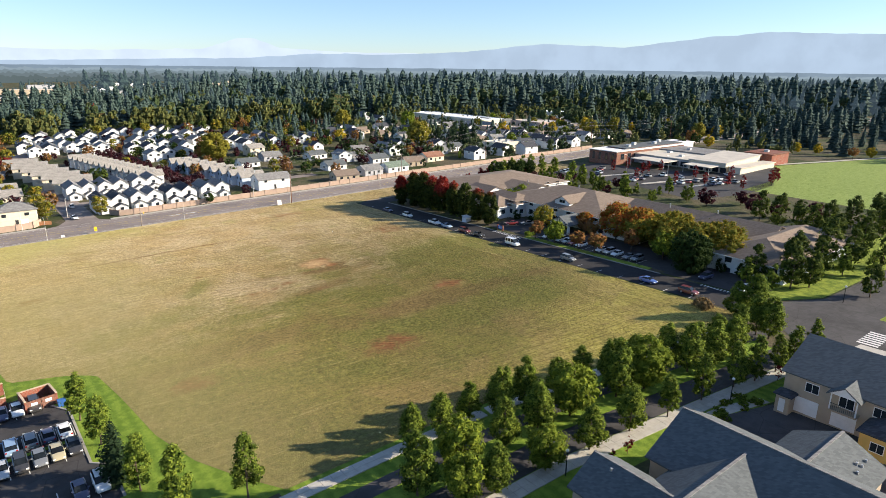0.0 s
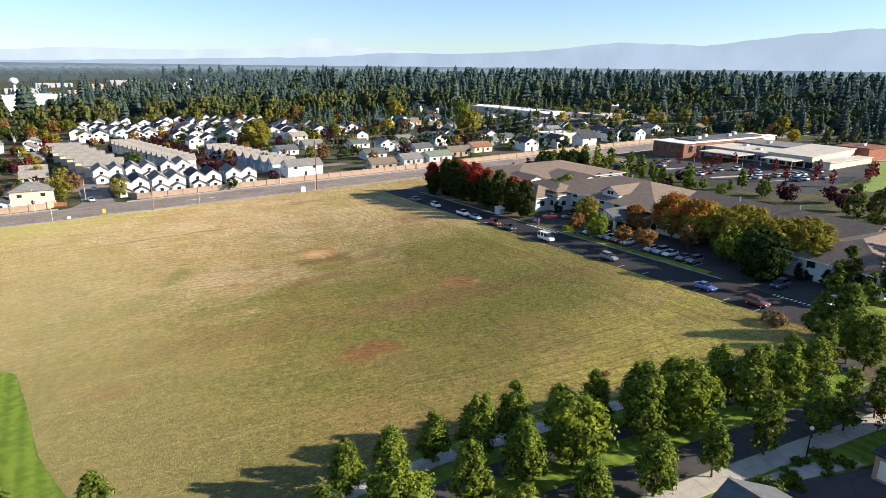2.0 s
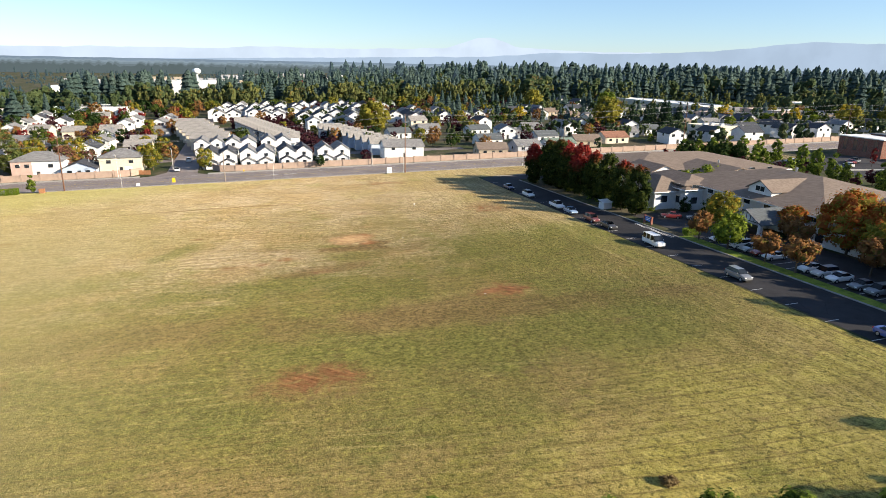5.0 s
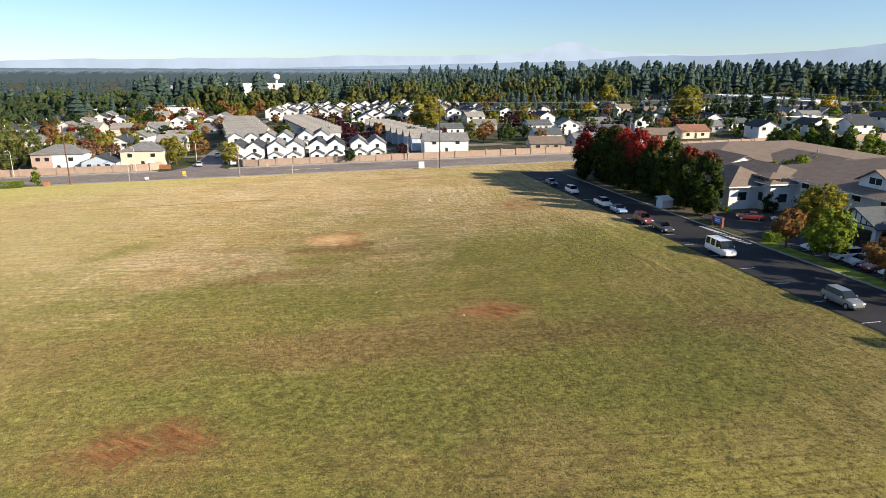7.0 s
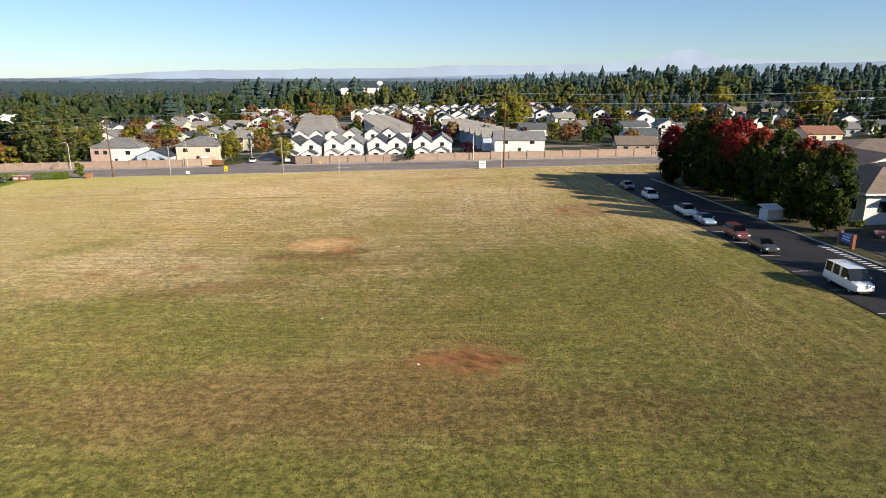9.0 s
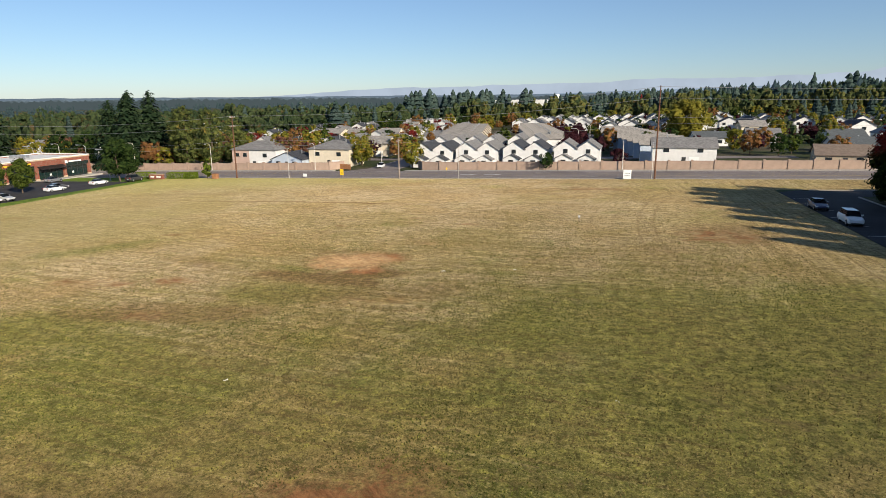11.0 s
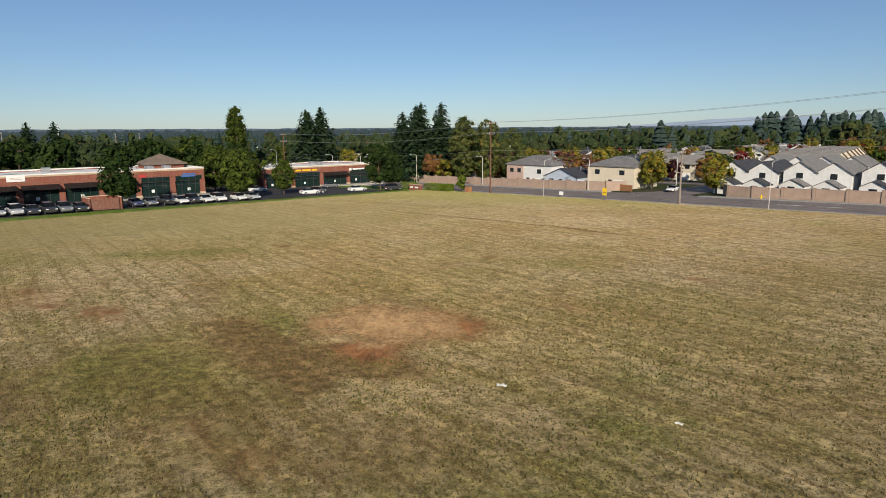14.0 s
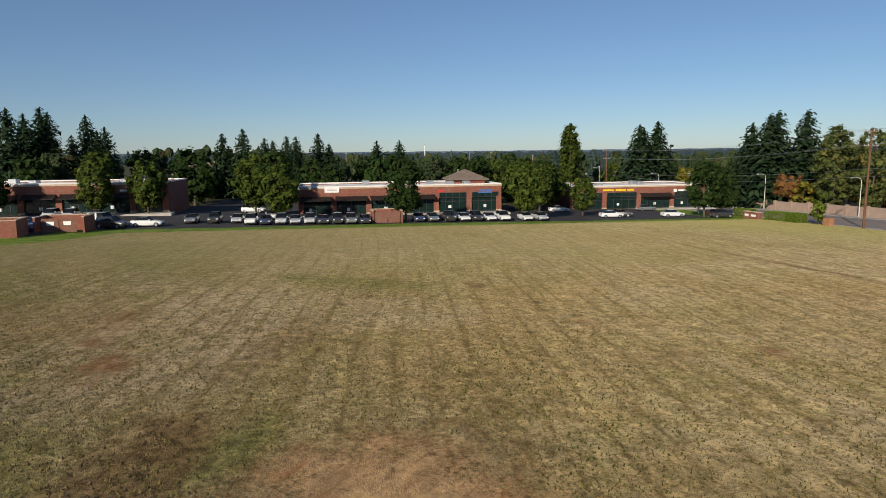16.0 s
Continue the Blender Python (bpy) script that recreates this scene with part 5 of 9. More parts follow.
for k in range(4):
    part("post", boxes((-3.4 + k * 2.2, -3.3 + k * 2.2, 0.03, 0.13, -0.3, 1.55)), FENCEWOOD, garden_fence)
STOCK.place("hB", gable_house(13.0, 11.0, 5.4, 7.7, CREAM, ROOF_GREY, "cream two-storey house with grey hipped roof", "x", hip=True), at(20, 266))
STOCK.place("hC", gable_house(10.0, 9.0, 2.9, 4.9, BLUEGREY, ROOF_DARK, "low pale blue bungalow with dark gabled roof", "y", True), at(8.2, 262))
SMALL = [gable_house(8.0, 10.0, 4.7, 6.8, WHITE, ROOF_GREY, "white two-storey gabled house with grey roof"),
         gable_house(8.5, 10.5, 4.8, 7.0, WHITE, ROOF_DARK, "white two-storey gabled house with dark roof"),
         gable_house(9.5, 10.0, 4.8, 6.9, CREAM, ROOF_LIGHT, "cream two-storey house with pale grey roof", "x"),
         gable_house(11.0, 9.0, 2.9, 5.0, GREYWALL, ROOF_GREY, "grey single-storey house with grey roof", "x", True),
         gable_house(11.0, 9.0, 2.9, 4.9, WHITE, ROOF_SLATE, "white single-storey house with slate grey roof", "x", True),
         gable_house(12.0, 9.0, 2.9, 5.0, BEIGE, ROOF_BROWN, "beige single-storey house with brown roof", "x", True),
         gable_house(12.0, 9.0, 3.0, 5.2, CREAM, ROOF_RED, "cream single-storey house with red-brown roof", "x", True),
         gable_house(13.0, 8.5, 3.0, 5.0, WHITE, ROOF_GREEN, "white single-storey house with green-grey roof", "x", True)]
SPOTS = [(46, 496, 0), (56, 501, 1), (74, 499, 0), (99, 492, 1), (125, 493, 0), (131, 457, 1), (147, 482, 0), (159, 489, 1), (47, 452, 0), (55, 453, 1), (68, 458, 0),
         (74, 440, 1), (82, 443, 0), (96, 422, 1), (98, 386, 0), (107, 393, 1), (116, 387, 0), (125, 423, 1), (112, 452, 0), (140, 440, 0), (150, 412, 1), (162, 434, 0),
         (158, 396, 1), (168, 402, 0), (178, 401, 1), (190, 396, 0), (200, 401, 1), (210, 403, 0), (153, 370, 2), (133, 331, 4), (152, 345, 3), (175, 333, 4), (181, 312, 0),
         (191, 312, 3), (165, 293, 4), (154, 263, 5), (195, 297, 4), (216, 314, 0), (172, 268, 3), (187, 268, 7), (204, 276, 5), (222, 282, 6), (231, 404, 0), (243, 404, 1),
         (240, 300, 3), (258, 306, 4), (205, 334, 3), (232, 336, 4), (310, 500, 0), (252, 350, 2), (275, 372, 4)]
for x, y, k in SPOTS:
    STOCK.place("small%d" % k, SMALL[k], at(x, y, random.uniform(-7, 7)))


def plain_house(w, d, ze, zr, roof_mat, label):
    """A far white house: walls with gables, roof, one window to the street."""
    def build():
        t = thing("house", label, "house", "houses north of the road")
        bm = bmesh.new()
        gable_walls(bm, -w / 2, w / 2, 0, d, -0.3, ze - 0.05, zr - 0.15, "y")
        part("wall", bm, WHITE, t)
        bm = bmesh.new()
        gable_roof(bm, -w / 2, w / 2, 0, d, ze, zr, "y", 0.45)
        part("roof", bm, roof_mat, t)
        plain_window(t, 0, 0, ze - 1.6, 1.4, 1.15, "s")
        return t
    return build


TIGHT = [plain_house(8.2, 11.0, 4.9, 7.1, ROOF_DARK, "white gabled house with dark roof among plum trees"), plain_house(7.4, 10.0, 4.6, 6.9, ROOF_GREY, "white gabled house with grey roof among plum trees")]
FILL = [(50, 528), (60, 539), (43, 473), (56, 468), (79, 538), (90, 546), (79, 486), (74, 464), (84, 462), (106, 531), (115, 532), (103, 452), (105, 420), (135, 533), (142, 527), (141, 492),
        (132, 484), (125, 414), (161, 529), (171, 520), (117, 434), (173, 456), (160, 415), (169, 422), (182, 418), (205, 412), (186, 355), (254, 427), (248, 434), (328, 528), (317, 483), (218, 325), (229, 327),
        (303, 330), (320, 323), (374, 349), (334, 322), (356, 380), (93, 470), (66, 478), (88, 515), (70, 520), (98, 508), (122, 512), (150, 508), (110, 470), (150, 455), (185, 440), (60, 490), (128, 440)]
for i, (x, y) in enumerate(FILL):
    STOCK.place("tight%d" % (i % 2), TIGHT[i % 2], at(x, y, random.uniform(-8, 8)))
STOCK.place("beige_hip", gable_house(16.0, 13.0, 6.0, 9.6, BEIGE, ROOF_BROWN, "beige two-storey house with brown hipped roof behind the shops", "x", hip=True), at(-110, 114, 90))
STOCK.place("beige_hip_low", gable_house(18.0, 10.0, 3.2, 5.6, BEIGE, ROOF_BROWN, "low beige house with brown roof behind the shops", "x", True, hip=True), at(-100, 102, 90))
rng_h = random.Random(4)
for row, y in enumerate((300, 326, 352, 378, 404, 430, 456, 482)):
    for col in range(9):
        x = 22 - col * 17.5 + rng_h.uniform(-2.5, 2.5) - row * 1.0
        if rng_h.random() < 0.86:
            k = rng_h.choice((0, 0, 1, 2, 3, 0))
            STOCK.place("small%d" % k, SMALL[k], at(x, y + rng_h.uniform(-2, 2), rng_h.choice((0, 180, 5, -6))))
for row, (y, x0, x1) in enumerate(((300, 285, 390), (326, 275, 420), (352, 285, 440), (380, 300, 470), (410, 290, 420), (440, 300, 420))):
    x = x0
    while x < x1:
        k = rng_h.choice((3, 3, 4, 5, 0, 3))
        STOCK.place("small%d" % k, SMALL[k], at(x, y + rng_h.uniform(-4, 4), rng_h.choice((0, 90, 8, -8))))
        x += rng_h.uniform(20, 27)

for row, (y, x0, x1) in enumerate(((270, 246, 330), (286, 300, 420), (313, 250, 400), (339, 262, 430), (366, 262, 330), (395, 240, 300), (425, 236, 300))):
    x = x0
    while x < x1:
        k = rng_h.choice((1, 1, 4, 0, 1, 5))
        STOCK.place("small%d" % k, SMALL[k], at(x, y + rng_h.uniform(-2, 2), rng_h.choice((0, 90, 6, -6))))
        x += rng_h.uniform(18, 26)


def flat_block(name, label, x0, x1, y0, y1, h, wall_mat, roof_mat, parapet=0.5, group="", windows=True):
    """A flat-roofed building with a parapet and roof units."""
    cx, cy = (x0 + x1) / 2, (y0 + y1) / 2
    t = put(thing(name, label, "building", group), at(cx, cy))
    a, b = (x1 - x0) / 2, (y1 - y0) / 2
    part("wall", boxes((-a, a, -b, b, -0.6, h)), wall_mat, t)
    part("parapet", boxes((-a - 0.06, a + 0.06, -b - 0.06, -b + 0.3, h, h + parapet), (-a - 0.06, a + 0.06, b - 0.3, b + 0.06, h, h + parapet),
                          (-a - 0.06, -a + 0.3, -b + 0.3, b - 0.3, h, h + parapet), (a - 0.3, a + 0.06, -b + 0.3, b - 0.3, h, h + parapet)), TRIM if roof_mat is FLAT_WHITE else wall_mat, t)
    part("roof", boxes((-a + 0.3, a - 0.3, -b + 0.3, b - 0.3, h, h + 0.08)), roof_mat, t)
    for i, (u, v) in enumerate(((-0.4, 0.2), (0.3, -0.3), (0.1, 0.35))):
        if a > 6 and b > 6:
            part("roof_unit", bevelled(boxes((a * u - 1, a * u + 1, b * v - 0.8, b * v + 0.8, h + 0.08, h + 1.2)), 0.05), STEEL, t)
    if not windows:
        return t
    k = min(8, max(1, int(a * 2 / 6)))
    for i in range(k):
        plain_window(t, -a + (i + 0.5) * 2 * a / k, -b, 1.0, 2.4, min(1.8, h - 2), "s", frame=FRAME_DARK)
    k = min(5, max(1, int(b * 2 / 6)))
    for i in range(k):
        plain_window(t, -a, -b + (i + 0.5) * 2 * b / k, 1.0, 2.4, min(1.8, h - 2), "w", frame=FRAME_DARK)
    return t


for x0, x1, y0, y1, h, wm, rm in ((367, 393, 405, 512, 6, CREAM, FLAT_WHITE), (494, 520, 405, 460, 6, CREAM, FLAT_WHITE), (335, 360, 352, 372, 5, PINK, FLAT_TAN), (398, 428, 366, 402, 5, PINK, FLAT_TAN),
                                (455, 490, 395, 420, 5, BEIGE, FLAT_WHITE), (270, 290, 282, 296, 5.5, CREAM, FLAT_TAN), (-60, -15, 520, 545, 6, WHITE, ROOF_SLATE), (-120, -75, 505, 535, 6, WHITE, FLAT_TAN),
                                (-210, -150, 420, 450, 7, WHITE, FLAT_WHITE), (-330, -290, 300, 330, 6, WHITE, FLAT_WHITE), (-250, -215, 225, 250, 6, WHITE, FLAT_WHITE)):
    flat_block("commercial_building", "low pale commercial building with a flat roof", x0, x1, y0, y1, h, wm, rm, group="commercial buildings beyond the houses")
# far halls out on the plain
for i, (x0, x1, y0, y1, h) in enumerate(((-22, 48, 713, 745, 21), (195, 250, 1120, 1150, 9), (330, 380, 1180, 1210, 8), (400, 470, 1230, 1260, 9), (520, 560, 1240, 1260, 8), (60, 110, 1050, 1080, 8), (640, 690, 1300, 1320, 9), (760, 800, 1240, 1260, 9), (90, 170, 1290, 1320, 9), (240, 300, 1330, 1360, 8), (-20, 30, 1190, 1215, 9), (430, 520, 1420, 1450, 10), (300, 360, 1480, 1505, 9), (150, 200, 1500, 1520, 9), (560, 640, 1560, 1590, 10), (700, 760, 1480, 1510, 10), (20, 80, 1420, 1440, 9), (-100, -40, 1300, 1325, 9), (860, 930, 1500, 1530, 10), (-200, -150, 1150, 1170, 8), (-60, -10, 930, 960, 9), (-150, -90, 880, 905, 8), (10, 60, 1000, 1020, 8))):
    flat_block("warehouse", "pale flat-roofed hall far off among trees", x0, x1, y0, y1, h * 0.8, (WHITE, GREYWALL, BEIGE)[i % 3], (FLAT_WHITE, ROOF_GREY, FLAT_TAN)[i % 3], group="far halls", windows=False)


# ---- care home ----
HOME = put(thing("care_home", "large cream care home with brown hipped shingle roofs", "building"), at(172, 130))


def wing(x0, x1, y0, y1, ze, zr, kind, floors=2, ridge="x", roof_mat=None, gable_face=()):
    """A wing in the home's own coordinates, given in plan metres."""
    x0, x1, y0, y1 = x0 - 172, x1 - 172, y0 - 130, y1 - 130
    bm = bmesh.new()
    if kind == "hip":
        box(bm, x0, x1, y0, y1, -1.8, ze)
    else:
        gable_walls(bm, x0, x1, y0, y1, -1.8, ze - 0.05, zr - 0.15, ridge)
    part("wall", bm, WHITE, HOME)
    bm = bmesh.new()
    if kind == "hip":
        hip_roof(bm, x0, x1, y0, y1, ze, zr, 0.8)
    else:
        gable_roof(bm, x0, x1, y0, y1, ze, zr, ridge, 0.7)
    r = part("roof", bm, roof_mat or ROOF_BROWN, HOME)
    bm = bmesh.new()
    for a, b, c, d in ((x0 - 0.85, x1 + 0.85, y0 - 0.9, y0 - 0.78), (x0 - 0.85, x1 + 0.85, y1 + 0.78, y1 + 0.9), (x0 - 0.9, x0 - 0.78, y0 - 0.78, y1 + 0.78), (x1 + 0.78, x1 + 0.9, y0 - 0.78, y1 + 0.78)):
        if kind == "hip":
            box(bm, a, b, c, d, ze - 0.25, ze - 0.04)
    if kind == "hip":
        part("gutter", bm, TRIM, r)
    else:
        bm.free()
    for f in range(floors):
        z = 0.7 + f * 2.9
        for y in np.arange(y0 + 2.6, y1 - 1.2, 5.6):
            plain_window(HOME, x0, float(y), z, 1.7, 1.5, "w")
        for x in np.arange(x0 + 2.6, x1 - 1.2, 6.0):
            plain_window(HOME, float(x), y0, z, 1.7, 1.5, "s")
    return r


wing(156, 207, 172, 206, 4.5, 7.5, "hip")
wing(172, 190, 162, 178, 4.5, 7.0, "gable", ridge="y")
wing(162, 196, 119, 165, 4.9, 9.2, "hip")
wing(151, 161, 155, 168, 3.4, 6.2, "hip", 1)
wing(157, 169, 152, 171.5, 4.2, 6.6, "hip")
wing(172, 190, 74, 120, 5.4, 8.9, "gable", ridge="y")
wing(154, 196, 60, 79, 5.4, 9.4, "hip")
wing(160, 182, 104, 120, 3.6, 7.0, "hip", 1)


def home_gable():
    bm = bmesh.new()
    gable_walls(bm, -7.6, 4, 4.6, 11.0, 4.6, 6.9, 8.5, "x")
    part("wall", bm, WHITE, HOME)
    bm = bmesh.new()
    gable_roof(bm, -7.6, 5, 4.6, 11.0, 6.95, 8.7, "x", 0.5)
    part("roof", bm, ROOF_BROWN, HOME)
    window(HOME, -7.6, 7.8, 6.2, 2.6, 1.2, "w", 2, frame=TRIM)


home_gable()
part("cupola", boxes((-14.6, -10.4, 23.0, 27.0, 2.6, 5.0)), WHITE, HOME)
bm = bmesh.new()
hip_roof(bm, -14.6, -10.4, 23.0, 27.0, 5.05, 5.7, 0.5)
part("roof", bm, ROOF_BROWN, HOME)
bm = bmesh.new()
gable_walls(bm, -11.5, -2.5, 41.0, 48.0, 3.0, 4.9, 6.5, "y")
part("wall", bm, WHITE, HOME)
bm = bmesh.new()
gable_roof(bm, -11.5, -2.5, 41.0, 52.0, 5.0, 6.7, "y", 0.5)
part("roof", bm, ROOF_BROWN, HOME)
window(HOME, -5.0, 41.0, 3.4, 1.8, 1.2, "s", 2, frame=FRAME_DARK)
# entrance canopy with timbered gable on brick piers
PORCH = put(thing("entrance_canopy", "gabled entrance canopy with timber framing and white piers", "canopy"), at(157.4, 128.6))
bm = bmesh.new()
gable_roof(bm, -4.5, 4.5, -4.0, 4.0, 3.3, 5.3, "x", 0.5)
part("roof", bm, ROOF_SLATE, PORCH)
bm = bmesh.new()
gable_walls(bm, -4.4, -4.2, -3.9, 3.9, 2.9, 3.25, 5.1, "x")
g = part("gable", bm, WHITE, PORCH)
bm = bmesh.new()
for k in range(-3, 4):
    box(bm, -4.46, -4.4, k * 1.0 - 0.07, k * 1.0 + 0.07, 3.2, 5.0 - abs(k) * 0.48)
box(bm, -4.47, -4.4, -3.9, 3.9, 3.05, 3.2)
part("timber", bm, FRAME_DARK, g)
for px in (-4.1, 4.1):
    for py in (-3.5, 3.5):
        part("pier", bevelled(boxes((px - 0.35, px + 0.35, py - 0.35, py + 0.35, 0.0, 3.2)), 0.04), WHITE, PORCH)
# ridge vents and chimneys on the home
for x, y, z in ((181, 170, 7.2), (178, 106, 9.3), (181, 92, 9.3), (179, 143, 9.4)):
    c = put(thing("roof_vent", "grey metal roof vent", "vent", "vents on the care home"), Matrix.Translation((x, y, G(172, 130) + z - 0.6)))
    bm = bmesh.new()
    tube(bm, (0, 0, 0), (0, 0, 1.1), 0.18, 0.18, 8)
    part("pipe", bm, STEEL, c)
    bm = bmesh.new()
    tube(bm, (0, 0, 1.1), (0, 0, 1.3), 0.34, 0.05, 8)
    part("cap", bm, STEEL, c)


# ---- school ----
SCHOOL = put(thing("school", "low brick and pale panel school with flat and sloping roofs", "building"), at(310, 185))


def school_block(x0, x1, y0, y1, h, mat, roof_mat, slope=0.0, base=-1.5):
    x0, x1, y0, y1 = x0 - 310, x1 - 310, y0 - 185, y1 - 185
    bm = bmesh.new()
    v = box(bm, x0, x1, y0, y1, base, h)
    for i in (5, 6):
        v[i].co.z += slope
    part("wall", bm, mat, SCHOOL)
    bm = bmesh.new()
    slab(bm, [(x0 - 0.5, y0 - 0.5, h + 0.35), (x1 + 0.5, y0 - 0.5, h + 0.35 + slope), (x1 + 0.5, y1 + 0.5, h + 0.35 + slope), (x0 - 0.5, y1 + 0.5, h + 0.35)], 0.34)
    part("roof", bm, roof_mat, SCHOOL)


school_block(282, 346, 203, 221, 5.6, BRICK_DARK, FLAT_WHITE)
school_block(294, 348, 206, 218, 6.3, BRICK, ROOF_SLATE)
school_block(348, 372, 212, 226, 4.6, WHITE, FLAT_WHITE)
school_block(298, 322, 171, 203, 3.9, GREYWALL, FLAT_TAN)
school_block(322, 344, 176, 202.8, 4.6, GREYWALL, ROOF_GREY)
school_block(295, 329, 150, 169, 5.0, CREAM, FLAT_TAN, 1.6)
school_block(333, 352, 146, 160, 6.8, BRICK, BRICK_DARK)
school_block(296, 330, 143, 148.6, 3.6, CREAM, FLAT_TAN)
for k in range(4):
    window(SCHOOL, 282 - 310, 205.5 + k * 4.2 - 185, 0.8, 1.6, 4.0, "w", 1, frame=FRAME_DARK)
for k in range(5):
    window(SCHOOL, 295 - 310, 151 + k * 3.9 - 185, 0.6, 3.0, 2.4, "w", 2, frame=FRAME_DARK)
for k in range(9):
    window(SCHOOL, 287 + k * 6.0 - 310, 203 - 185, 1.4, 3.0, 3.0, "s", 2, frame=FRAME_DARK)
for k in range(6):
    window(SCHOOL, 298 - 310, 173.5 + k * 4.9 - 185, 0.5, 3.6, 2.4, "w", 2, frame=FRAME_DARK)
for x0, x1, y0, y1 in ((284, 297, 176, 196), (284, 294, 152, 166)):
    c = put(thing("walkway_canopy", "pale flat canopy on slim steel posts", "canopy", "school canopies"), at((x0 + x1) / 2, (y0 + y1) / 2))
    a, b = (x1 - x0) / 2, (y1 - y0) / 2
    part("roof", bevelled(boxes((-a, a, -b, b, 3.5, 3.9)), 0.05), FLAT_TAN, c)
    for px in (-a + 0.4, a - 0.4):
        for py in (-b + 0.4, 0, b - 0.4):
            part("post", boxes((px - 0.12, px + 0.12, py - 0.12, py + 0.12, 0, 3.6)), STEEL, c)
for dx, dy in ((300, 209), (312, 214), (326, 210), (338, 215), (306, 180), (314, 192), (330, 190), (342, 153)):
    part("roof_unit", bevelled(boxes((dx - 311.2, dx - 308.8, dy - 186, dy - 184, 6.6 if dy > 200 else (7.1 if dx > 335 else 4.9 if dx > 320 else 4.2), 8.0 if dy > 200 else (8.2 if dx > 335 else 6.0 if dx > 320 else 5.2))), 0.06), STEEL, SCHOOL)


# ---- shops ----
def lattice(bm, x0, x1, ys, zs, solid):
    """A frame cut from one plate: cells between the ys and zs where solid(i, j), from x0 to x1 deep."""
    ids = {}

    def corner(x, i, j):
        if (x, i, j) not in ids:
            ids[(x, i, j)] = bm.verts.new((x, ys[i], zs[j]))
        return ids[(x, i, j)]

    for i in range(len(ys) - 1):
        for j in range(len(zs) - 1):
            if not solid(i, j):
                continue
            ring = ((i, j), (i + 1, j), (i + 1, j + 1), (i, j + 1))
            bm.faces.new([corner(x1, *q) for q in ring])
            bm.faces.new([corner(x0, *q) for q in ring[::-1]])
            for (di, dj), p, q in (((0, -1), ring[0], ring[1]), ((1, 0), ring[1], ring[2]), ((0, 1), ring[2], ring[3]), ((-1, 0), ring[3], ring[0])):
                u, v = i + di, j + dj
                if not (0 <= u < len(ys) - 1 and 0 <= v < len(zs) - 1 and solid(u, v)):
                    bm.faces.new([corner(x0, *p), corner(x0, *q), corner(x1, *q), corner(x1, *p)])


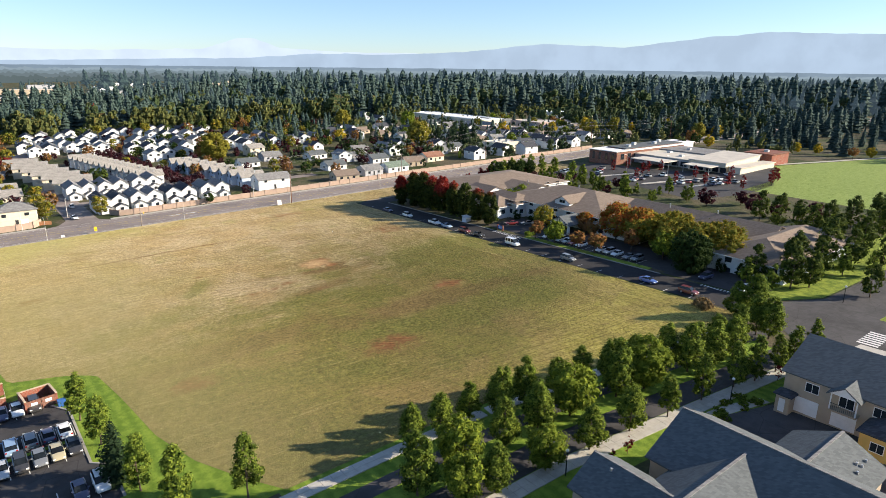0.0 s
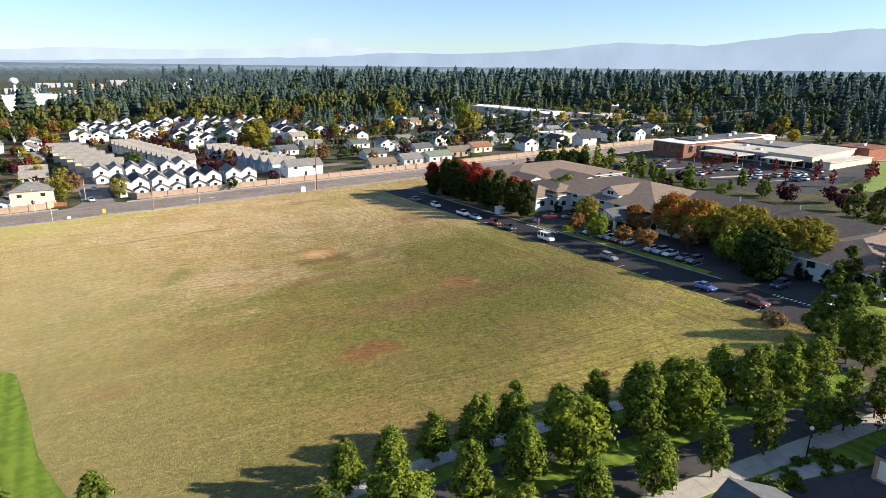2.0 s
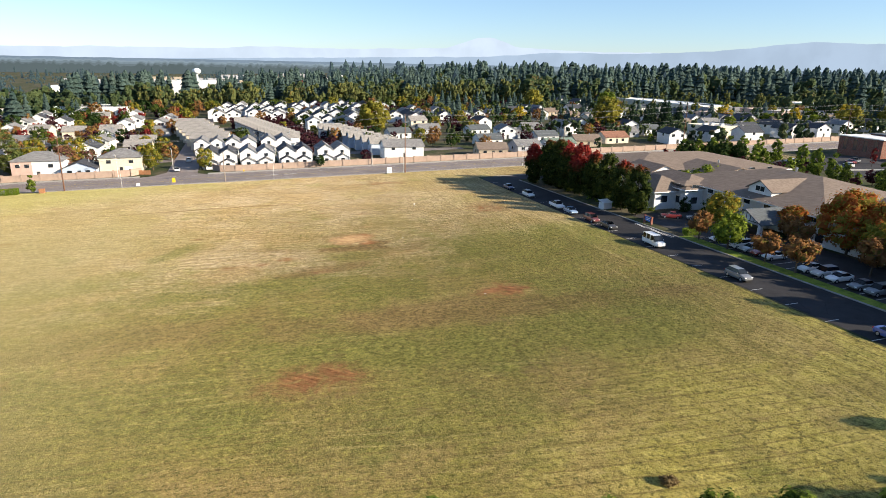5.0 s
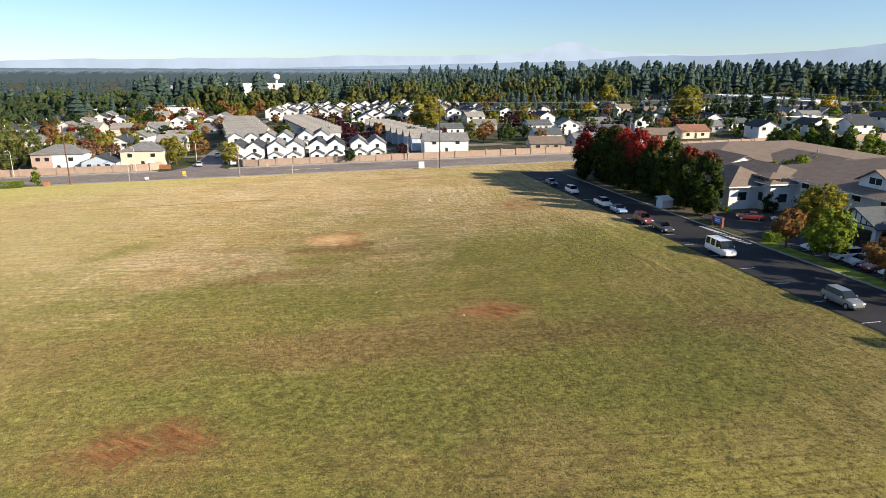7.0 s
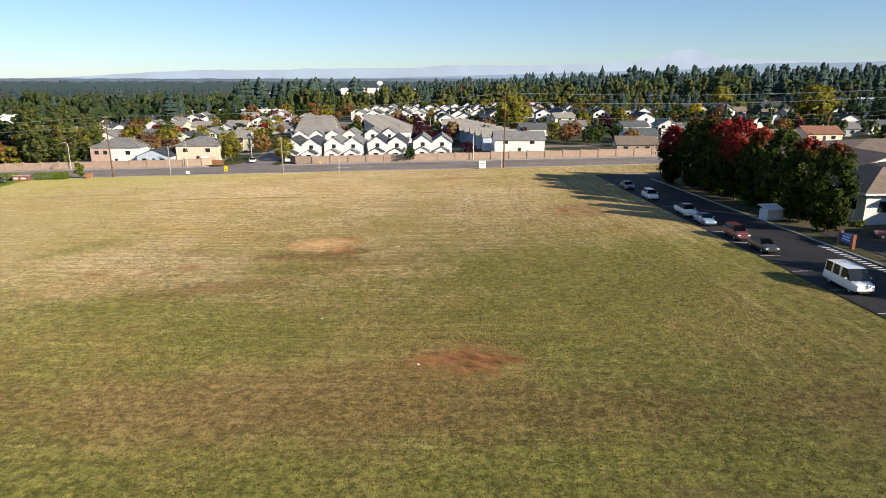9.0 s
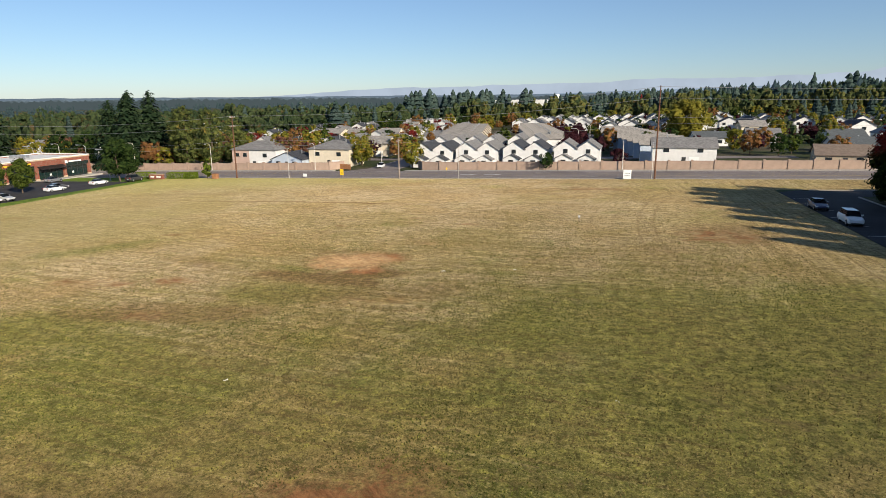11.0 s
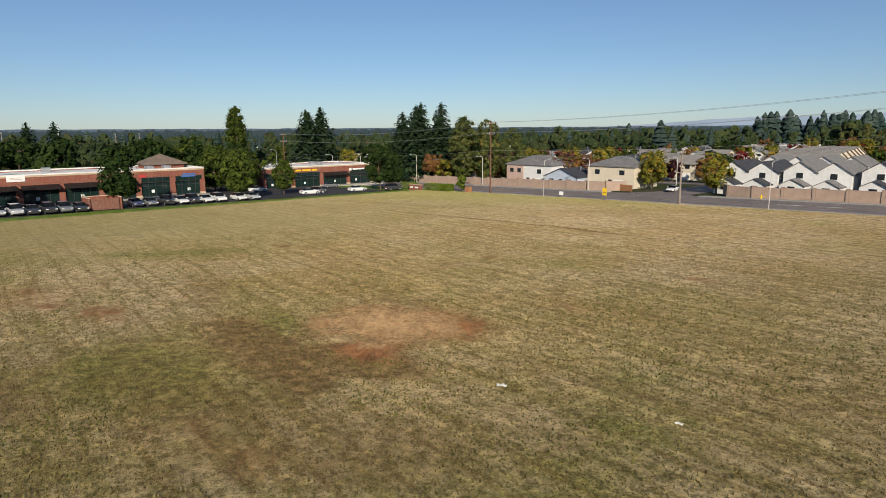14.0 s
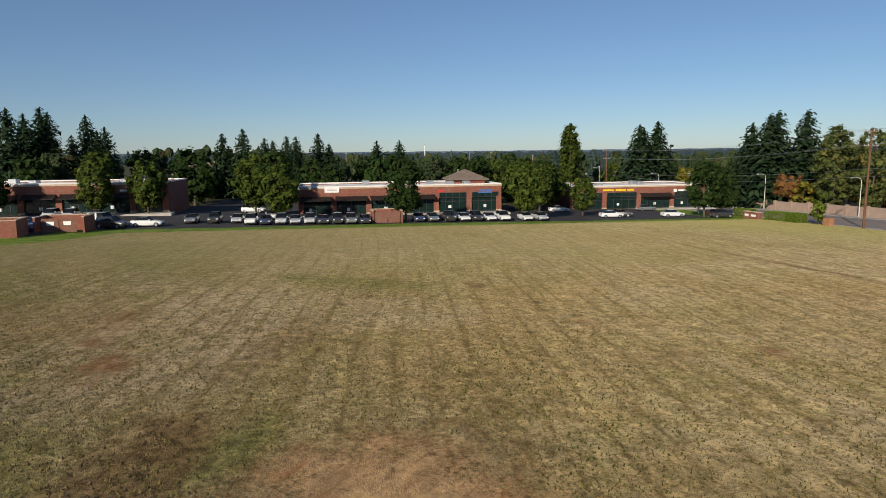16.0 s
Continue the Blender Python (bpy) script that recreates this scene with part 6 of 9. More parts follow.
def shop(x, y0, y1, label, units, h=5.6, depth=18, tall=(), tower=None):
    """A brick parade facing east along y0..y1, its front at x."""
    t = put(thing("shop_building", label, "shop", "brick shop parades"), at(x, (y0 + y1) / 2))
    b = (y1 - y0) / 2
    part("wall", boxes((-depth, -0.3, -b, b, -1.2, h - 0.4)), BRICK, t)
    part("roof", boxes((-depth + 0.4, -0.8, -b + 0.4, b - 0.4, h - 0.4, h - 0.3)), FLAT_WHITE, t)
    bm = boxes((-0.7, -0.02, -b - 0.05, b + 0.05, h - 0.12, h + 0.12), (-depth - 0.05, -depth + 0.35, -b - 0.05, b + 0.05, h - 0.12, h + 0.12),
               (-depth + 0.35, -0.7, -b - 0.05, -b + 0.35, h - 0.12, h + 0.12), (-depth + 0.35, -0.7, b - 0.35, b + 0.05, h - 0.12, h + 0.12))
    part("coping", bm, FLAT_WHITE, t)
    part("band", boxes((-0.02, 0.1, -b - 0.08, b + 0.08, h - 0.42, h - 0.14)), TANBAND, t)
    part("band", boxes((0.0, 0.07, -b, b, 4.02, 4.14)), BRICK_DARK, t)
    bm = boxes((-0.34, 0.0, -b, b, 3.0, h - 0.12), (-depth, -depth + 0.3, -b, b, h - 0.4, h - 0.12), (-depth + 0.3, -0.34, -b, -b + 0.3, h - 0.4, h - 0.12), (-depth + 0.3, -0.34, b - 0.3, b, h - 0.4, h - 0.12))
    part("fascia", bm, BRICK, t)
    w = 2 * b / units
    for i in range(units + 1):
        c = clamp(-b + i * w, -b + 0.5, b - 0.5)
        p = part("pier", boxes((-0.3, 0.14, c - 0.5, c + 0.5, -0.8, 3.2)), BRICK, t)
        part("plinth", boxes((-0.32, 0.2, c - 0.55, c + 0.55, -0.8, 0.5)), TANBAND, p)
    for i in range(units):
        a, c = -b + i * w + 0.5, -b + (i + 1) * w - 0.5
        fr, gl = bmesh.new(), bmesh.new()
        k = 4
        box(gl, -0.28, -0.24, a, c, 0.25, 2.9)
        ys = [a + (c - a - 0.1) * j / k + d for j in range(k + 1) for d in (0.0, 0.1)]
        lattice(fr, -0.3, -0.18, ys, (0.0, 0.25, 2.2, 2.3, 2.9, 3.0), lambda p, q: p % 2 == 0 or q % 2 == 0)
        s = part("shopfront", fr, FRAME_DARK, t)
        part("pane", gl, SHOPGLASS, s)
        if i in tall:
            fr = bmesh.new()
            ys = [a + 0.1 + (c - a - 0.3) * j / k + d for j in range(k + 1) for d in (0.0, 0.1)]
            lattice(fr, 0.02, 0.09, ys, (2.95, 3.07, 3.93, 4.0), lambda p, q: p % 2 == 0 or q % 2 == 0)
            upper = part("upper_window", fr, FRAME_DARK, t)
            part("pane", boxes((0.02, 0.05, a + 0.2, c - 0.2, 3.05, 3.95)), SHOPGLASS, upper)
        m = a + (c - a) * (0.3 + 0.1 * (i % 3))
        part("poster", boxes((-0.235, -0.225, m - 0.3, m + 0.3, 0.9, 1.5)), TRIM, s)
        if i in tall:
            continue
        bm = bmesh.new()
        ribs = 24
        ring = []
        for j in range(ribs + 1):
            m, up = a - 0.2 + (c - a + 0.4) * j / ribs, 0.05 * (j % 2)
            ring.append([bm.verts.new(q) for q in ((0.0, m, 3.7 + up), (1.5, m, 2.95 + up), (1.5, m, 2.87), (0.0, m, 3.62))])
        for u, v in zip(ring, ring[1:]):
            for q in range(4):
                bm.faces.new((u[q], u[(q + 1) % 4], v[(q + 1) % 4], v[q]))
        bm.faces.new(ring[0][::-1])
        bm.faces.new(ring[-1])
        part("awning", bm, AWNING, t)
    rr = random.Random(int(y0))
    for i in range(5):
        u, v = rr.uniform(-depth + 3, -3), rr.uniform(-b + 3, b - 3)
        q = part("roof_unit", bevelled(boxes((u - 0.9, u + 0.9, v - 0.7, v + 0.7, h - 0.3, h + 0.55)), 0.05), STEEL, t)
    if tower:
        c, w2, zt, d = tower
        part("tower", boxes((-d - w2, -d + w2, c - w2, c + w2, h - 0.3, h + 0.7)), BRICK, t)
        bm = bmesh.new()
        hip_roof(bm, -d - w2, -d + w2, c - w2, c + w2, h + 0.75, zt, 0.7)
        part("tower_roof", bm, ROOF_BROWN, t)
    part("pavement", boxes((0.15, 3.2, -b - 1, b + 1, -0.6, 0.12)), CONCRETE, t)
    return t


shop(-29, 86, 122.6, "red brick shop parade with dark metal awnings", 6)
shop(-29, 145.8, 186, "red brick shop parade with dark awnings and signs", 6, tall=(4, 5), tower=(15.1, 3.6, 8.4, 11))
shop(-44, 207, 242, "red brick shop parade with lit shop signs", 4, tall=(0, 1, 3))


def fascia_sign(name, label, x, y, z, w, h, mat, bars=(), bar_mat=None):
    """A flat board or letters' bars standing off a shop front that looks east."""
    t = put(thing(name, label, "sign", "shop signs"), Matrix.Translation((x, y, G(x, y) + z)))
    if mat:
        part("board", bevelled(boxes((0.0, 0.1, -w / 2, w / 2, 0, h)), 0.02), mat, t)
    for a, b, c, d in bars:
        part("lettering", boxes((0.1 if mat else 0.0, 0.14 if mat else 0.08, a, b, c, d)), bar_mat, t)


fascia_sign("shop_sign", "white rectangular shop sign board", -28.98, 152.2, 4.15, 2.8, 1.1, SIGNWHITE, [(-1.0, 1.0, 0.38, 0.46), (-0.8, 0.8, 0.65, 0.71)], PINK)
fascia_sign("shop_sign", "blue two-line shop sign", -28.98, 182.6, 4.2, 3.2, 0.8, None, [(-1.5, 1.5, 0.0, 0.28), (-1.2, 1.5, 0.42, 0.7)], SIGNBLUE)
fascia_sign("shop_sign", "red shop sign letters", -28.98, 173.5, 4.3, 1.2, 0.5, None, [(-0.6, 0.6, 0.0, 0.45)], SIGNRED)
fascia_sign("shop_sign", "yellow shop sign lettering", -43.98, 219.5, 4.25, 6.5, 0.5, None, [(-4.2, -1.4, 0.0, 0.45), (-1.0, 1.6, 0.0, 0.45), (2.0, 3.6, 0.0, 0.45)], SIGNYELLOW)
fascia_sign("shop_sign", "white shop sign with round mark", -43.98, 236.2, 4.2, 5.5, 0.6, None, [(-2.6, -1.8, -0.1, 0.65), (-1.4, 2.8, 0.1, 0.5)], SIGNWHITE)
fascia_sign("shop_sign", "white lettering on a brick shop front", -28.98, 116.5, 4.3, 3.0, 0.5, None, [(-2.0, 0.6, 0.0, 0.4)], SIGNWHITE)


# ---- refuse enclosures ----
def enclosure(x, y, rz, w=4.6, d=4.2, h=2.0, label="red brick refuse enclosure with plank gates", notices=True):
    t = put(thing("refuse_enclosure", label, "enclosure", "refuse enclosures"), at(x, y, rz))
    for n, dims in (("wall", (-w / 2, w / 2, d - 0.25, d, -0.5, h)), ("wall", (-w / 2, -w / 2 + 0.25, 0, d - 0.25, -0.5, h)), ("wall", (w / 2 - 0.25, w / 2, 0, d - 0.25, -0.5, h))):
        q = part(n, boxes(dims), BRICK, t)
        a, b, c, e, _, _ = dims
        part("coping", boxes((a - 0.04, b + 0.04, c - 0.04, e + 0.04, h, h + 0.1)), TANBAND, q)
    for s in (-1, 1):
        bm = bmesh.new()
        for k in range(8):
            a = s * (0.04 + k * 0.25)
            box(bm, min(a, a + s * 0.26), max(a, a + s * 0.26), 0.02 + 0.012 * (k % 2), 0.08, 0.1, h - 0.1)
        bmesh.ops.remove_doubles(bm, verts=bm.verts[:], dist=0.02)
        g = part("gate", bm, BRICK_DARK, t)
        if notices:
            part("notice", boxes((s * 1.0 - 0.45, s * 1.0 + 0.45, -0.02, 0.015, 1.0, 1.5)), SIGNWHITE, g)
    return t


enclosure(9.6, 110.0, 8)
enclosure(-6.3, 160.4, 90, 4.9, 4.0, notices=False)
enclosure(5.2, 116.8, 90, 6.0, 4.0)


# ---- townhouses beside the avenue ----
def townhouse_block():
    t = put(thing("townhouse", "large beige townhouse block with slate grey shingle roofs", "house", "townhouses by the avenue"), at(66, 26))
    def w(x0, x1, y0, y1, ze, zr, ridge, mat=BEIGE, over=0.5):
        x0, x1, y0, y1 = x0 - 66, x1 - 66, y0 - 26, y1 - 26
        bm = bmesh.new()
        gable_walls(bm, x0, x1, y0, y1, -1.2, ze - 0.05, zr - 0.16, ridge)
        part("wall", bm, mat, t)
        bm = bmesh.new()
        gable_roof(bm, x0, x1, y0, y1, ze, zr, ridge, over)
        r = part("roof", bm, ROOF_SLATE, t)
        bm = bmesh.new()
        if ridge == "y":
            box(bm, (x0 + x1) / 2 - 0.16, (x0 + x1) / 2 + 0.16, y0 - over, y1 + over, zr - 0.06, zr + 0.05)
        else:
            box(bm, x0 - over, x1 + over, (y0 + y1) / 2 - 0.16, (y0 + y1) / 2 + 0.16, zr - 0.06, zr + 0.05)
        part("ridge_cap", bm, ROOF_GREY, r)
        rng = random.Random(int(x0 * 7 + y0))
        for i in range(4):
            u = rng.uniform(x0 + 1, (x0 + x1) / 2 - 0.8) if ridge == "y" else rng.uniform(x0 + 1, x1 - 1)
            v = rng.uniform(y0 + 1, y1 - 1) if ridge == "y" else rng.uniform(y0 + 1, (y0 + y1) / 2 - 0.6)
            f = 1 - abs(u - (x0 + x1) / 2) / ((x1 - x0) / 2) if ridge == "y" else 1 - abs(v - (y0 + y1) / 2) / ((y1 - y0) / 2)
            z = ze + (zr - ze) * f
            part("roof_vent", boxes((u - 0.12, u + 0.12, v - 0.12, v + 0.12, z - 0.1, z + 0.3)), STEEL, r)
    w(64, 78, 2, 36, 6.0, 9.6, "y")
    w(47, 71, 22, 33, 5.6, 8.6, "x")
    w(53, 61, 16, 38.5, 5.4, 7.8, "y")
    w(74, 84, 18, 28, 5.4, 7.8, "x")
    w(70, 80, -12, 6, 5.4, 8.2, "x", CREAM)
    for y in (6, 12, 18, 24, 30):
        window(t, 78 - 66, y - 26, 3.4, 1.6, 1.3, "e", frame=TRIM)
        window(t, 64 - 66, y - 26, 3.4, 1.6, 1.3, "w", frame=TRIM)
    window(t, 71 - 66, 36 - 26, 3.4, 1.8, 1.3, "n")
    window(t, 57 - 66, 38.5 - 26, 3.2, 1.8, 1.3, "n")
    return t


townhouse_block()


def townhouse_east():
    t = put(thing("townhouse", "beige townhouse with garages, small balcony and slate roof", "house", "townhouses by the avenue"), at(106, 26))
    x0, x1, y0, y1 = -8.0, 8.0, -12.0, 9.5
    bm = bmesh.new()
    gable_walls(bm, x0, x1, y0, y1, -0.8, 5.9, 9.3, "y")
    part("wall", bm, BEIGE, t)
    bm = bmesh.new()
    gable_roof(bm, x0, x1, y0, y1, 6.0, 9.5, "y", 0.5)
    part("roof", bm, ROOF_SLATE, t)
    for y in (6.0, 1.0, -4.5):
        bm = bmesh.new()
        box(bm, x0 - 0.08, x0, y - 1.6, y + 1.6, 0.0, 2.4)
        for k in range(1, 5):
            box(bm, x0 - 0.1, x0 - 0.08, y - 1.57, y + 1.57, k * 0.48, k * 0.48 + 0.03)
        part("garage_door", bm, TRIM, t)
    for y in (5.6, -3.2):
        window(t, x0, y, 3.6, 1.9, 1.5, "w", frame=TRIM)
    # balcony bay with a small gable
    b = part("balcony", boxes((x0 - 1.5, x0, -0.8, 2.8, 2.8, 3.05)), BEIGE, t)
    for yy in (-0.7, 2.6):
        part("post", boxes((x0 - 1.5, x0 - 1.35, yy - 0.05, yy + 0.1, 3.05, 5.6)), TRIM, b)
    bm = bmesh.new()
    for k in range(15):
        box(bm, x0 - 1.47, x0 - 1.43, -0.7 + k * 0.24, -0.67 + k * 0.24, 3.05, 4.0)
    box(bm, x0 - 1.49, x0 - 1.41, -0.75, 2.75, 4.0, 4.06)
    part("railing", bm, FRAME_DARK, b)
    window(t, x0, 1.0, 3.2, 2.0, 1.9, "w", frame=TRIM)
    bm = bmesh.new()
    gable_roof(bm, x0 - 1.6, x0 + 3.0, -0.9, 2.9, 5.7, 7.0, "x", 0.3)
    part("balcony_roof", bm, ROOF_SLATE, b)
    bm = bmesh.new()
    gable_walls(bm, x0 - 1.6, x0 - 1.45, -0.8, 2.8, 5.5, 5.65, 6.8, "x")
    part("gable", bm, TRIM, b)
    # corner porch
    bm = boxes((x0 - 1.9, x0, 7.6, 9.6, -0.8, 2.6))
    p = part("porch", bm, BEIGE, t)
    bm = bmesh.new()
    hip_roof(bm, x0 - 1.9, x0, 7.6, 9.6, 2.7, 3.4, 0.35)
    part("porch_roof", bm, ROOF_DARK, p)
    part("door", bevelled(boxes((x0 - 1.96, x0 - 1.9, 8.2, 9.1, -0.1, 2.0))), TRIM, p)
    return t


townhouse_east()


def yellow_bay():
    t = put(thing("townhouse_wing", "yellow and grey townhouse wing with small windows", "house", "townhouses by the avenue"), at(99, 16))
    bm = bmesh.new()
    gable_walls(bm, -4.0, 6.0, -16, 3.0, -0.8, 5.6, 8.0, "y")
    part("wall", bm, GREYWALL, t)
    bm = bmesh.new()
    gable_roof(bm, -4.0, 6.0, -16, 3.0, 5.7, 8.1, "y", 0.4)
    part("roof", bm, ROOF_SLATE, t)
    b = part("bay", boxes((-5.5, -4.0, 3.4, 7.6, -0.6, 3.2), (-4.0, 1.0, 3.0, 7.6, -0.6, 3.2)), YELLOWWALL, t)
    window(b, -5.5, 5.4, 0.9, 1.7, 1.4, "w", frame=TRIM)
    bm = bmesh.new()
    hip_roof(bm, -5.5, 1.0, 3.0, 7.6, 3.3, 4.5, 0.4)
    part("bay_roof", bm, ROOF_DARK, b)
    return t


yellow_bay()
sheet("courtyard", [(80, 10), (97.8, 10), (97.8, 36.5), (88, 40), (80, 38)], 0.03, STREET, "dark asphalt courtyard between townhouses", "courtyard")
sheet("courtyard_path", [(86, 40.5), (98, 37), (98, 38.6), (92, 41), (86.5, 42)], 0.08, CONCRETE, "pale concrete path", "pavement", 0.1)


# ---- cars ----
# body outline per style: stations along the length (x forward), half width, sill and top height
CAR = {
    "sedan": dict(top=[(-2.2, 0.70, 0.45, 0.80), (-2.05, 0.82, 0.28, 0.98), (-1.3, 0.88, 0.22, 1.0), (0.6, 0.89, 0.22, 0.97), (1.3, 0.87, 0.22, 0.90), (1.95, 0.80, 0.28, 0.76), (2.2, 0.62, 0.40, 0.62)],
                  cabin=(-1.65, 0.95, -0.95, 0.15, 0.97, 1.42)),
    "suv": dict(top=[(-2.2, 0.80, 0.45, 0.95), (-2.1, 0.88, 0.32, 1.12), (-1.2, 0.91, 0.28, 1.12), (0.7, 0.91, 0.28, 1.08), (1.4, 0.89, 0.28, 1.02), (1.98, 0.84, 0.32, 0.90), (2.2, 0.70, 0.45, 0.72)],
                cabin=(-2.02, 1.05, -1.75, 0.35, 1.08, 1.68)),
    "pickup": dict(top=[(-2.7, 0.86, 0.5, 1.05), (-2.65, 0.92, 0.42, 1.10), (-1.0, 0.94, 0.38, 1.10), (0.7, 0.94, 0.38, 1.12), (1.5, 0.92, 0.38, 1.10), (2.3, 0.88, 0.42, 1.0), (2.55, 0.76, 0.5, 0.85)],
                   cabin=(-0.9, 1.15, -0.75, 0.55, 1.1, 1.75)),
    "van": dict(top=[(-2.4, 0.94, 0.5, 1.25), (-2.35, 0.99, 0.4, 1.3), (-1.1, 1.0, 0.36, 1.3), (1.0, 1.0, 0.36, 1.26), (1.6, 0.98, 0.36, 1.18), (2.2, 0.92, 0.4, 1.05), (2.4, 0.80, 0.5, 0.82)],
                cabin=(-2.34, 1.55, -2.28, 0.85, 1.26, 2.14)),
}
PAINTS = {n: paint(n + "_car_paint", c) for n, c in {"white": (0.78, 0.78, 0.77), "silver": (0.45, 0.46, 0.47), "grey": (0.16, 0.17, 0.18), "black": (0.015, 0.015, 0.017), "blue": (0.03, 0.09, 0.33),
                                                    "navy": (0.02, 0.03, 0.09), "red": (0.28, 0.015, 0.015), "maroon": (0.13, 0.012, 0.014), "gold": (0.45, 0.39, 0.24), "lightblue": (0.22, 0.33, 0.48)}.items()}
STYLE_WORDS = {"sedan": "saloon car", "suv": "estate SUV", "pickup": "pickup truck", "van": "tall panel van"}


def build_car(style, colour, far=False):
    def build():
        spec = CAR[style]
        t = thing("car" if style != "van" else "van", "%s parked %s with dark windows" % (colour.replace("lightblue", "light blue"), STYLE_WORDS[style]), "car", "parked cars")
        bm = bmesh.new()
        rings = []
        for x, w, zb, zt in spec["top"]:
            pts = [(w * 0.88, zb), (w, zb + 0.12), (w * 1.0, zb + (zt - zb) * 0.55), (w * 0.95, zt - 0.07), (w * 0.82, zt), (0, zt + 0.025)]
            rings.append([bm.verts.new((x, y, z)) for y, z in pts + [(-y, z) for y, z in pts[-2::-1]]])
        for a, b in zip(rings, rings[1:]):
            k = len(a)
            for i in range(k):
                bm.faces.new((a[i], a[(i + 1) % k], b[(i + 1) % k], b[i]))
        bm.faces.new(rings[0])
        bm.faces.new(rings[-1][::-1])
        bmesh.ops.recalc_face_normals(bm, faces=bm.faces[:])
        part("body", bm, PAINTS[colour], t)
        x0, x1, x2, x3, zb, zr = spec["cabin"]
        w0 = max(s[1] for s in spec["top"]) * (0.86 if style != "van" else 0.95)
        w1 = w0 * (0.80 if style != "van" else 0.92)
        # the cabin's frame of roof and pillars is one shell; each window sits in its own opening
        bm = bmesh.new()
        lo = [bm.verts.new(p) for p in ((x0, -w0, zb - 0.04), (x1, -w0, zb - 0.04), (x1, w0, zb - 0.04), (x0, w0, zb - 0.04))]
        hi = [bm.verts.new(p) for p in ((x2, -w1, zr), (x3, -w1, zr), (x3, w1, zr), (x2, w1, zr))]
        sides = [bm.faces.new((lo[i], lo[(i + 1) % 4], hi[(i + 1) % 4], hi[i])) for i in range(4)]
        bm.faces.new(hi)
        bmesh.ops.inset_individual(bm, faces=sides, thickness=0.07, depth=0.0)
        panes = [[v.co.copy() for v in f.verts] for f in sides]
        side_panes = {0: [panes[0]], 2: [panes[2]]}
        if style == "van":
            for i in (0, 2):
                x_lo, x_hi = min(p.x for p in panes[i]), max(p.x for p in panes[i])
                cuts = [(x_lo + 0.15, x_lo + 1.05), (x_lo + 1.3, x_lo + 2.2), (x_lo + 2.5, x_hi)]
                side_panes[i] = [[Vector((clamp(p.x, a, b), p.y, p.z)) for p in panes[i]] for a, b in cuts]
            bmesh.ops.delete(bm, geom=[sides[1], sides[3]], context="FACES_ONLY")
        else:
            bmesh.ops.delete(bm, geom=sides, context="FACES_ONLY")
        part("cabin", bm, PAINTS[colour], t)
        for i, nm in enumerate(("side_window", "windscreen", "side_window", "rear_window")):
            lift = 0.012 if style == "van" and i in (0, 2) else -0.01
            out = Vector(((0, -1, 0.3), (1, 0, 0.5), (0, 1, 0.3), (-1, 0, 0.5))[i]).normalized() * lift
            for pane in side_panes.get(i, [panes[i]]):
                bm = bmesh.new()
                bm.faces.new([bm.verts.new(p + out) for p in pane])
                bmesh.ops.solidify(bm, geom=bm.faces[:], thickness=0.008)
                part(nm, bm, GLASS, t)
        L = spec["top"][-1][0]
        for sx in (-L * 0.62, L * 0.64):
            for s in (-1, 1):
                r = 0.33 if style == "sedan" else 0.37
                bm = bmesh.new()
                tube(bm, (sx, s * 0.70, r), (sx, s * 0.90, r), r, r, 14)
                w = part("wheel", bm, TYRE, t)
                if far:
                    continue
                bm = bmesh.new()
                tube(bm, (sx, s * 0.895, r), (sx, s * 0.915, r), r * 0.62, r * 0.55, 10)
                part("rim", bm, RIM, w)
        f, b = spec["top"][-2], spec["top"][1]
        for s in (-1, 1):
            if far:
                break
            part("headlight", boxes((f[0] + 0.02, f[0] + 0.2, s * 0.60 - 0.16, s * 0.60 + 0.16, f[3] - 0.17, f[3] - 0.04)), LAMPGLASS, t)
            part("tail_light", boxes((b[0] - 0.16, b[0] - 0.03, s * 0.66 - 0.12, s * 0.66 + 0.12, b[3] - 0.24, b[3] - 0.06)), REDLENS, t)
            part("mirror", boxes((x1 - 0.45, x1 - 0.3, s * (w0 + 0.17) - 0.1, s * (w0 + 0.17) + 0.1, zb + 0.02, zb + 0.17)), PAINTS[colour], t)
        if style == "pickup":
            part("bed_lining", boxes((-2.5, -1.0, -0.72, 0.72, 1.06, 1.14)), BLACK, t)
        part("number_plate", boxes((-L - 0.03, -L + 0.02, -0.24, 0.24, 0.55, 0.66)), SIGNWHITE, t)
        part("bumper", bevelled(boxes((L - 0.12, L + 0.05, -0.6, 0.6, 0.3, 0.48))), BLACK, t)
        return t
    return build


def park(style, colour, x, y, rz, dz=0.03, far=False):
    return STOCK.place(style + colour + str(far), build_car(style, colour, far), at(x, y, rz, dz))


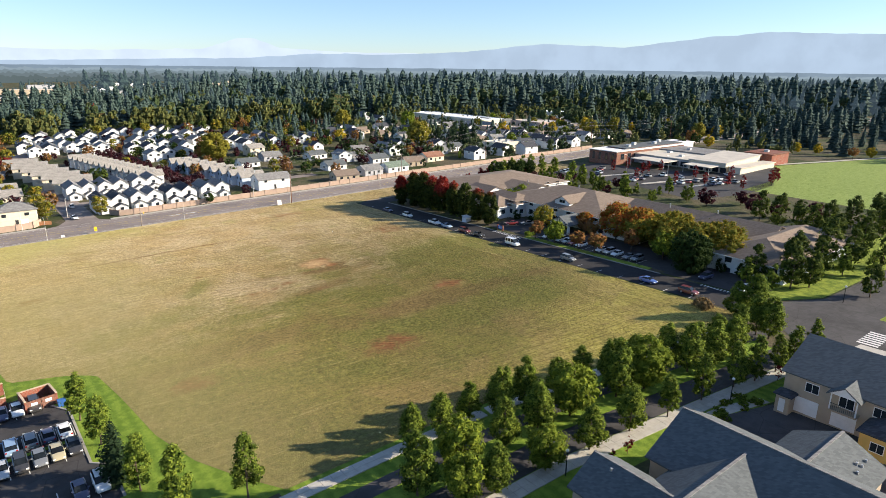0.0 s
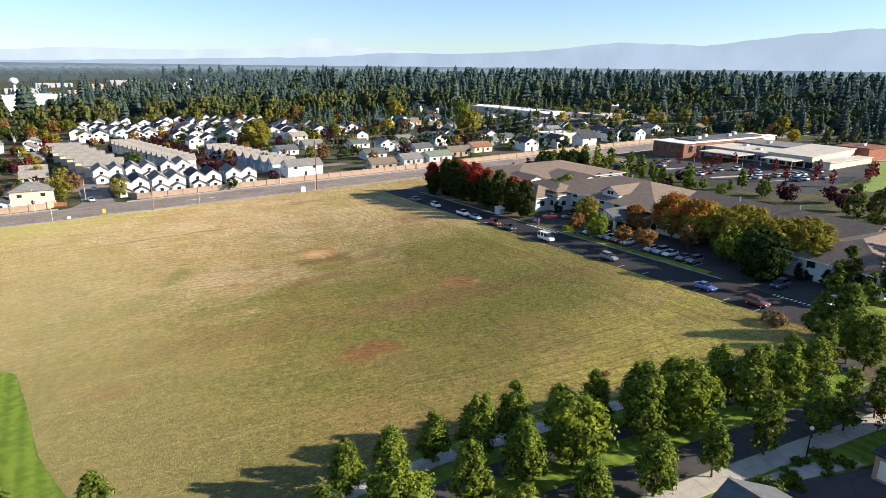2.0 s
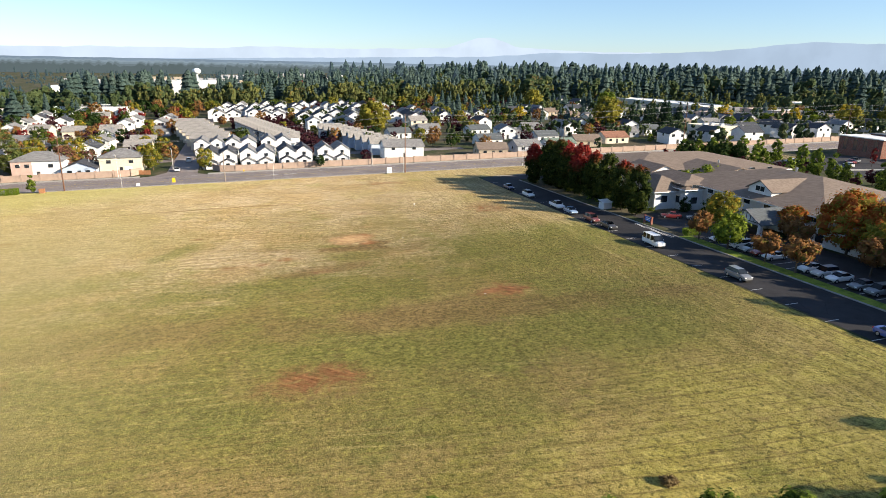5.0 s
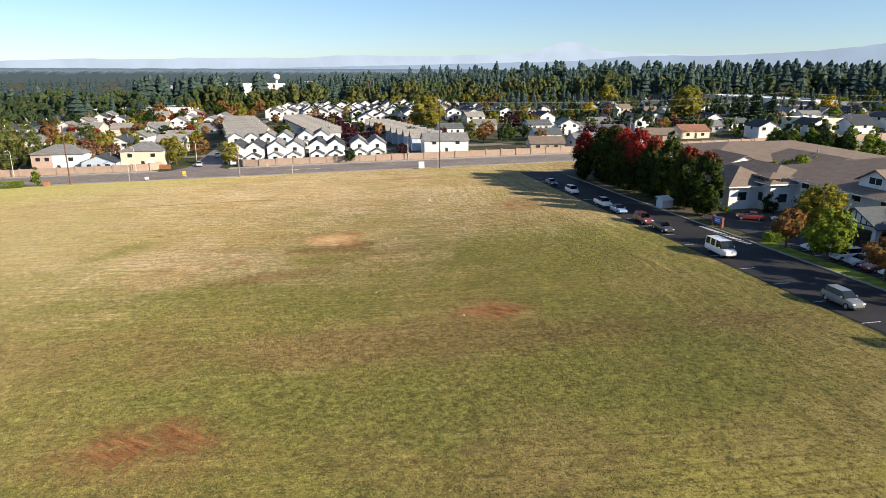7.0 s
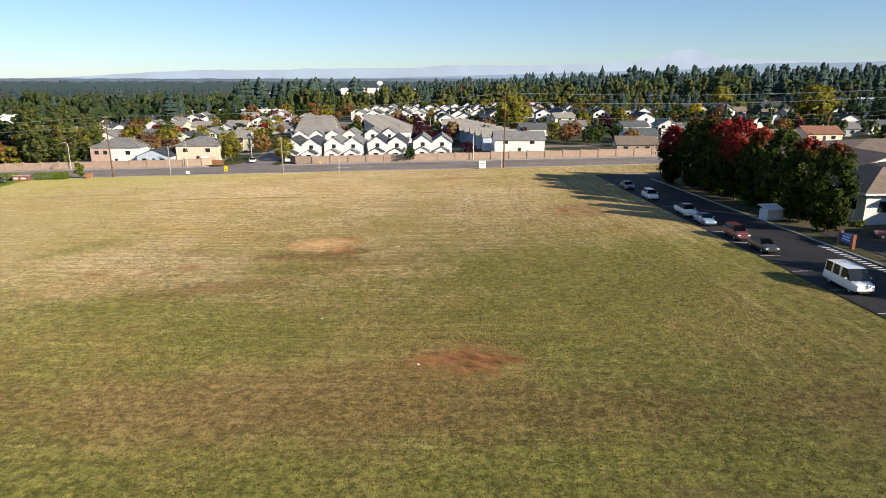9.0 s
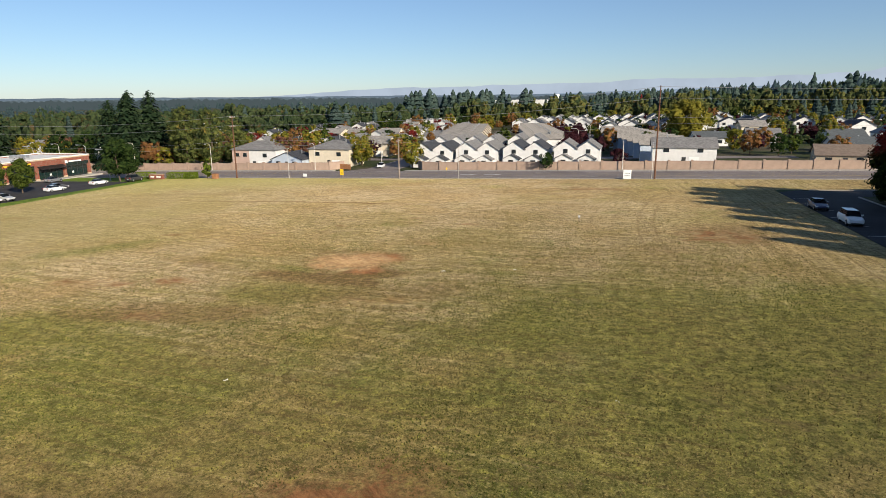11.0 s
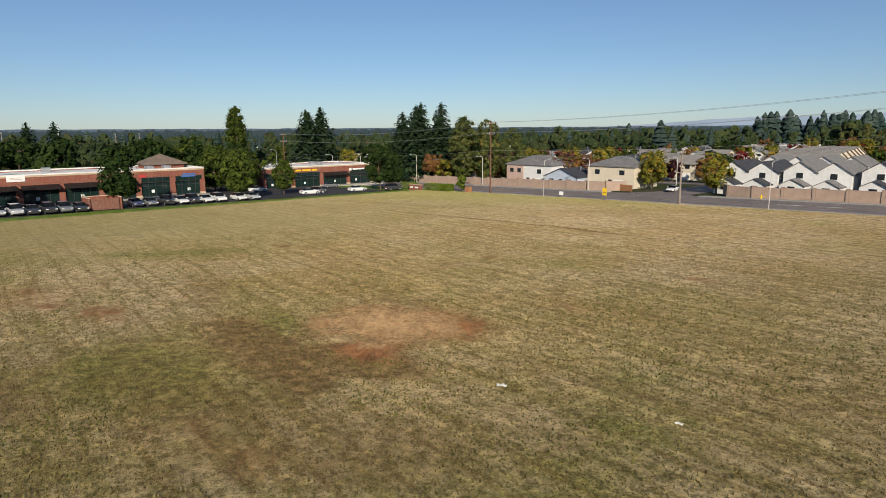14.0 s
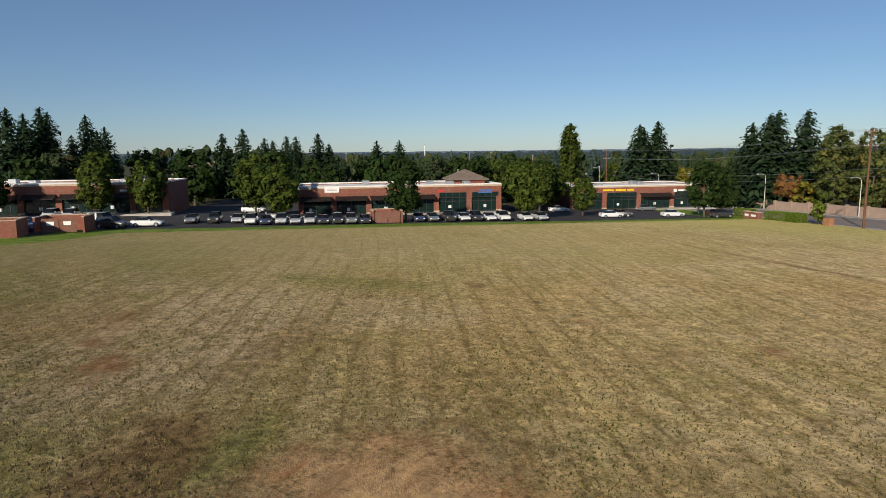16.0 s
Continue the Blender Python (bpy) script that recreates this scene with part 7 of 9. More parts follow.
for style, colour, y in (("sedan", "navy", 193), ("suv", "white", 180.5), ("pickup", "white", 165), ("sedan", "lightblue", 158.6), ("suv", "maroon", 149.5), ("sedan", "black", 143), ("van", "white", 128),
                         ("suv", "grey", 107), ("sedan", "blue", 82.2), ("suv", "maroon", 71.5)):
    park(style, colour, 132.6 - 0.02 * max(0, y - 90), y, -90)
park("suv", "navy", 145.2, 74.5, 180)
park("pickup", "white", 143.6, 63.7, 170, 0.05)
sheet("forecourt_home", [(141.6, 58), (156, 62), (156, 84), (141.6, 84)], 0.028, LOT, "asphalt forecourt of the care home", "parking lot")
for colour, style, y in (("white", "sedan", 126.6), ("white", "suv", 121.5), ("silver", "sedan", 118.9), ("red", "sedan", 116.3), ("white", "sedan", 113.6), ("white", "sedan", 106.3), ("silver", "suv", 103.6), ("white", "sedan", 101), ("grey", "sedan", 97.2), ("grey", "suv", 94.5)):
    park(style, colour, 145.7, y, 180)
for colour, style, x, y in (("red", "sedan", 149.5, 146.5), ("grey", "sedan", 153.5, 143.0), ("gold", "suv", 155.5, 140.2)):
    park(style, colour, x, y, 150)
for x, y, colour, style in ((6.3, 111.0, "white", "sedan"), (8.6, 111.0, "black", "suv"), (4.2, 111.0, "navy", "sedan"), (11.2, 99.4, "white", "sedan"), (9.1, 99.4, "navy", "sedan"), (6.9, 99.4, "grey", "suv"), (4.5, 99.3, "lightblue", "suv"), (2.3, 99.4, "black", "sedan"),
                            (11.6, 93.8, "black", "sedan"), (9.5, 93.6, "gold", "sedan"), (7.4, 93.6, "grey", "sedan"), (5.2, 93.6, "black", "suv"), (3.0, 93.6, "silver", "sedan"), (10.5, 82.0, "navy", "sedan"), (12.9, 82.2, "white", "suv"), (0.0, 93.6, "navy", "suv"), (-2.2, 93.6, "white", "sedan"), (0.0, 99.4, "white", "suv"), (1.8, 111, "silver", "sedan"), (-1.0, 111, "blue", "suv")):
    park(style, colour, x, y, 90 if y > 96 and y < 108 else -90)
for i, (y, colour, style) in enumerate(((139.4, "white", "suv"), (141.6, "navy", "sedan"), (143.9, "silver", "suv"), (146.0, "silver", "sedan"), (148.2, "silver", "suv"), (150.3, "black", "sedan"), (152.5, "black", "suv"), (154.6, "grey", "suv"), (156.8, "black", "sedan"))):
    park(style, colour, -6.3 - i * 0.05, y, 0)
for i, (y, colour, style) in enumerate(((166.0, "navy", "sedan"), (168.4, "grey", "sedan"), (171.2, "black", "pickup"), (173.8, "white", "sedan"), (176.0, "black", "suv"), (178.4, "white", "sedan"), (180.9, "white", "suv"), (185.0, "white", "sedan"), (187.8, "silver", "sedan"))):
    park(style, colour, -10.0 - i * 0.12, y, 0)
for x, y, rz, colour, style in ((-15.5, 203.5, 85, "white", "sedan"), (-18.5, 207, 60, "black", "sedan"), (-16.8, 217, 85, "white", "sedan"), (-33, 200, 80, "white", "sedan"), (-36, 222, 90, "grey", "sedan"), (-3.4, 125.2, 88, "white", "sedan"),
                                (-9.5, 130.2, 0, "grey", "sedan"), (-9.5, 133.6, 0, "black", "suv"), (-9.5, 137.0, 0, "silver", "sedan"), (-2.5, 119.3, 70, "white", "van"), (-1.0, 121.2, 70, "black", "suv"), (-20.0, 106.3, 0, "white", "suv"), (-20.0, 109.2, 0, "white", "suv"),
                                (-34, 137.0, 80, "white", "suv"), (-16, 141.8, 0, "white", "suv"), (-20, 113, 0, "white", "sedan"), (-14, 225.5, 90, "black", "suv")):
    park(style, colour, x, y, rz)
park("sedan", "white", 37.5, 263.5, -80)
park("suv", "white", 40.0, 285, 90)
for i, (x, y) in enumerate(((247, 168), (250, 169), (253, 167.5), (258, 173), (262, 170), (268, 166), (252, 151), (256, 149.5), (260, 148.5), (264, 147), (268, 145), (272, 144), (276, 143), (262, 138), (266, 137), (270, 136), (274, 134.5), (285, 142), (290, 146), (268, 157), (250, 190), (254, 192), (262, 198), (266, 200), (240, 205), (244, 206), (248, 207))):
    park(("sedan", "suv")[i % 2], ("white", "red", "grey", "black", "silver", "white", "navy")[i % 7], x, y, 70 + (i % 3) * 3, 0.03, True)


# ---- trees ----
rt = random.Random(11)


def tree(kind, x, y, s=1.0, dz=0.0):
    build, variants = KINDS[kind]
    v = rt.randrange(variants)
    return STOCK.place("%s%d" % (kind, v), lambda: build(v), at(x, y, rt.uniform(0, 360), dz, s))


KINDS = {
    "avenue": (lambda v: build_tree("street_tree", "young green pear tree of the avenue", "avenue trees", 8.7 - 0.4 * (v % 3), 1.1, 5.0 + 0.35 * (v % 2), "pyramid", L_STREET, 5600, 0.19, 90, 20 + v, 0.15, 0.135), 5),
    "avelight": (lambda v: build_tree("street_tree", "light green spreading tree of the avenue", "avenue trees", 7.8, 1.0, 6.2, "round", L_LIGHT, 6200, 0.2, 110, 40 + v, 0.14, 0.13), 2),
    "maple": (lambda v: build_tree("maple_tree", "dense upright maple turning red at the top", "maples by the care home", 13.5, 0.6, 6.4, "oval", L_MIX, 9500, 0.30, 150, 50 + v, 0.2, 0.14), 4),
    "redmaple": (lambda v: build_tree("maple_tree", "young maple in full red leaf", "red maples", 6.5, 1.0, 4.0, "oval", L_RED, 1500, 0.3, 34, 60 + v, 0.14), 2),
    "darkoval": (lambda v: build_tree("shade_tree", "dense dark green upright shade tree", "shade trees", 10.5, 1.0, 6.5, "oval", L_DARK, 3200, 0.36, 56, 70 + v, 0.22), 3),
    "orange": (lambda v: build_tree("maple_tree", "broad maple in orange autumn leaf", "autumn trees by the care home", 11.0, 1.6, 11.5, "round", L_ORANGE, 7000, 0.23, 130, 80 + v, 0.25, 0.12), 2),
    "olive": (lambda v: build_tree("shade_tree", "spreading tree in olive and ochre leaf", "autumn trees by the care home", 10.0, 1.3, 9.5, "round", L_OLIVE, 4600, 0.25, 110, 90 + v, 0.22, 0.13), 3),
    "rust": (lambda v: build_tree("ornamental_tree", "small tree in rusty brown leaf", "small trees in the car park", 5.0, 1.9, 4.3, "round", L_RUST, 1500, 0.2, 40, 100 + v, 0.12), 2),
    "green": (lambda v: build_tree("shade_tree", "bright green rounded shade tree", "shade trees", 7.2, 1.6, 6.4, "round", L_LIGHT, 2400, 0.33, 48, 110 + v, 0.17), 2),
    "plum": (lambda v: build_tree("plum_tree", "small round purple-leaved plum tree", "plum trees", 5.2, 1.0, 5.0, "round", L_PLUM, 330, 0.55, 30, 120 + v, 0.14), 3),
    "mixed": (lambda v: build_tree("garden_tree", ("garden tree in green leaf", "garden tree in rust-red leaf", "garden tree in olive leaf", "garden tree in dark green leaf")[v], "garden trees", 7.4, 1.2, 6.4, "round", (L_PEAR, L_RUST, L_OLIVE, L_DARK)[v], 340, 0.66, 36, 130 + v, 0.18), 4),
    "redfar": (lambda v: build_tree("garden_tree", "garden tree in crimson leaf", "garden trees", 6.2, 1.0, 5.4, "oval", L_RED, 420, 0.5, 30, 310 + v, 0.15), 2),
    "garden": (lambda v: build_tree("garden_tree", ("garden tree in green leaf", "garden tree in rust-red leaf", "garden tree in pink and brown leaf", "garden tree in dark green leaf")[v], "garden trees", 7.6, 1.2, 6.6, ("round", "oval", "oval", "round")[v], (L_PEAR, L_RUST, L_PINK, L_OLIVE)[v], 950, 0.38, 60, 320 + v, 0.18, 0.15), 4),
    "willow": (lambda v: build_tree("willow_tree", "great golden-green spreading willow", "", 14.5, 1.5, 17.0, "round", L_WILLOW, 5200, 0.5, 95, 140 + v, 0.5), 1),
    "yellow": (lambda v: build_tree("shade_tree", "tree in bright yellow autumn leaf", "yellow trees", 11.0, 1.5, 9.0, "oval", L_YELLOW, 2000, 0.48, 48, 150 + v, 0.3), 2),
    "bigtree": (lambda v: build_tree("shade_tree", "tall broad deciduous tree", "big trees north of the road", 15.0, 2.0, 13.0, "oval", (L_LIGHT, L_WILLOW)[v], 2600, 0.6, 70, 160 + v, 0.4), 2),
    "shoptree": (lambda v: build_tree("shade_tree", "dense green pear tree in a parking island", "car park trees", 10.0, 1.8, 6.8, "oval", (L_PEAR, L_DARK, L_PEAR)[v], 3400, 0.30, 90, 170 + v, 0.18, 0.14), 3),
    "backtree": (lambda v: build_tree("shade_tree", "large dark green tree behind the shops", "trees behind the shops", 12.0, 1.2, 9.5, "oval", (L_DARK, L_PEAR, L_DARK, L_WOODLEAF)[v], 1000, 0.6, 44, 180 + v, 0.3), 4),
    "poplar": (lambda v: build_tree("poplar_tree", "tall columnar dark poplar", "poplar pair", 24, 1.0, 7.0, "column", L_PEAR, 5200, 0.42, 110, 190 + v, 0.4, 0.2), 2),
    "tallleaf": (lambda v: build_tree("birch_tree", "tall open tree in thinning olive leaf", "tall trees behind the wall", 18, 2.0, 9.0, "oval", (L_POPLAR, L_POPLAR)[v], 5200, 0.30, 130, 200 + v, 0.3, 0.11), 2),
    "fir": (lambda v: build_fir("tall dark Douglas fir with drooping branches", "tall firs", 27, 17.5, 210 + v, 28, 13, 14), 4),
    "slimfir": (lambda v: build_fir("slender dark conifer among the trees", "tall firs", 24, 13.5, 220 + v, 26, 12, 13), 3),
    "arborvitae": (lambda v: build_tree("arborvitae", "tall dense dark green columnar evergreen", "evergreen screen", 9.0, 0.1, 4.4, "column", L_DARK, 3200, 0.26, 90, 230 + v, 0.2), 2),
    "slimpear": (lambda v: build_tree("street_tree", "slim upright pear tree on the lawn", "lawn trees", 8.6, 1.0, 3.9, "pyramid", L_STREET, 3600, 0.19, 70, 330 + v, 0.13, 0.135), 3),
    "young": (lambda v: build_tree("young_tree", "slim young green tree", "young trees", 6.0, 0.8, 3.0, "pyramid", L_STREET, 800, 0.33, 30, 240 + v, 0.1), 3),
    "farpear": (lambda v: build_tree("street_tree", "upright green pear tree", "pear trees", 8.5, 1.0, 4.8, "pyramid", L_PEAR, 1300, 0.3, 60, 290 + v, 0.15, 0.14), 3),
    "wallivy": (lambda v: build_tree("evergreen_shrub", "tall clipped dark evergreen against a wall", "evergreen shrubs", 3.6, 0.05, 2.6, "column", L_DARK, 700, 0.22, 40, 300 + v, 0.08, category="shrub"), 2),
    "bush": (lambda v: build_tree("shrub", "low rounded green shrub", "shrubs", 1.3, 0.1, 1.8, "round", L_STREET, 420, 0.16, 18, 250 + v, 0.05, category="shrub"), 3),
    "drybush": (lambda v: build_tree("shrub", "low brown dried shrub", "dry shrubs", 1.5, 0.1, 3.4, "round", L_DRY, 1500, 0.16, 40, 260 + v, 0.05, category="shrub"), 2),
    "redspire": (lambda v: build_tree("young_tree", "slim upright maple in bright red leaf", "saplings", 6.2, 1.0, 2.0, "column", L_RED, 500, 0.26, 30, 280 + v, 0.07), 2),
    "redsapling": (lambda v: build_tree("young_tree", "thin sapling with sparse red leaves", "saplings", 3.4, 0.8, 1.6, "oval", L_RED, 260, 0.16, 22, 270 + v, 0.05), 2),
}
# avenue: two pavement rows and the median
AVE_N = [(48.7, 63.5), (53.8, 63.4), (59.2, 63.4), (63.8, 61.3), (68.5, 61.1), (74.0, 59.4), (78.2, 58.0), (85.0, 57.4), (89.2, 56.0), (96.5, 54.3), (103.0, 52.6), (109.0, 52.0), (115.0, 51.2), (121.5, 50.6), (126.5, 53.0)]
AVE_M = [(43, 54.2), (50.5, 55.4), (58.4, 55.0), (65.4, 55.2), (71.5, 54.4), (81.4, 53.4), (87.0, 52.1), (97.6, 50.7), (102.8, 49.2), (109, 48.8)]
AVE_S = [(47.1, 50.0), (50.8, 48.4), (58.9, 47.8), (66.8, 46.9), (74.8, 46.1), (82.4, 44.8), (90.6, 44.1), (98.4, 43.0), (102.9, 41.8), (108.8, 41.1), (114.0, 40.5), (119.4, 39.6)]
for i, (x, y) in enumerate(AVE_N):
    tree("avenue", x, y, 0.76 if i < 3 else rt.uniform(0.82, 0.96))
for i, (x, y) in enumerate(AVE_M):
    tree("avelight" if i in (1, 4, 6) else "avenue", x, y, rt.uniform(0.9, 1.15))
for i, (x, y) in enumerate(AVE_S):
    tree("avelight" if i in (0, 2) else "avenue" if i < 5 else "slimpear", x, y, rt.uniform(0.8, 0.95))
for x, y in ((26.7, 67.7), (19.2, 70.6)):
    tree("slimpear", x, y, 1.05)
for x, y, s in ((13.6, 102.0, 0.95), (14.8, 92.6, 0.95), (16.6, 77.8, 0.95)):
    tree("slimpear", x, y, s)
tree("slimfir", 14.9, 82.5, 0.36)
for x, y, s in ((121.5, 48.2, 1.0), (130.5, 55.5, 1.1), (127.5, 57.8, 0.9)):
    tree("avenue", x, y, s)
# maples and gardens of the care home
for x, y, s in ((140.9, 199, 0.85), (143.4, 194, 0.95), (143.8, 188.4, 1.0), (143.6, 182.6, 0.96), (143.9, 177, 1.0), (144.2, 170.8, 0.9), (144.2, 164.6, 0.92), (143.9, 157.6, 0.86), (143.8, 151.4, 0.84), (149, 202, 0.85), (150, 196, 0.9)):
    tree("maple", x, y, s)
for x, y, s in ((152, 209, 0.8), (158, 210, 0.7), (165, 211, 0.75), (172, 212, 0.7), (180, 213, 0.75), (149, 190, 1.1), (190, 216, 0.8)):
    tree("redmaple", x, y, s)
for x, y, s in ((160, 112, 1.0), (162, 106, 0.92)):
    tree("orange", x, y, s)
for x, y, s in ((160, 98, 0.95), (157, 91, 0.95), (161, 86, 1.0), (155, 83, 0.85), (166, 93, 0.85), (166, 86, 0.8), (165, 101, 0.85), (158, 104, 0.8), (163, 78, 0.95), (168, 83, 0.95), (163, 92, 1.05), (169, 99, 0.95), (158, 76, 0.85), (168, 108, 0.9)):
    tree("olive", x, y, s)
tree("green", 151.5, 90.5, 1.0)
for x, y, s in ((147.0, 82.5, 1.15), (149.2, 78.6, 1.12), (146.4, 79, 1.0), (150.6, 82.2, 1.1)):
    tree("arborvitae", x, y, s)
for x, y, s in ((142.4, 128.6, 1.1), (142.6, 112.5, 1.05), (142.8, 106.3, 1.2), (154, 117, 1.1), (157, 122, 1.0), (152, 101, 1.2)):
    tree("rust", x, y, s)
tree("green", 142.6, 121.2, 0.92)
tree("olive", 154.5, 137, 0.72)
tree("orange", 160.5, 124.5, 0.55)
for x, y, s in ((156.6, 151.0, 1.0), (157.2, 144.0, 1.15), (157.3, 140.5, 1.1), (157.2, 136.5, 0.9), (153.6, 186, 1.0), (152.2, 193, 0.9), (153.3, 75, 1.0), (153.2, 70, 0.9), (153.3, 64, 1.0)):
    tree("wallivy", x, y, s)
for x, y, s in ((171, 168.6, 0.9), (175.5, 168.2, 1.0), (180, 168.8, 0.95), (184.5, 168.4, 0.85)):
    tree("green", x, y, s)
for x, y, s in ((152, 66, 0.9), (148, 60, 0.9), (157.5, 60, 1.0), (157, 55.5, 0.9), (163, 57, 1.0), (172, 54, 1.0), (168, 58, 0.9), (180, 55, 1.0), (188, 56, 1.0), (196, 58, 1.0), (160, 44, 0.8), (204, 60, 1.0), (200, 66, 0.9), (211, 64, 1.0), (218, 60, 0.9), (186, 50, 0.8), (226, 62, 1.0), (206, 70, 1.0), (215, 74, 1.0), (176, 49, 0.9), (153, 58, 1.0), (161, 62, 1.0), (168, 63, 1.0), (176, 60, 1.0), (184, 62, 1.1), (192, 64, 1.1), (198, 72, 1.1), (204, 78, 1.1), (208, 86, 1.1), (213, 94, 1.0), (148, 66, 0.9), (222, 70, 1.1), (232, 66, 1.1), (240, 64, 1.1)):
    tree("young" if rt.random() < 0.3 else "farpear", x, y, s * 1.2)
for x, y, s in ((222, 118, 0.85), (223, 101, 0.8), (222, 92, 0.8), (226, 82, 0.8), (232, 110, 0.7)):
    tree("plum", x, y, s * 1.5)
for x, y, s in ((218, 152, 1.0), (212, 146, 1.0), (224, 172, 1.0), (231, 190, 1.1), (226, 180, 1.1), (236, 205, 1.1), (244, 221, 1.0), (236, 221, 1.1), (228, 219, 1.1), (220, 218, 1.1), (213, 217, 1.1), (206, 216, 1.1), (222, 200, 1.0), (216, 190, 1.0), (212, 176, 0.9), (230, 160, 0.9), (232, 140, 0.9), (228, 128, 0.8)):
    tree("young", x, y, s * 1.35)
for k in range(34):
    x = 204 + rt.uniform(0, 30)
    tree(rt.choice(("farpear", "farpear", "redmaple", "darkoval")), x, 217 + rt.uniform(-4, 8) - max(0, x - 226) * 0.6, rt.uniform(0.6, 0.85))
for k in range(26):
    tree(rt.choice(("farpear", "young", "young", "plum")), rt.uniform(208, 233), rt.uniform(126, 205), rt.uniform(0.6, 0.9))
for x, y in ((270, 175.5), (277.7, 173.6), (271.4, 151.6), (258.7, 139.6), (253, 150), (265, 175), (265.5, 133), (260.6, 124), (278.6, 120.5), (283, 123), (288, 122.5), (291, 125), (262, 190), (250, 168), (274, 190), (282, 140)):
    tree("redspire", x, y, 1.0)
for k, x, y, s in (("yellow", 450, 240, 0.95), ("yellow", 394, 214, 0.7), ("yellow", 405, 164, 0.55), ("yellow", 406.6, 153, 0.55), ("yellow", 408, 126, 0.55), ("yellow", 470, 292, 1.0), ("bigtree", 436, 246, 0.8), ("rust", 394, 130, 1.3), ("mixed", 385, 232, 1.0), ("mixed", 398, 226, 1.1), ("mixed", 410, 236, 1.2)):
    tree(k, x, y, s)
# north of the wall
tree("willow", 129, 374, 1.0)
tree("redspire", 115.7, 649, 3.0)
for k, x, y, s in (("bigtree", 247, 333, 1.15), ("bigtree", 269, 470, 1.0), ("yellow", 224, 395, 0.8), ("yellow", 330, 340, 1.0), ("yellow", 372, 330, 0.9), ("yellow", 402, 322, 1.1), ("bigtree", 300, 420, 1.0), ("bigtree", 380, 300, 0.9), ("bigtree", 410, 300, 0.9), ("yellow", 430, 300, 0.8)):
    tree(k, x, y, s)
for x, y in ((262, 318), (266, 321), (270, 324), (274, 320), (278, 326), (270, 312), (282, 318), (258, 326)):
    tree("slimfir", x, y, rt.uniform(0.55, 0.72))
for x, y, s in ((139, 345, 0.8), (146, 318, 0.9), (140, 300, 0.9), (146, 292, 0.85), (137, 310, 0.9), (151, 300, 0.7), (158, 282, 0.8)):
    tree("mixed", x, y, s)
tree("garden", 46.8, 264.5, 0.95)
for k, x, y, s in (("garden", 29.5, 269, 0.95), ("mixed", 85.3, 256.3, 0.6), ("mixed", 33, 290, 0.9), ("mixed", 30, 300, 1.0), ("plum", 103, 262, 0.9)):
    tree(k, x, y, s)
rp = random.Random(21)
for k in range(15):
    tree("plum", 88 - k * 1.0 + rp.uniform(-2, 2), 292 + k * 9 + rp.uniform(-2, 2), rp.uniform(0.8, 1.1))
    tree("plum", 93 - k * 1.0 + rp.uniform(-2, 2), 296 + k * 9 + rp.uniform(-2, 2), rp.uniform(0.8, 1.1))
for k in range(190):
    x, y = rp.uniform(-110, 32), 270 + 230 * rp.random() ** 1.4
    tree("garden" if y < 330 and rp.random() < 0.8 else rp.choice(("plum", "mixed", "mixed", "mixed", "rust", "redfar")), x, y, rp.uniform(0.85, 1.25))
for k in range(200):
    x, y = rp.uniform(44, 240), rp.uniform(298, 500)
    tree(rp.choice(("plum", "plum", "mixed", "mixed")), x, y, rp.uniform(0.7, 1.05))
for k in range(60):
    x, y = rp.uniform(235, 470), rp.uniform(270, 470)
    tree(rp.choice(("mixed", "mixed", "young", "green")), x, y, rp.uniform(0.7, 1.1))
for k in range(60):
    tree(rp.choice(("mixed", "mixed", "plum")), rp.uniform(-40, 260), rp.uniform(500, 545), rp.uniform(0.9, 1.3))
# behind the wall, north-west corner
for k, x, y, s in (("fir", -46, 260.5, 0.86), ("fir", -50, 266, 0.9), ("fir", -47, 272, 0.9), ("fir", -53, 261, 0.8), ("tallleaf", -26, 261.5, 1.05), ("tallleaf", -19, 264, 0.98), ("tallleaf", -31, 266, 1.0), ("tallleaf", -13, 268, 0.85), ("rust", -38, 260.5, 1.7), ("mixed", -34, 261, 0.9),
                   ("fir", -112, 261, 0.9), ("fir", -119, 272, 0.95), ("fir", -116, 265, 0.86), ("poplar", -162, 256, 1.12), ("poplar", -167, 258, 1.05), ("mixed", -22, 272, 0.9), ("mixed", -14, 282, 0.9), ("plum", 2, 282, 1.0), ("mixed", -2, 288, 1.0)):
    tree(k, x, y, s)
# car park trees
for x, y, s in ((-9.5, 163.8, 1.0), (-13, 186, 1.0), (-20.5, 200, 0.74), (-17, 224, 1.05), (-24, 112, 0.85), (-27, 119.5, 0.95), (-15, 143.5, 0.9), (-26, 142, 1.15), (-26, 138.2, 1.1), (-24, 96, 0.8), (-38, 192, 1.05), (-44, 196, 1.1), (-40, 201, 1.0), (-20, 230, 0.9), (-34, 196, 1.0), (-50, 203, 1.1)):
    tree("shoptree", x, y, s)
rb = random.Random(31)
for k in range(95):
    x = -58 - 130 * rb.random() ** 1.3
    y = rb.uniform(40, 300)
    if not 122 < y < 146 and not (y > 226 and y < 258):
        tree(rb.choice(("backtree", "backtree", "mixed")), x, y, rb.uniform(0.75, 1.1))
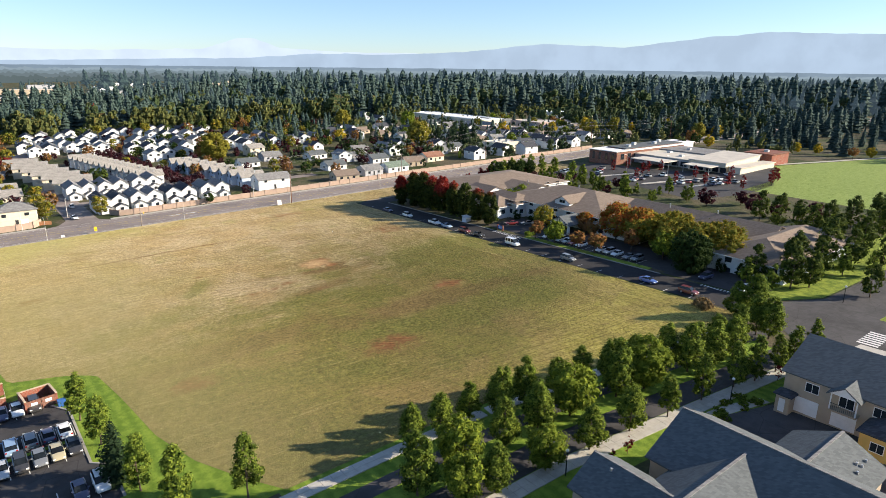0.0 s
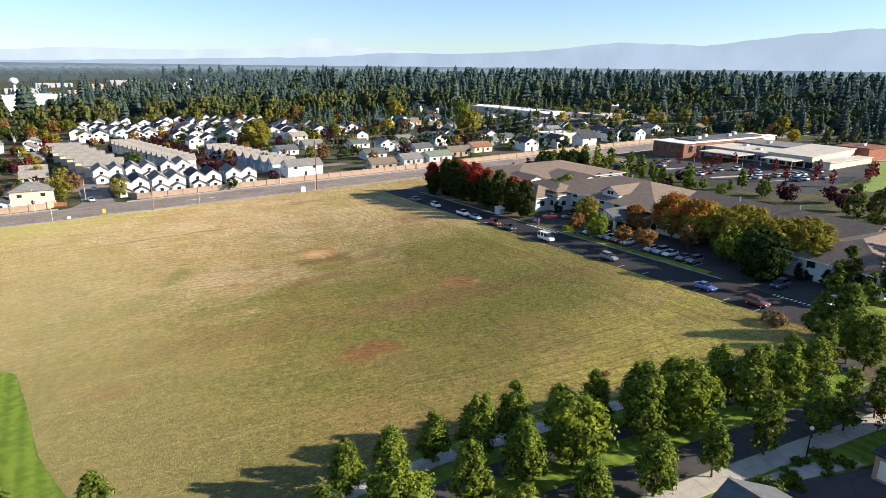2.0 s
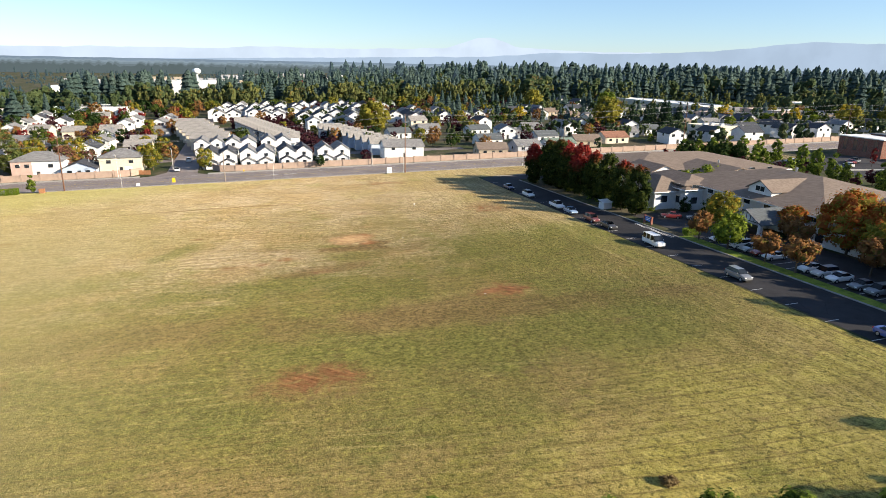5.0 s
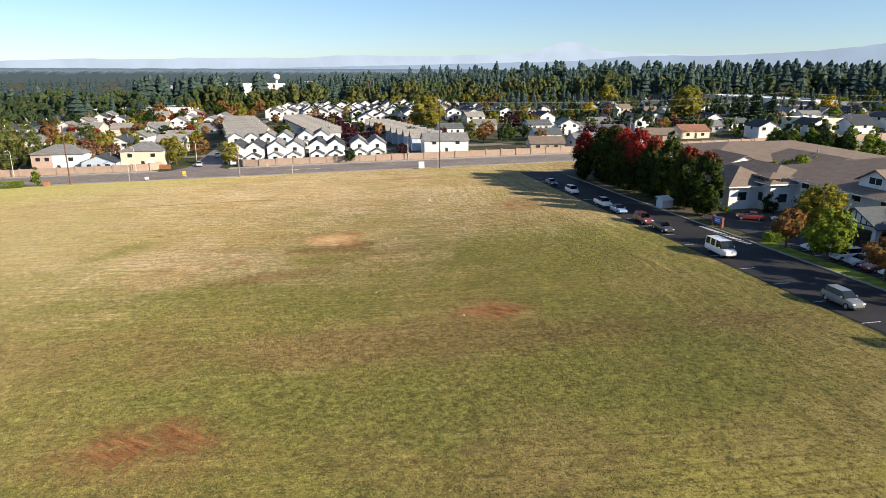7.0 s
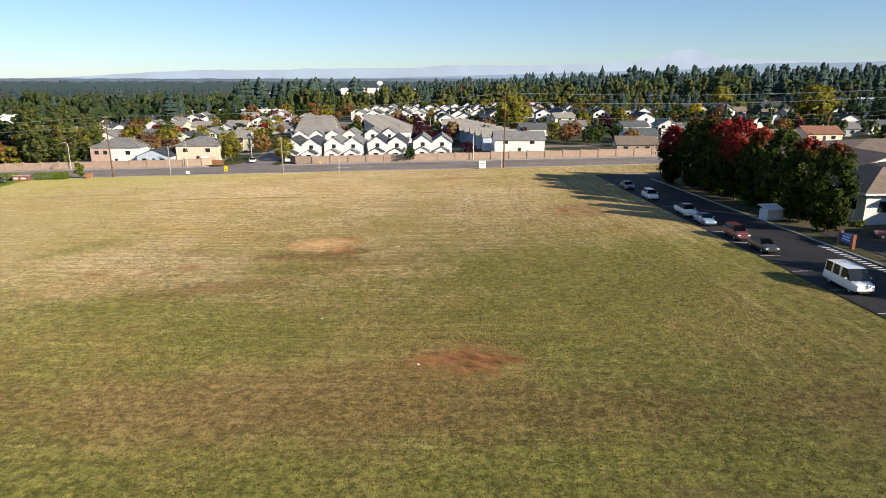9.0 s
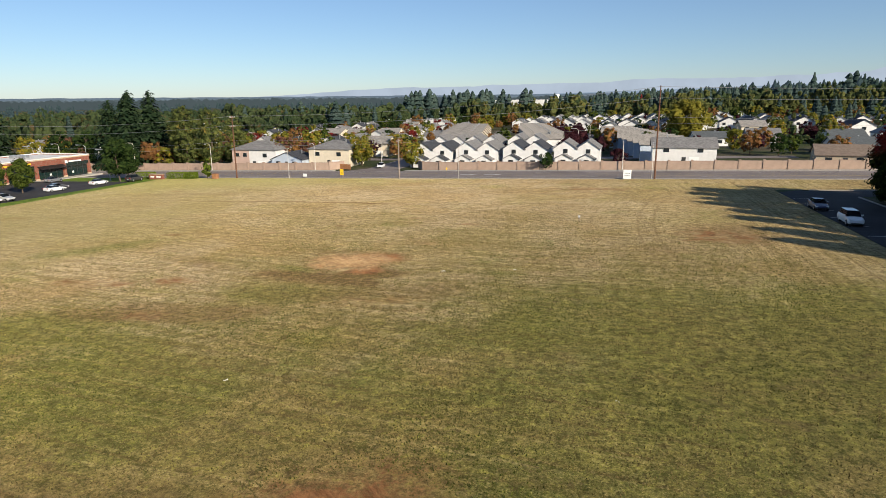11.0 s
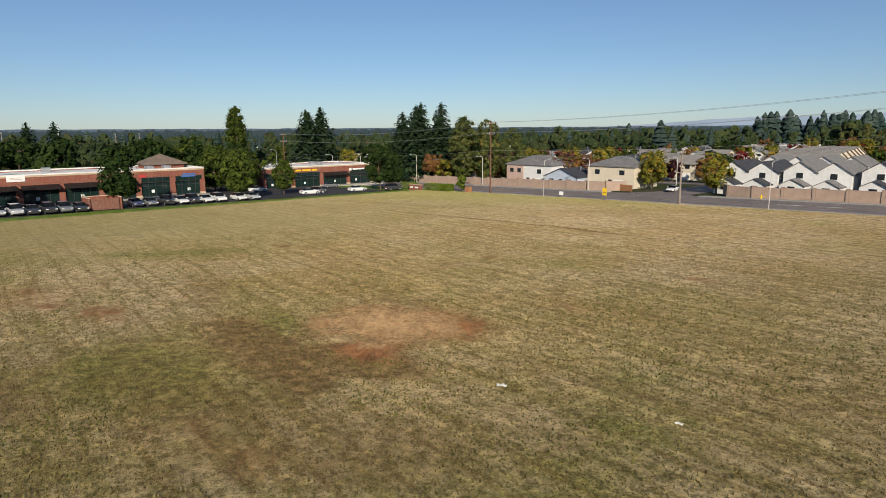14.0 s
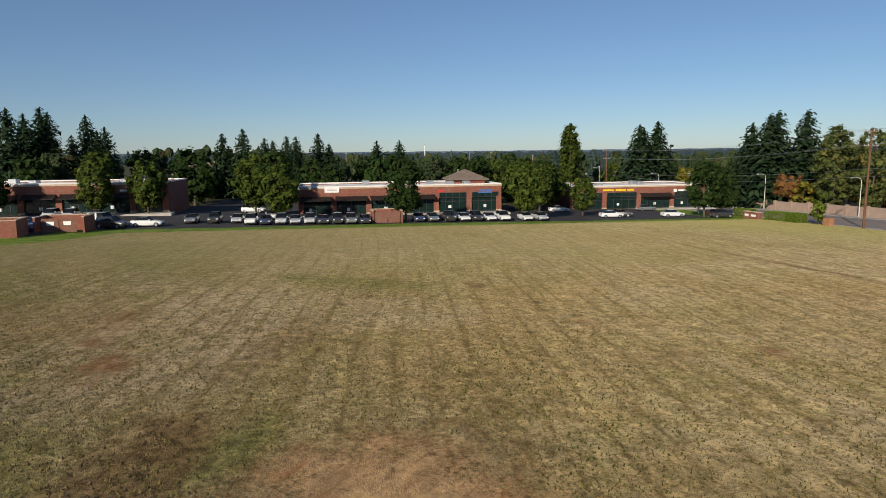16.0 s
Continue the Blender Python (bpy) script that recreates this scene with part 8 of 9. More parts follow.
for x, y, s in ((-81, 75, 0.93), (-92, 74, 0.82), (-98, 76, 1.0), (-108, 74, 0.96), (-111, 83, 0.95), (-88, 93, 0.73), (-96, 84, 0.69), (-90, 124, 0.73), (-86, 130, 0.78), (-81, 136, 0.68), (-97, 137, 0.67), (-87, 144, 0.71), (-97, 150, 0.76), (-92, 153, 0.64), (-100, 60, 0.9), (-90, 64, 0.85), (-112, 66, 0.95), (-104, 90, 0.8), (-118, 140, 0.75), (-112, 176, 0.72), (-106, 168, 0.7)):
    tree("slimfir", x, y, s)
# along the drive between the shops
for k in range(1, 12):
    x = -56 - k * 8.5
    tree(rb.choice(("backtree", "shoptree", "backtree")), x, 120.0 + rb.uniform(-2.5, 0.5), rb.uniform(0.6, 0.8))
    tree(rb.choice(("backtree", "shoptree", "backtree")), x - 3, 148.0 + rb.uniform(-0.5, 3), rb.uniform(0.7, 0.9))
# hedges and shrubs
hedge = thing("hedge", "clipped low bright green hedge", "hedge")
rng = np.random.default_rng(9)
for (x0, x1, y0, y1) in ((-8.6, -3.4, 230.6, 233.0), (-3.4, -1.0, 231.0, 233.2), (-19.0, -14.0, 231.8, 233.2)):
    n = 2600
    c = np.stack([rng.uniform(x0, x1, n), rng.uniform(y0, y1, n), rng.uniform(0.0, 1.6, n)], 1)
    side = rng.integers(0, 3, n)
    c[side == 0, 2] = 1.6 + rng.normal(size=(side == 0).sum()) * 0.04
    c[side == 1, 1] = y0 + rng.normal(size=(side == 1).sum()) * 0.05
    c[side == 2, 0] = x1 + rng.normal(size=(side == 2).sum()) * 0.05
    c[:, 2] += np.array([G(x, y) for x, y in c[:, :2]])
    part("foliage", quads_mesh("foliage", leaf_quads(c, rng.normal(size=(n, 3)) + np.array([0, -0.3, 0.8]), 0.15 * rng.uniform(0.6, 1.2, n), rng)), L_HEDGE, hedge)
block = thing("box_hedge", "clipped dense green box hedge beside the street", "hedge")
n = 2200
c = np.stack([rng.uniform(142.3, 145.4, n), rng.uniform(131.6, 133.4, n), rng.uniform(0.0, 1.25, n)], 1)
side = rng.integers(0, 4, n)
c[side == 0, 2] = 1.25 + rng.normal(size=(side == 0).sum()) * 0.03
c[side == 1, 1] = 131.6 + rng.normal(size=(side == 1).sum()) * 0.03
c[side == 2, 0] = 142.3 + rng.normal(size=(side == 2).sum()) * 0.03
c[:, 2] += G(143.8, 132.5)
part("foliage", quads_mesh("foliage", leaf_quads(c, rng.normal(size=(n, 3)) + np.array([-0.3, -0.3, 0.8]), 0.11 * rng.uniform(0.6, 1.2, n), rng)), L_HEDGE, block)
tree("young", 2.4, 232.4, 0.85)
tree("drybush", 127.2, 64.6, 1.25)
tree("drybush", 90.1, 67.5, 0.4)
for k in range(20):
    tree("bush", 143.6 + rp.uniform(0, 8), rp.uniform(152, 205), rp.uniform(0.6, 1.1))
for k in range(22):
    tree("bush", rp.uniform(79, 97), rp.uniform(37.5, 41.5), rp.uniform(0.5, 0.9))
for x, y in ((66, 42.5), (70, 43), (106, 39.5)):
    tree("redsapling", x, y, 0.8)

# ---- tussocks of the field where the camera flies low ----
def tussocks(n, seed):
    rng = np.random.default_rng(seed)
    x = rng.uniform(38, 121, n)
    y = rng.uniform(78, 196, n)
    keep = (rng.random(n) < np.clip(1.15 - np.abs(x - 88) / 46, 0.0, 1)) & (rng.random(n) < np.clip(1.2 - np.abs(y - 132) / 54, 0.0, 1))
    for cx, cy, rx, ry, k in DIRT:
        keep &= ((x - cx) / rx) ** 2 + ((y - cy) / ry) ** 2 > 0.9 * k
    x, y = x[keep], y[keep]
    z = np.array([G(u, v) + 0.085 + 0.10 * noise.noise((u * 0.07, v * 0.07, 0)) + 0.05 * noise.noise((u * 0.3, v * 0.3, 3)) for u, v in zip(x.tolist(), y.tolist())])
    m = len(x)
    a, w, h = rng.uniform(0, 6.28, m), rng.uniform(0.02, 0.06, m), rng.uniform(0.04, 0.10, m) * rng.choice((0.7, 1.0, 1.35), m)
    dx, dy = np.cos(a) * w, np.sin(a) * w
    lean = rng.normal(size=(m, 2)) * 0.03
    v = np.stack([np.stack([x - dx, y - dy, z - 0.02], 1), np.stack([x + dx, y + dy, z - 0.02], 1), np.stack([x + lean[:, 0], y + lean[:, 1], z + h], 1)], 1).reshape(-1, 3)
    me = bpy.data.meshes.new("grass_tussocks")
    me.vertices.add(3 * m)
    me.vertices.foreach_set("co", v.astype(np.float32).ravel())
    me.loops.add(3 * m)
    me.loops.foreach_set("vertex_index", np.arange(3 * m, dtype=np.int32))
    me.polygons.add(m)
    me.polygons.foreach_set("loop_start", np.arange(0, 3 * m, 3, dtype=np.int32))
    me.update(calc_edges=True)
    return me


tagged(part("grass_tussocks", tussocks(560000, 71), TUFT, None), "uneven tussocks of green and dry grass", "grass", kind="stuff")

# ---- woods ----
rw = random.Random(77)
firs, leafy, golds = [], [], []


def scatter(n, inside, spots, h0, h1, x0, x1, y0, y1):
    got = 0
    for _ in range(n * 20):
        x, y = rw.uniform(x0, x1), rw.uniform(y0, y1)
        if inside(x, y):
            spots.append((x, y, h0 + (h1 - h0) * rw.random() ** 1.3))
            got += 1
            if got >= n:
                return


def edge(x):
    """Where the woods to the north begin."""
    return float(np.interp(x, [-140, -60, 60, 200, 345, 420, 560, 640, 900], [560, 590, 575, 560, 540, 500, 470, 380, 250]))


def clumpy(x, y):
    return noise.noise((x * 0.013, y * 0.013, 7.0)) > -0.3


scatter(720, lambda x, y: y > edge(x) + 20 and clumpy(x, y), firs, 13, 31, 40, 420, 540, 720)
scatter(420, lambda x, y: clumpy(x, y), firs, 17, 30, 70, 430, 720, 960)
scatter(1500, lambda x, y: y > edge(x) and x + y > 820 and clumpy(x, y), firs, 10, 42, 300, 1100, 250, 1000)
scatter(420, lambda x, y: x > 400 + max(0, 200 - y) * 0.1 and not (x < 440 and 215 < y < 260) and clumpy(x, y), firs, 13, 27, 400, 760, 60, 330)
scatter(200, lambda x, y: clumpy(x, y), firs, 13, 26, 405, 660, -60, 120)
scatter(120, lambda x, y: abs(y - edge(x)) < 26, golds, 13, 20, -20, 330, 530, 620)
scatter(130, lambda x, y: True, leafy, 8, 16, 430, 620, 250, 420)
scatter(330, lambda x, y: y > edge(x) - 10, leafy, 11, 24, 250, 900, 300, 900)
scatter(60, lambda x, y: abs(y - edge(x)) < 30, golds, 9, 15, 330, 900, 300, 560)
scatter(160, lambda x, y: y > edge(x), leafy, 10, 20, -40, 420, 540, 760)
scatter(330, lambda x, y: True, leafy, 8, 15, -420, -190, 60, 560)
scatter(90, lambda x, y: True, firs, 12, 24, -420, -150, 60, 560)
scatter(220, lambda x, y: True, leafy, 8, 14, -240, -60, 300, 620)
scatter(35, lambda x, y: True, firs, 16, 26, -160, -30, 490, 640)
scatter(120, lambda x, y: True, leafy, 9, 17, -260, -20, 490, 640)
# firs and leafy trees among the houses
scatter(60, lambda x, y: True, firs, 10, 22, 190, 330, 400, 540)
scatter(40, lambda x, y: True, firs, 9, 18, 225, 420, 330, 420)
scatter(110, lambda x, y: True, leafy, 4, 8, 190, 430, 262, 350)
scatter(190, lambda x, y: y > 300, leafy, 4, 8, 150, 470, 280, 540)
scatter(60, lambda x, y: True, golds, 6, 11, 150, 470, 300, 540)
scatter(26, lambda x, y: True, golds, 7, 11, 362, 405, 150, 330)
firs = [(x, y, h * float(np.interp(math.hypot(x - 110, y - 120), [300, 700, 900], [0.68, 0.85, 1.0]))) for x, y, h in firs]
# the fir row at the western end of the wood and single firs beyond the estate
for _ in range(46):
    u = rw.random()
    firs.append((-68 + 60 * u + rw.uniform(-6, 6), 592 + 125 * u + rw.uniform(-14, 14), rw.uniform(22, 30)))
firs += [(14.3, 687, 29), (18, 690, 27), (10, 693, 25), (-58.5, 437, 21), (-54, 441, 18), (-62, 440, 17), (-130, 527, 21), (-136, 530, 18), (-124, 533, 19), (-141, 524, 16)]
near = [p for p in firs if math.hypot(p[0] - 110, p[1] - 120) < 430]
rest = [p for p in firs if math.hypot(p[0] - 110, p[1] - 120) >= 430]
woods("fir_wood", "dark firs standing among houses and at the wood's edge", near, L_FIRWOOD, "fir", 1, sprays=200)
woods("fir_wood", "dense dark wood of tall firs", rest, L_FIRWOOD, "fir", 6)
woods("gold_wood", "birches and maples turning yellow at the wood's edge", golds, L_GOLDWOOD, "slim", 2, sprays=150)
woods("green_wood", "mixed green trees between houses", leafy, L_WOODLEAF, "leaf", 3, sprays=84)
far_firs, far_leaf = [], []
for _ in range(3400):
    b, r = rw.uniform(-130, 110), 640 + 1250 * rw.random() ** 1.2
    x, y = 60 + r * math.sin(radians(b)), 100 + r * math.cos(radians(b))
    if y > 700 or x < -420 or x > 700:
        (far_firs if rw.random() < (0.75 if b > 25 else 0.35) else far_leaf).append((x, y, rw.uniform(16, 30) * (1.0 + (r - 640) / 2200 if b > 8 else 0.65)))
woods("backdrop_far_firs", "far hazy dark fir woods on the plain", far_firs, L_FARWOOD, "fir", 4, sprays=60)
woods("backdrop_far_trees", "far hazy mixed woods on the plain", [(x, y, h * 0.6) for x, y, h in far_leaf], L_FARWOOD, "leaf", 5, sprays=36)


# ---- poles, lamps, wires ----
def utility_pole(x, y, h, arms=2, mat=None, label="tall reddish wooden power pole with crossarms"):
    t = put(thing("utility_pole", label, "utility pole", "power poles"), at(x, y))
    bm = bmesh.new()
    tube(bm, (0, 0, -0.5), (0, 0, h), 0.20, 0.12, 10)
    part("pole", bm, mat or WOOD, t)
    for k in range(arms):
        z = h - 0.5 - k * 2.2
        c = part("crossarm", bevelled(boxes((-0.06, 0.06, -1.2, 1.2, z - 0.07, z + 0.07)), 0.01), GREYWOOD, t)
        for yy in (-1.1, -0.4, 0.4, 1.1):
            bm = bmesh.new()
            tube(bm, (0, yy, z + 0.07), (0, yy, z + 0.3), 0.05, 0.03, 6)
            part("insulator", bm, STEEL, c)
    return t


def street_lamp(x, y, h, rz, mat=None, label="pale steel street lamp with curved arm"):
    t = put(thing("street_lamp", label, "street lamp", "street lamps"), at(x, y, rz))
    bm = bmesh.new()
    tube(bm, (0, 0, -0.3), (0, 0, h - 0.8), 0.11, 0.07, 8)
    part("pole", bm, mat or PALEPOLE, t)
    bm = bmesh.new()
    pts = [(0, 0, h - 0.8), (0.25, 0, h - 0.3), (0.8, 0, h - 0.05), (2.0, 0, h)]
    for a, b in zip(pts, pts[1:]):
        tube(bm, a, b, 0.06, 0.05, 6)
    part("arm", bm, mat or PALEPOLE, t)
    hd = part("lamp_head", bevelled(boxes((1.9, 2.7, -0.16, 0.16, h - 0.1, h + 0.08)), 0.04), STEEL, t)
    part("lens", boxes((2.0, 2.6, -0.12, 0.12, h - 0.14, h - 0.1)), LAMPGLASS, hd)
    part("base", bevelled(boxes((-0.2, 0.2, -0.2, 0.2, -0.2, 0.25)), 0.02), CONCRETE, t)
    return t


utility_pole(10.2, 233.6, 15.6)
utility_pole(110.6, 233.4, 19.0)
utility_pole(242, 262, 18.0)
utility_pole(-80, 233.4, 15.0, label="tall weathered wooden power pole")
utility_pole(182, 258.2, 11, 1, GREYWOOD, "weathered wooden power pole")
utility_pole(330, 258.5, 17)
utility_pole(420, 258.5, 17)
for x, y in ((25.2, 233.3), (68.4, 233.2), (153.0, 233.2), (110.0, 233.0), (240, 233.2)):
    t = put(thing("flag_post", "slim pale marker post beside the road", "post", "roadside posts"), at(x, y))
    bm = bmesh.new()
    tube(bm, (0, 0, -0.2), (0, 0, 7.2), 0.07, 0.045, 7)
    part("pole", bm, PALEPOLE, t)
    bm = bmesh.new()
    tube(bm, (0, 0, 7.2), (0.0, 1.6, 7.5), 0.04, 0.03, 6)
    part("arm", bm, PALEPOLE, t)
    part("lamp_head", bevelled(boxes((-0.12, 0.12, 1.5, 2.1, 7.42, 7.58)), 0.03), STEEL, t)
for x, y, rz, h in ((53.9, 233.6, 90, 9.2),):
    t = utility_pole(x, y, h, 1, GREYWOOD, "short weathered wooden service pole")
for x, y, rz, h in ((20.5, 256.2, -90, 7.6), (-13.5, 256.2, -90, 8.0), (-41, 256.2, -90, 8.6), (104, 256.2, -90, 7.6), (168, 256.2, -90, 7.6), (36, 268, -90, 7.6), (46, 280, 180, 7.6), (72, 292, -90, 7), (88, 330, 180, 7), (90, 370, 180, 7), (-70, 256.2, -90, 8.5)):
    street_lamp(x, y, h, rz)
for x, y, h in ((-50, 247, 8.5), (-62, 240, 8.5), (-22, 226, 8.0), (-90, 236, 9.5)):
    street_lamp(x, y, h, 200, STEEL, "grey steel car park lamp with single arm")
for x, y in ((262, 182), (272, 166), (300, 226)):
    street_lamp(x, y, 9.5, 180, STEEL, "grey steel car park lamp with single arm")
for x, y, h in ((-288, 214, 20), (-300, 190, 15), (-280, 240, 15), (-260, 165, 14), (-310, 262, 16), (-250, 270, 14)):
    t = put(thing("mast", "slender pale mast among the trees", "mast", "masts"), at(x, y))
    bm = bmesh.new()
    tube(bm, (0, 0, 0), (0, 0, h), 0.28, 0.2, 8)
    part("pole", bm, SIGNWHITE if h == 20 else GREYWOOD, t)
    part("head", boxes((-0.3, 0.3, -0.3, 0.3, h - 0.6, h + 0.1)), STEEL, t)


def cable(a, b, sag, r=0.018):
    bm = bmesh.new()
    a, b = Vector(a), Vector(b)
    pipe(bm, [a.lerp(b, i / 16) - Vector((0, 0, sag * 4 * (i / 16) * (1 - i / 16))) for i in range(17)], r)
    return bm


wires = thing("power_lines", "dark sagging power lines between poles", "cables")
PO = [(-80, 233.4, 15), (10.2, 233.6, 15.6), (110.6, 233.4, 19.0), (242, 262, 18.0), (330, 258.5, 17), (420, 258.5, 17)]
for (xa, ya, ha), (xb, yb, hb) in zip(PO, PO[1:]):
    for dz, dy in ((-0.2, -1.1), (-0.2, 1.1), (-2.4, -1.1), (-2.4, 1.1), (-6.2, 0.0), (-7.4, 0.0)):
        part("wire", cable((xa, ya + dy, G(xa, ya) + ha + dz), (xb, yb + dy, G(xb, yb) + hb + dz), 1.4), WIRE, wires)

# water tower far beyond the estate
t = put(thing("water_tower", "white bulb-shaped water tower beyond the woods", "water tower"), at(-5, 1150))
bm = bmesh.new()
tube(bm, (0, 0, -1), (0, 0, 16), 2.2, 1.6, 12)
part("stem", bm, SIGNWHITE, t)
bm = bmesh.new()
bmesh.ops.create_uvsphere(bm, u_segments=16, v_segments=10, radius=6.2, matrix=Matrix.Translation((0, 0, 20)) @ Matrix.Diagonal((1, 1, 0.8, 1)))
part("tank", bm, SIGNWHITE, t, smooth=True)

# ---- signs and roadside things ----
t = put(thing("banner_sign", "white two-sided board sign on posts by the road", "sign"), at(105.1, 232.8, 0, 0, 0.9))
for y, lean in ((-0.35, 0.22), (0.35, -0.22)):
    bm = bmesh.new()
    slab(bm, [(-0.9, y, 0.3), (0.9, y, 0.3), (0.9, y * 0.2, 2.3), (-0.9, y * 0.2, 2.3)], 0.08)
    b = part("board", bm, SIGNWHITE, t)
    bm = bmesh.new()
    for k in range(2):
        z = 0.9 + k * 0.6
        f = 1 - 0.8 * (z - 0.3) / 2
        slab(bm, [(-0.6, y * f * 1.12, z), (0.6, y * f * 1.12, z), (0.6, y * f * 1.05, z + 0.1), (-0.6, y * f * 1.05, z + 0.1)], 0.03)
    part("lettering", bm, BLACK, b)
for px in (-0.8, 0.8):
    part("post", boxes((px - 0.05, px + 0.05, -0.05, 0.05, -0.3, 2.2)), GREYWOOD, t)
t = put(thing("yard_sign", "bright yellow board sign on two stakes", "sign"), at(39.4, 233.3))
b = part("board", boxes((-0.45, 0.45, -0.03, 0.03, 0.9, 2.3)), SIGNYELLOW, t)
part("lettering", boxes((-0.32, 0.32, -0.05, -0.03, 1.3, 1.42)), BLACK, b)
for px in (-0.4, 0.4):
    part("stake", boxes((px - 0.04, px + 0.04, 0.03, 0.09, -0.3, 2.3)), GREYWOOD, t)
t = put(thing("small_sign", "small white board on a short post", "sign"), at(29.6, 233.2))
part("board", boxes((-0.5, 0.5, -0.02, 0.02, 0.5, 1.2)), SIGNWHITE, t)
part("post", boxes((-0.04, 0.04, 0.02, 0.08, -0.3, 1.2)), GREYWOOD, t)
t = put(thing("monument_sign", "low red brick monument sign by a hedge", "sign"), at(-11.2, 230.2, 0))
part("body", bevelled(boxes((-2.0, 2.0, -0.4, 0.4, -0.3, 1.3)), 0.03), BRICK, t)
part("cap", boxes((-2.1, 2.1, -0.5, 0.5, 1.3, 1.42)), TANBAND, t)
part("lettering", boxes((-1.6, -0.5, -0.44, -0.4, 0.5, 0.9), (0.2, 1.5, -0.44, -0.4, 0.5, 0.9)), SIGNWHITE, t)
t = put(thing("cabinet_box", "red-brown utility cabinet on the verge", "utility box"), at(5.0, 232.0))
part("body", bevelled(boxes((-0.7, 0.7, -0.5, 0.5, -0.1, 1.3)), 0.04), FENCEWOOD, t)
t = put(thing("hydrant", "yellow cast iron fire hydrant by the wall", "hydrant"), at(59.5, 254.6))
bm = bmesh.new()
tube(bm, (0, 0, 0), (0, 0, 0.7), 0.16, 0.14, 10)
tube(bm, (0, 0, 0.7), (0, 0, 0.9), 0.17, 0.05, 10)
part("body", bm, SIGNYELLOW, t)
bm = bmesh.new()
tube(bm, (-0.28, 0, 0.5), (0.28, 0, 0.5), 0.08, 0.08, 8)
part("outlet", bm, SIGNYELLOW, t)
# cedar fence at the corner house
fence = thing("fence", "reddish cedar plank fence", "fence")
for k in range(28):
    q = part("plank", boxes((0, 0.28, -0.03, 0.03, 0.05, 1.8)), FENCEWOOD, fence)
    x = 13 + k * 0.32
    q.matrix_basis = at(x, 258.4 + 0.0 * k)
# lamp posts of the avenue
for x, y in ((152, 46.5), (94, 41.2), (60, 45.2)):
    t = put(thing("lamp_post", "short black lamp post with white globe", "street lamp", "avenue lamps"), at(x, y))
    bm = bmesh.new()
    tube(bm, (0, 0, 0), (0, 0, 3.6), 0.09, 0.06, 8)
    part("pole", bm, BLACK, t)
    bm = bmesh.new()
    bmesh.ops.create_icosphere(bm, subdivisions=2, radius=0.24, matrix=Matrix.Translation((0, 0, 3.8)))
    part("globe", bm, LAMPGLASS, t, smooth=True)
# white shed and sign at the care home
t = put(thing("storage_shed", "small white shed with sloping roof", "shed"), at(141.4, 160.4, 8, 0.0, 0.78))
part("body", boxes((-1.5, 1.5, -1.2, 1.2, -0.2, 2.0)), WHITE, t)
bm = bmesh.new()
slab(bm, [(-1.8, -1.5, 2.1), (1.8, -1.5, 2.1), (1.8, 1.5, 2.7), (-1.8, 1.5, 2.7)], 0.12)
part("roof", bm, TRIM, t)
t = put(thing("entrance_sign", "blue entrance sign between brick posts", "sign"), at(141.6, 143.7, 90))
part("board", boxes((-1.0, 1.0, -0.06, 0.06, 0.5, 1.5)), SIGNBLUE, t)
for px in (-1.2, 1.2):
    part("post", bevelled(boxes((px - 0.2, px + 0.2, -0.2, 0.2, -0.2, 1.7)), 0.03), BRICK, t)
part("lettering", boxes((-0.7, 0.7, 0.06, 0.08, 0.8, 0.92), (-0.6, 0.6, 0.06, 0.08, 1.1, 1.25)), SIGNWHITE, t)
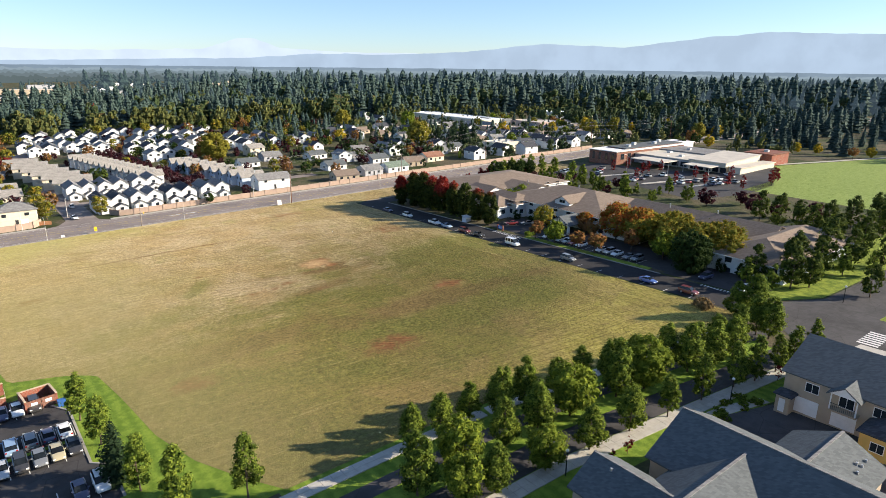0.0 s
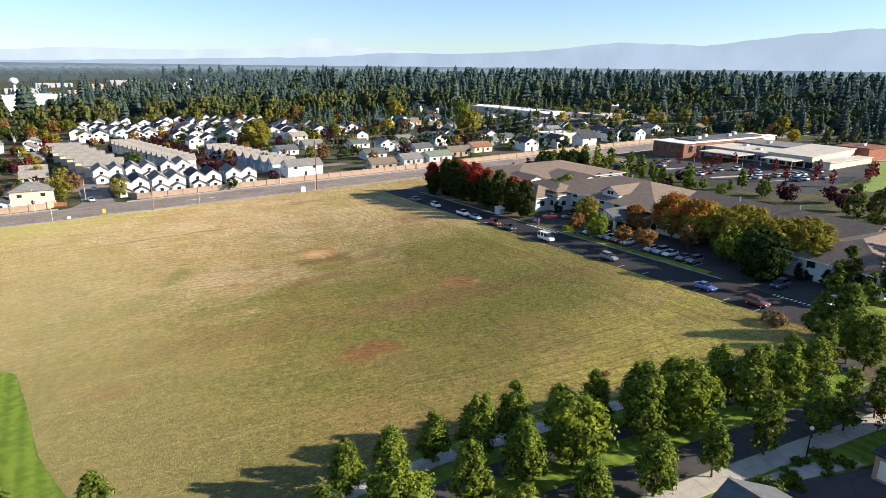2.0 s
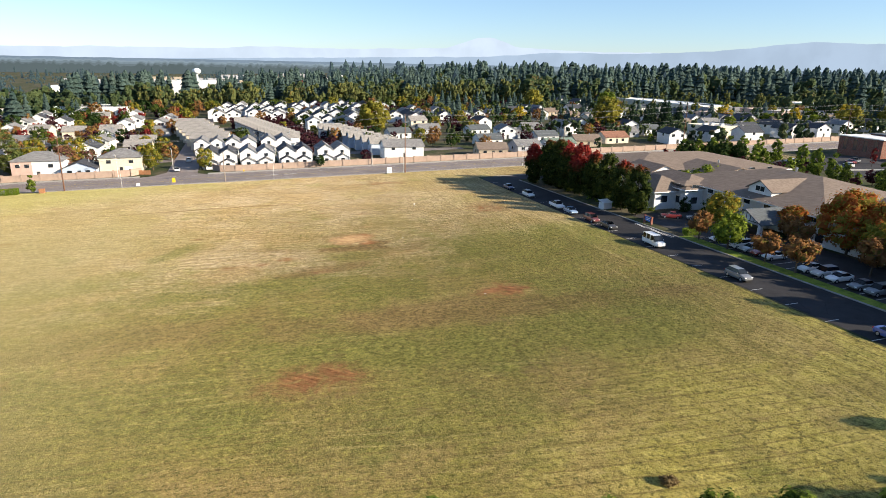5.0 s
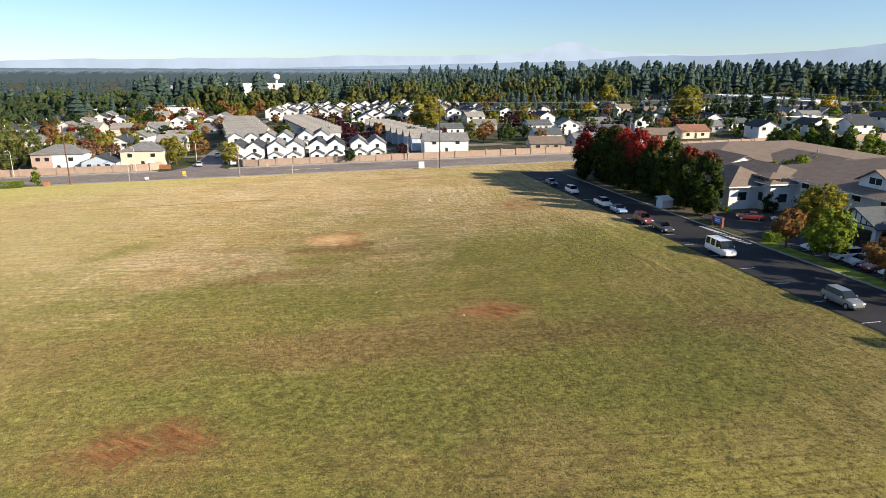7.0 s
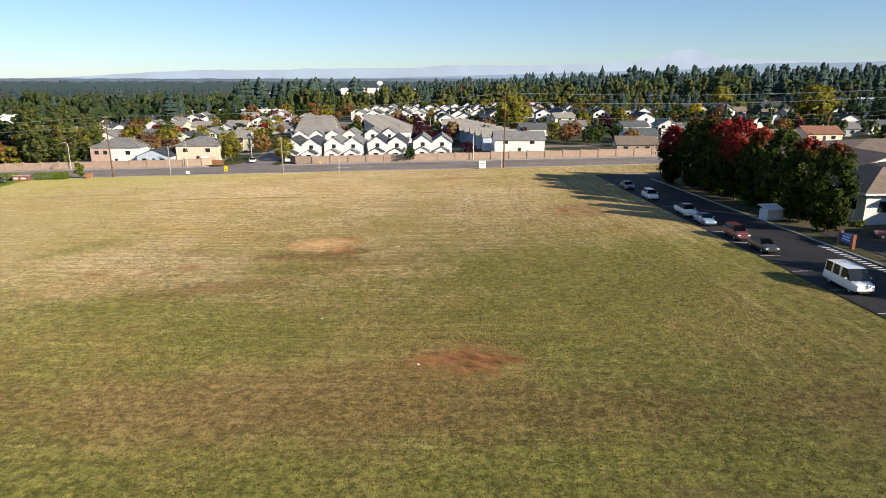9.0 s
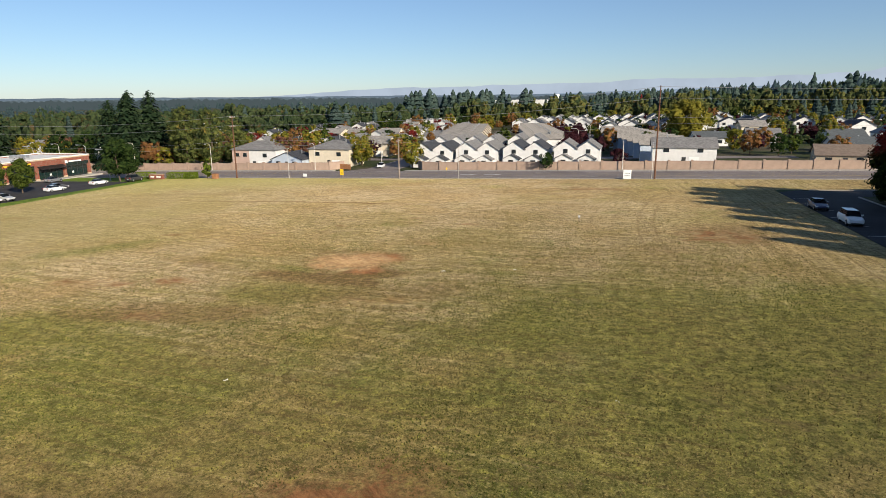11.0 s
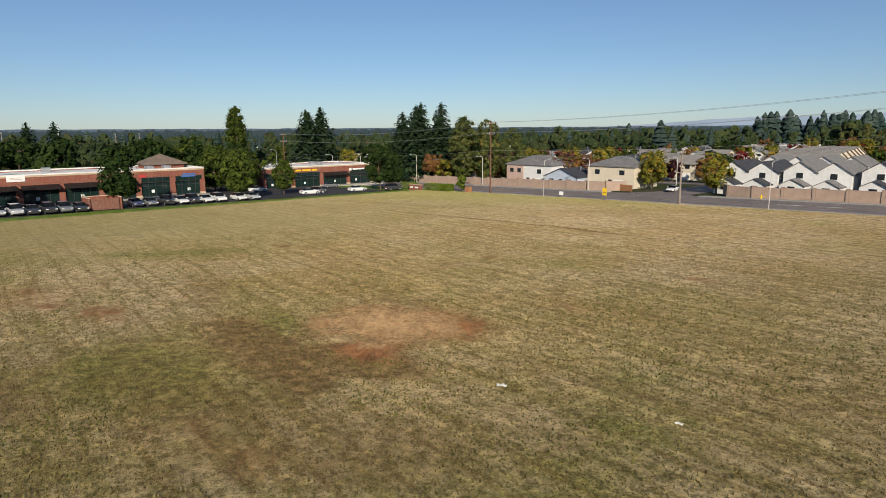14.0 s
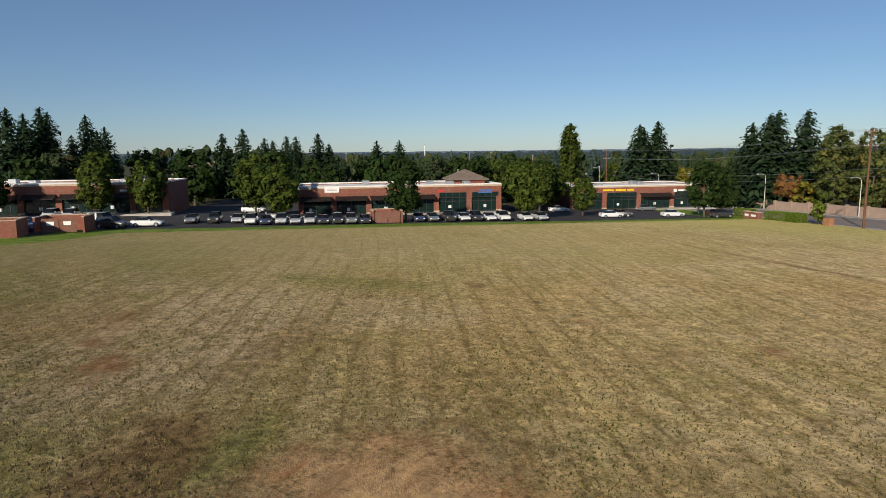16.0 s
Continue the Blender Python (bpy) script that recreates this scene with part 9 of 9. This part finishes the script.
# bins
t = put(thing("refuse_bin", "blue plastic recycling bin on the asphalt", "bin"), at(12.2, 109.0))
part("body", bevelled(boxes((-0.6, 0.6, -0.4, 0.4, 0.03, 1.1)), 0.05), BLUEBIN, t)
part("lid", bevelled(boxes((-0.64, 0.64, -0.44, 0.44, 1.1, 1.2)), 0.03), BLUEBIN, t)
t = put(thing("refuse_bin", "large blue dumpster beside a brick enclosure", "bin"), at(2.8, 113.6))
part("body", bevelled(boxes((-0.9, 0.9, -0.8, 0.8, 0.03, 1.3)), 0.06), BLUEBIN, t)
part("lid", bevelled(boxes((-0.95, 0.95, -0.85, 0.85, 1.3, 1.38)), 0.03), BLACK, t)
# litter on the field
rl = random.Random(3)
for x, y, s in ((88.9, 148.8, 0.45), (95.2, 150.4, 0.3), (104.5, 125.0, 0.25), (101, 118, 0.22), (98.4, 121, 0.2), (108, 121, 0.25), (92.5, 113.2, 0.3), (75.5, 133.0, 0.35), (76.2, 134.0, 0.25), (84, 123, 0.3), (99.0, 178.2, 0.35), (118, 190, 0.2), (66, 186, 0.2)):
    t = put(thing("litter", "crumpled scrap of pale paper on the grass", "litter", "scraps of litter"), at(x, y, rl.uniform(0, 180), 0.08))
    bm = bmesh.new()
    bmesh.ops.create_grid(bm, x_segments=5, y_segments=3, size=s * 0.42)
    for v in bm.verts:
        v.co.y *= 0.55
        v.co.z = rl.uniform(0.0, 0.06)
    bmesh.ops.solidify(bm, geom=bm.faces[:], thickness=0.01)
    part("sheet", bm, PAPER, t)
t = put(thing("stake_marker", "dark survey stake with white top in the grass", "stake"), at(99.0, 178.0))
part("stake", boxes((-0.06, 0.06, -0.06, 0.06, -0.2, 0.6)), GREYWOOD, t)
part("flag", boxes((-0.12, 0.12, -0.12, 0.12, 0.6, 0.8)), SIGNWHITE, t)

# ---- slabs of the avenue's pavements ----
slabs("pavement_avenue_south", "pale concrete slab pavement with tree pits", [(30, 55.6), (48, 55.6), (62, 55.2), (80, 53.0), (100, 50.2), (114, 48.2)], -9.7, -7.0, 1.6)
slabs("pavement_avenue_north", "pale concrete slab pavement beside the field", [(-20, 55.6), (30, 55.6), (48, 55.6), (62, 55.2), (80, 53.0), (100, 50.2), (118, 47.6)], 7.2, 9.4, 1.6)
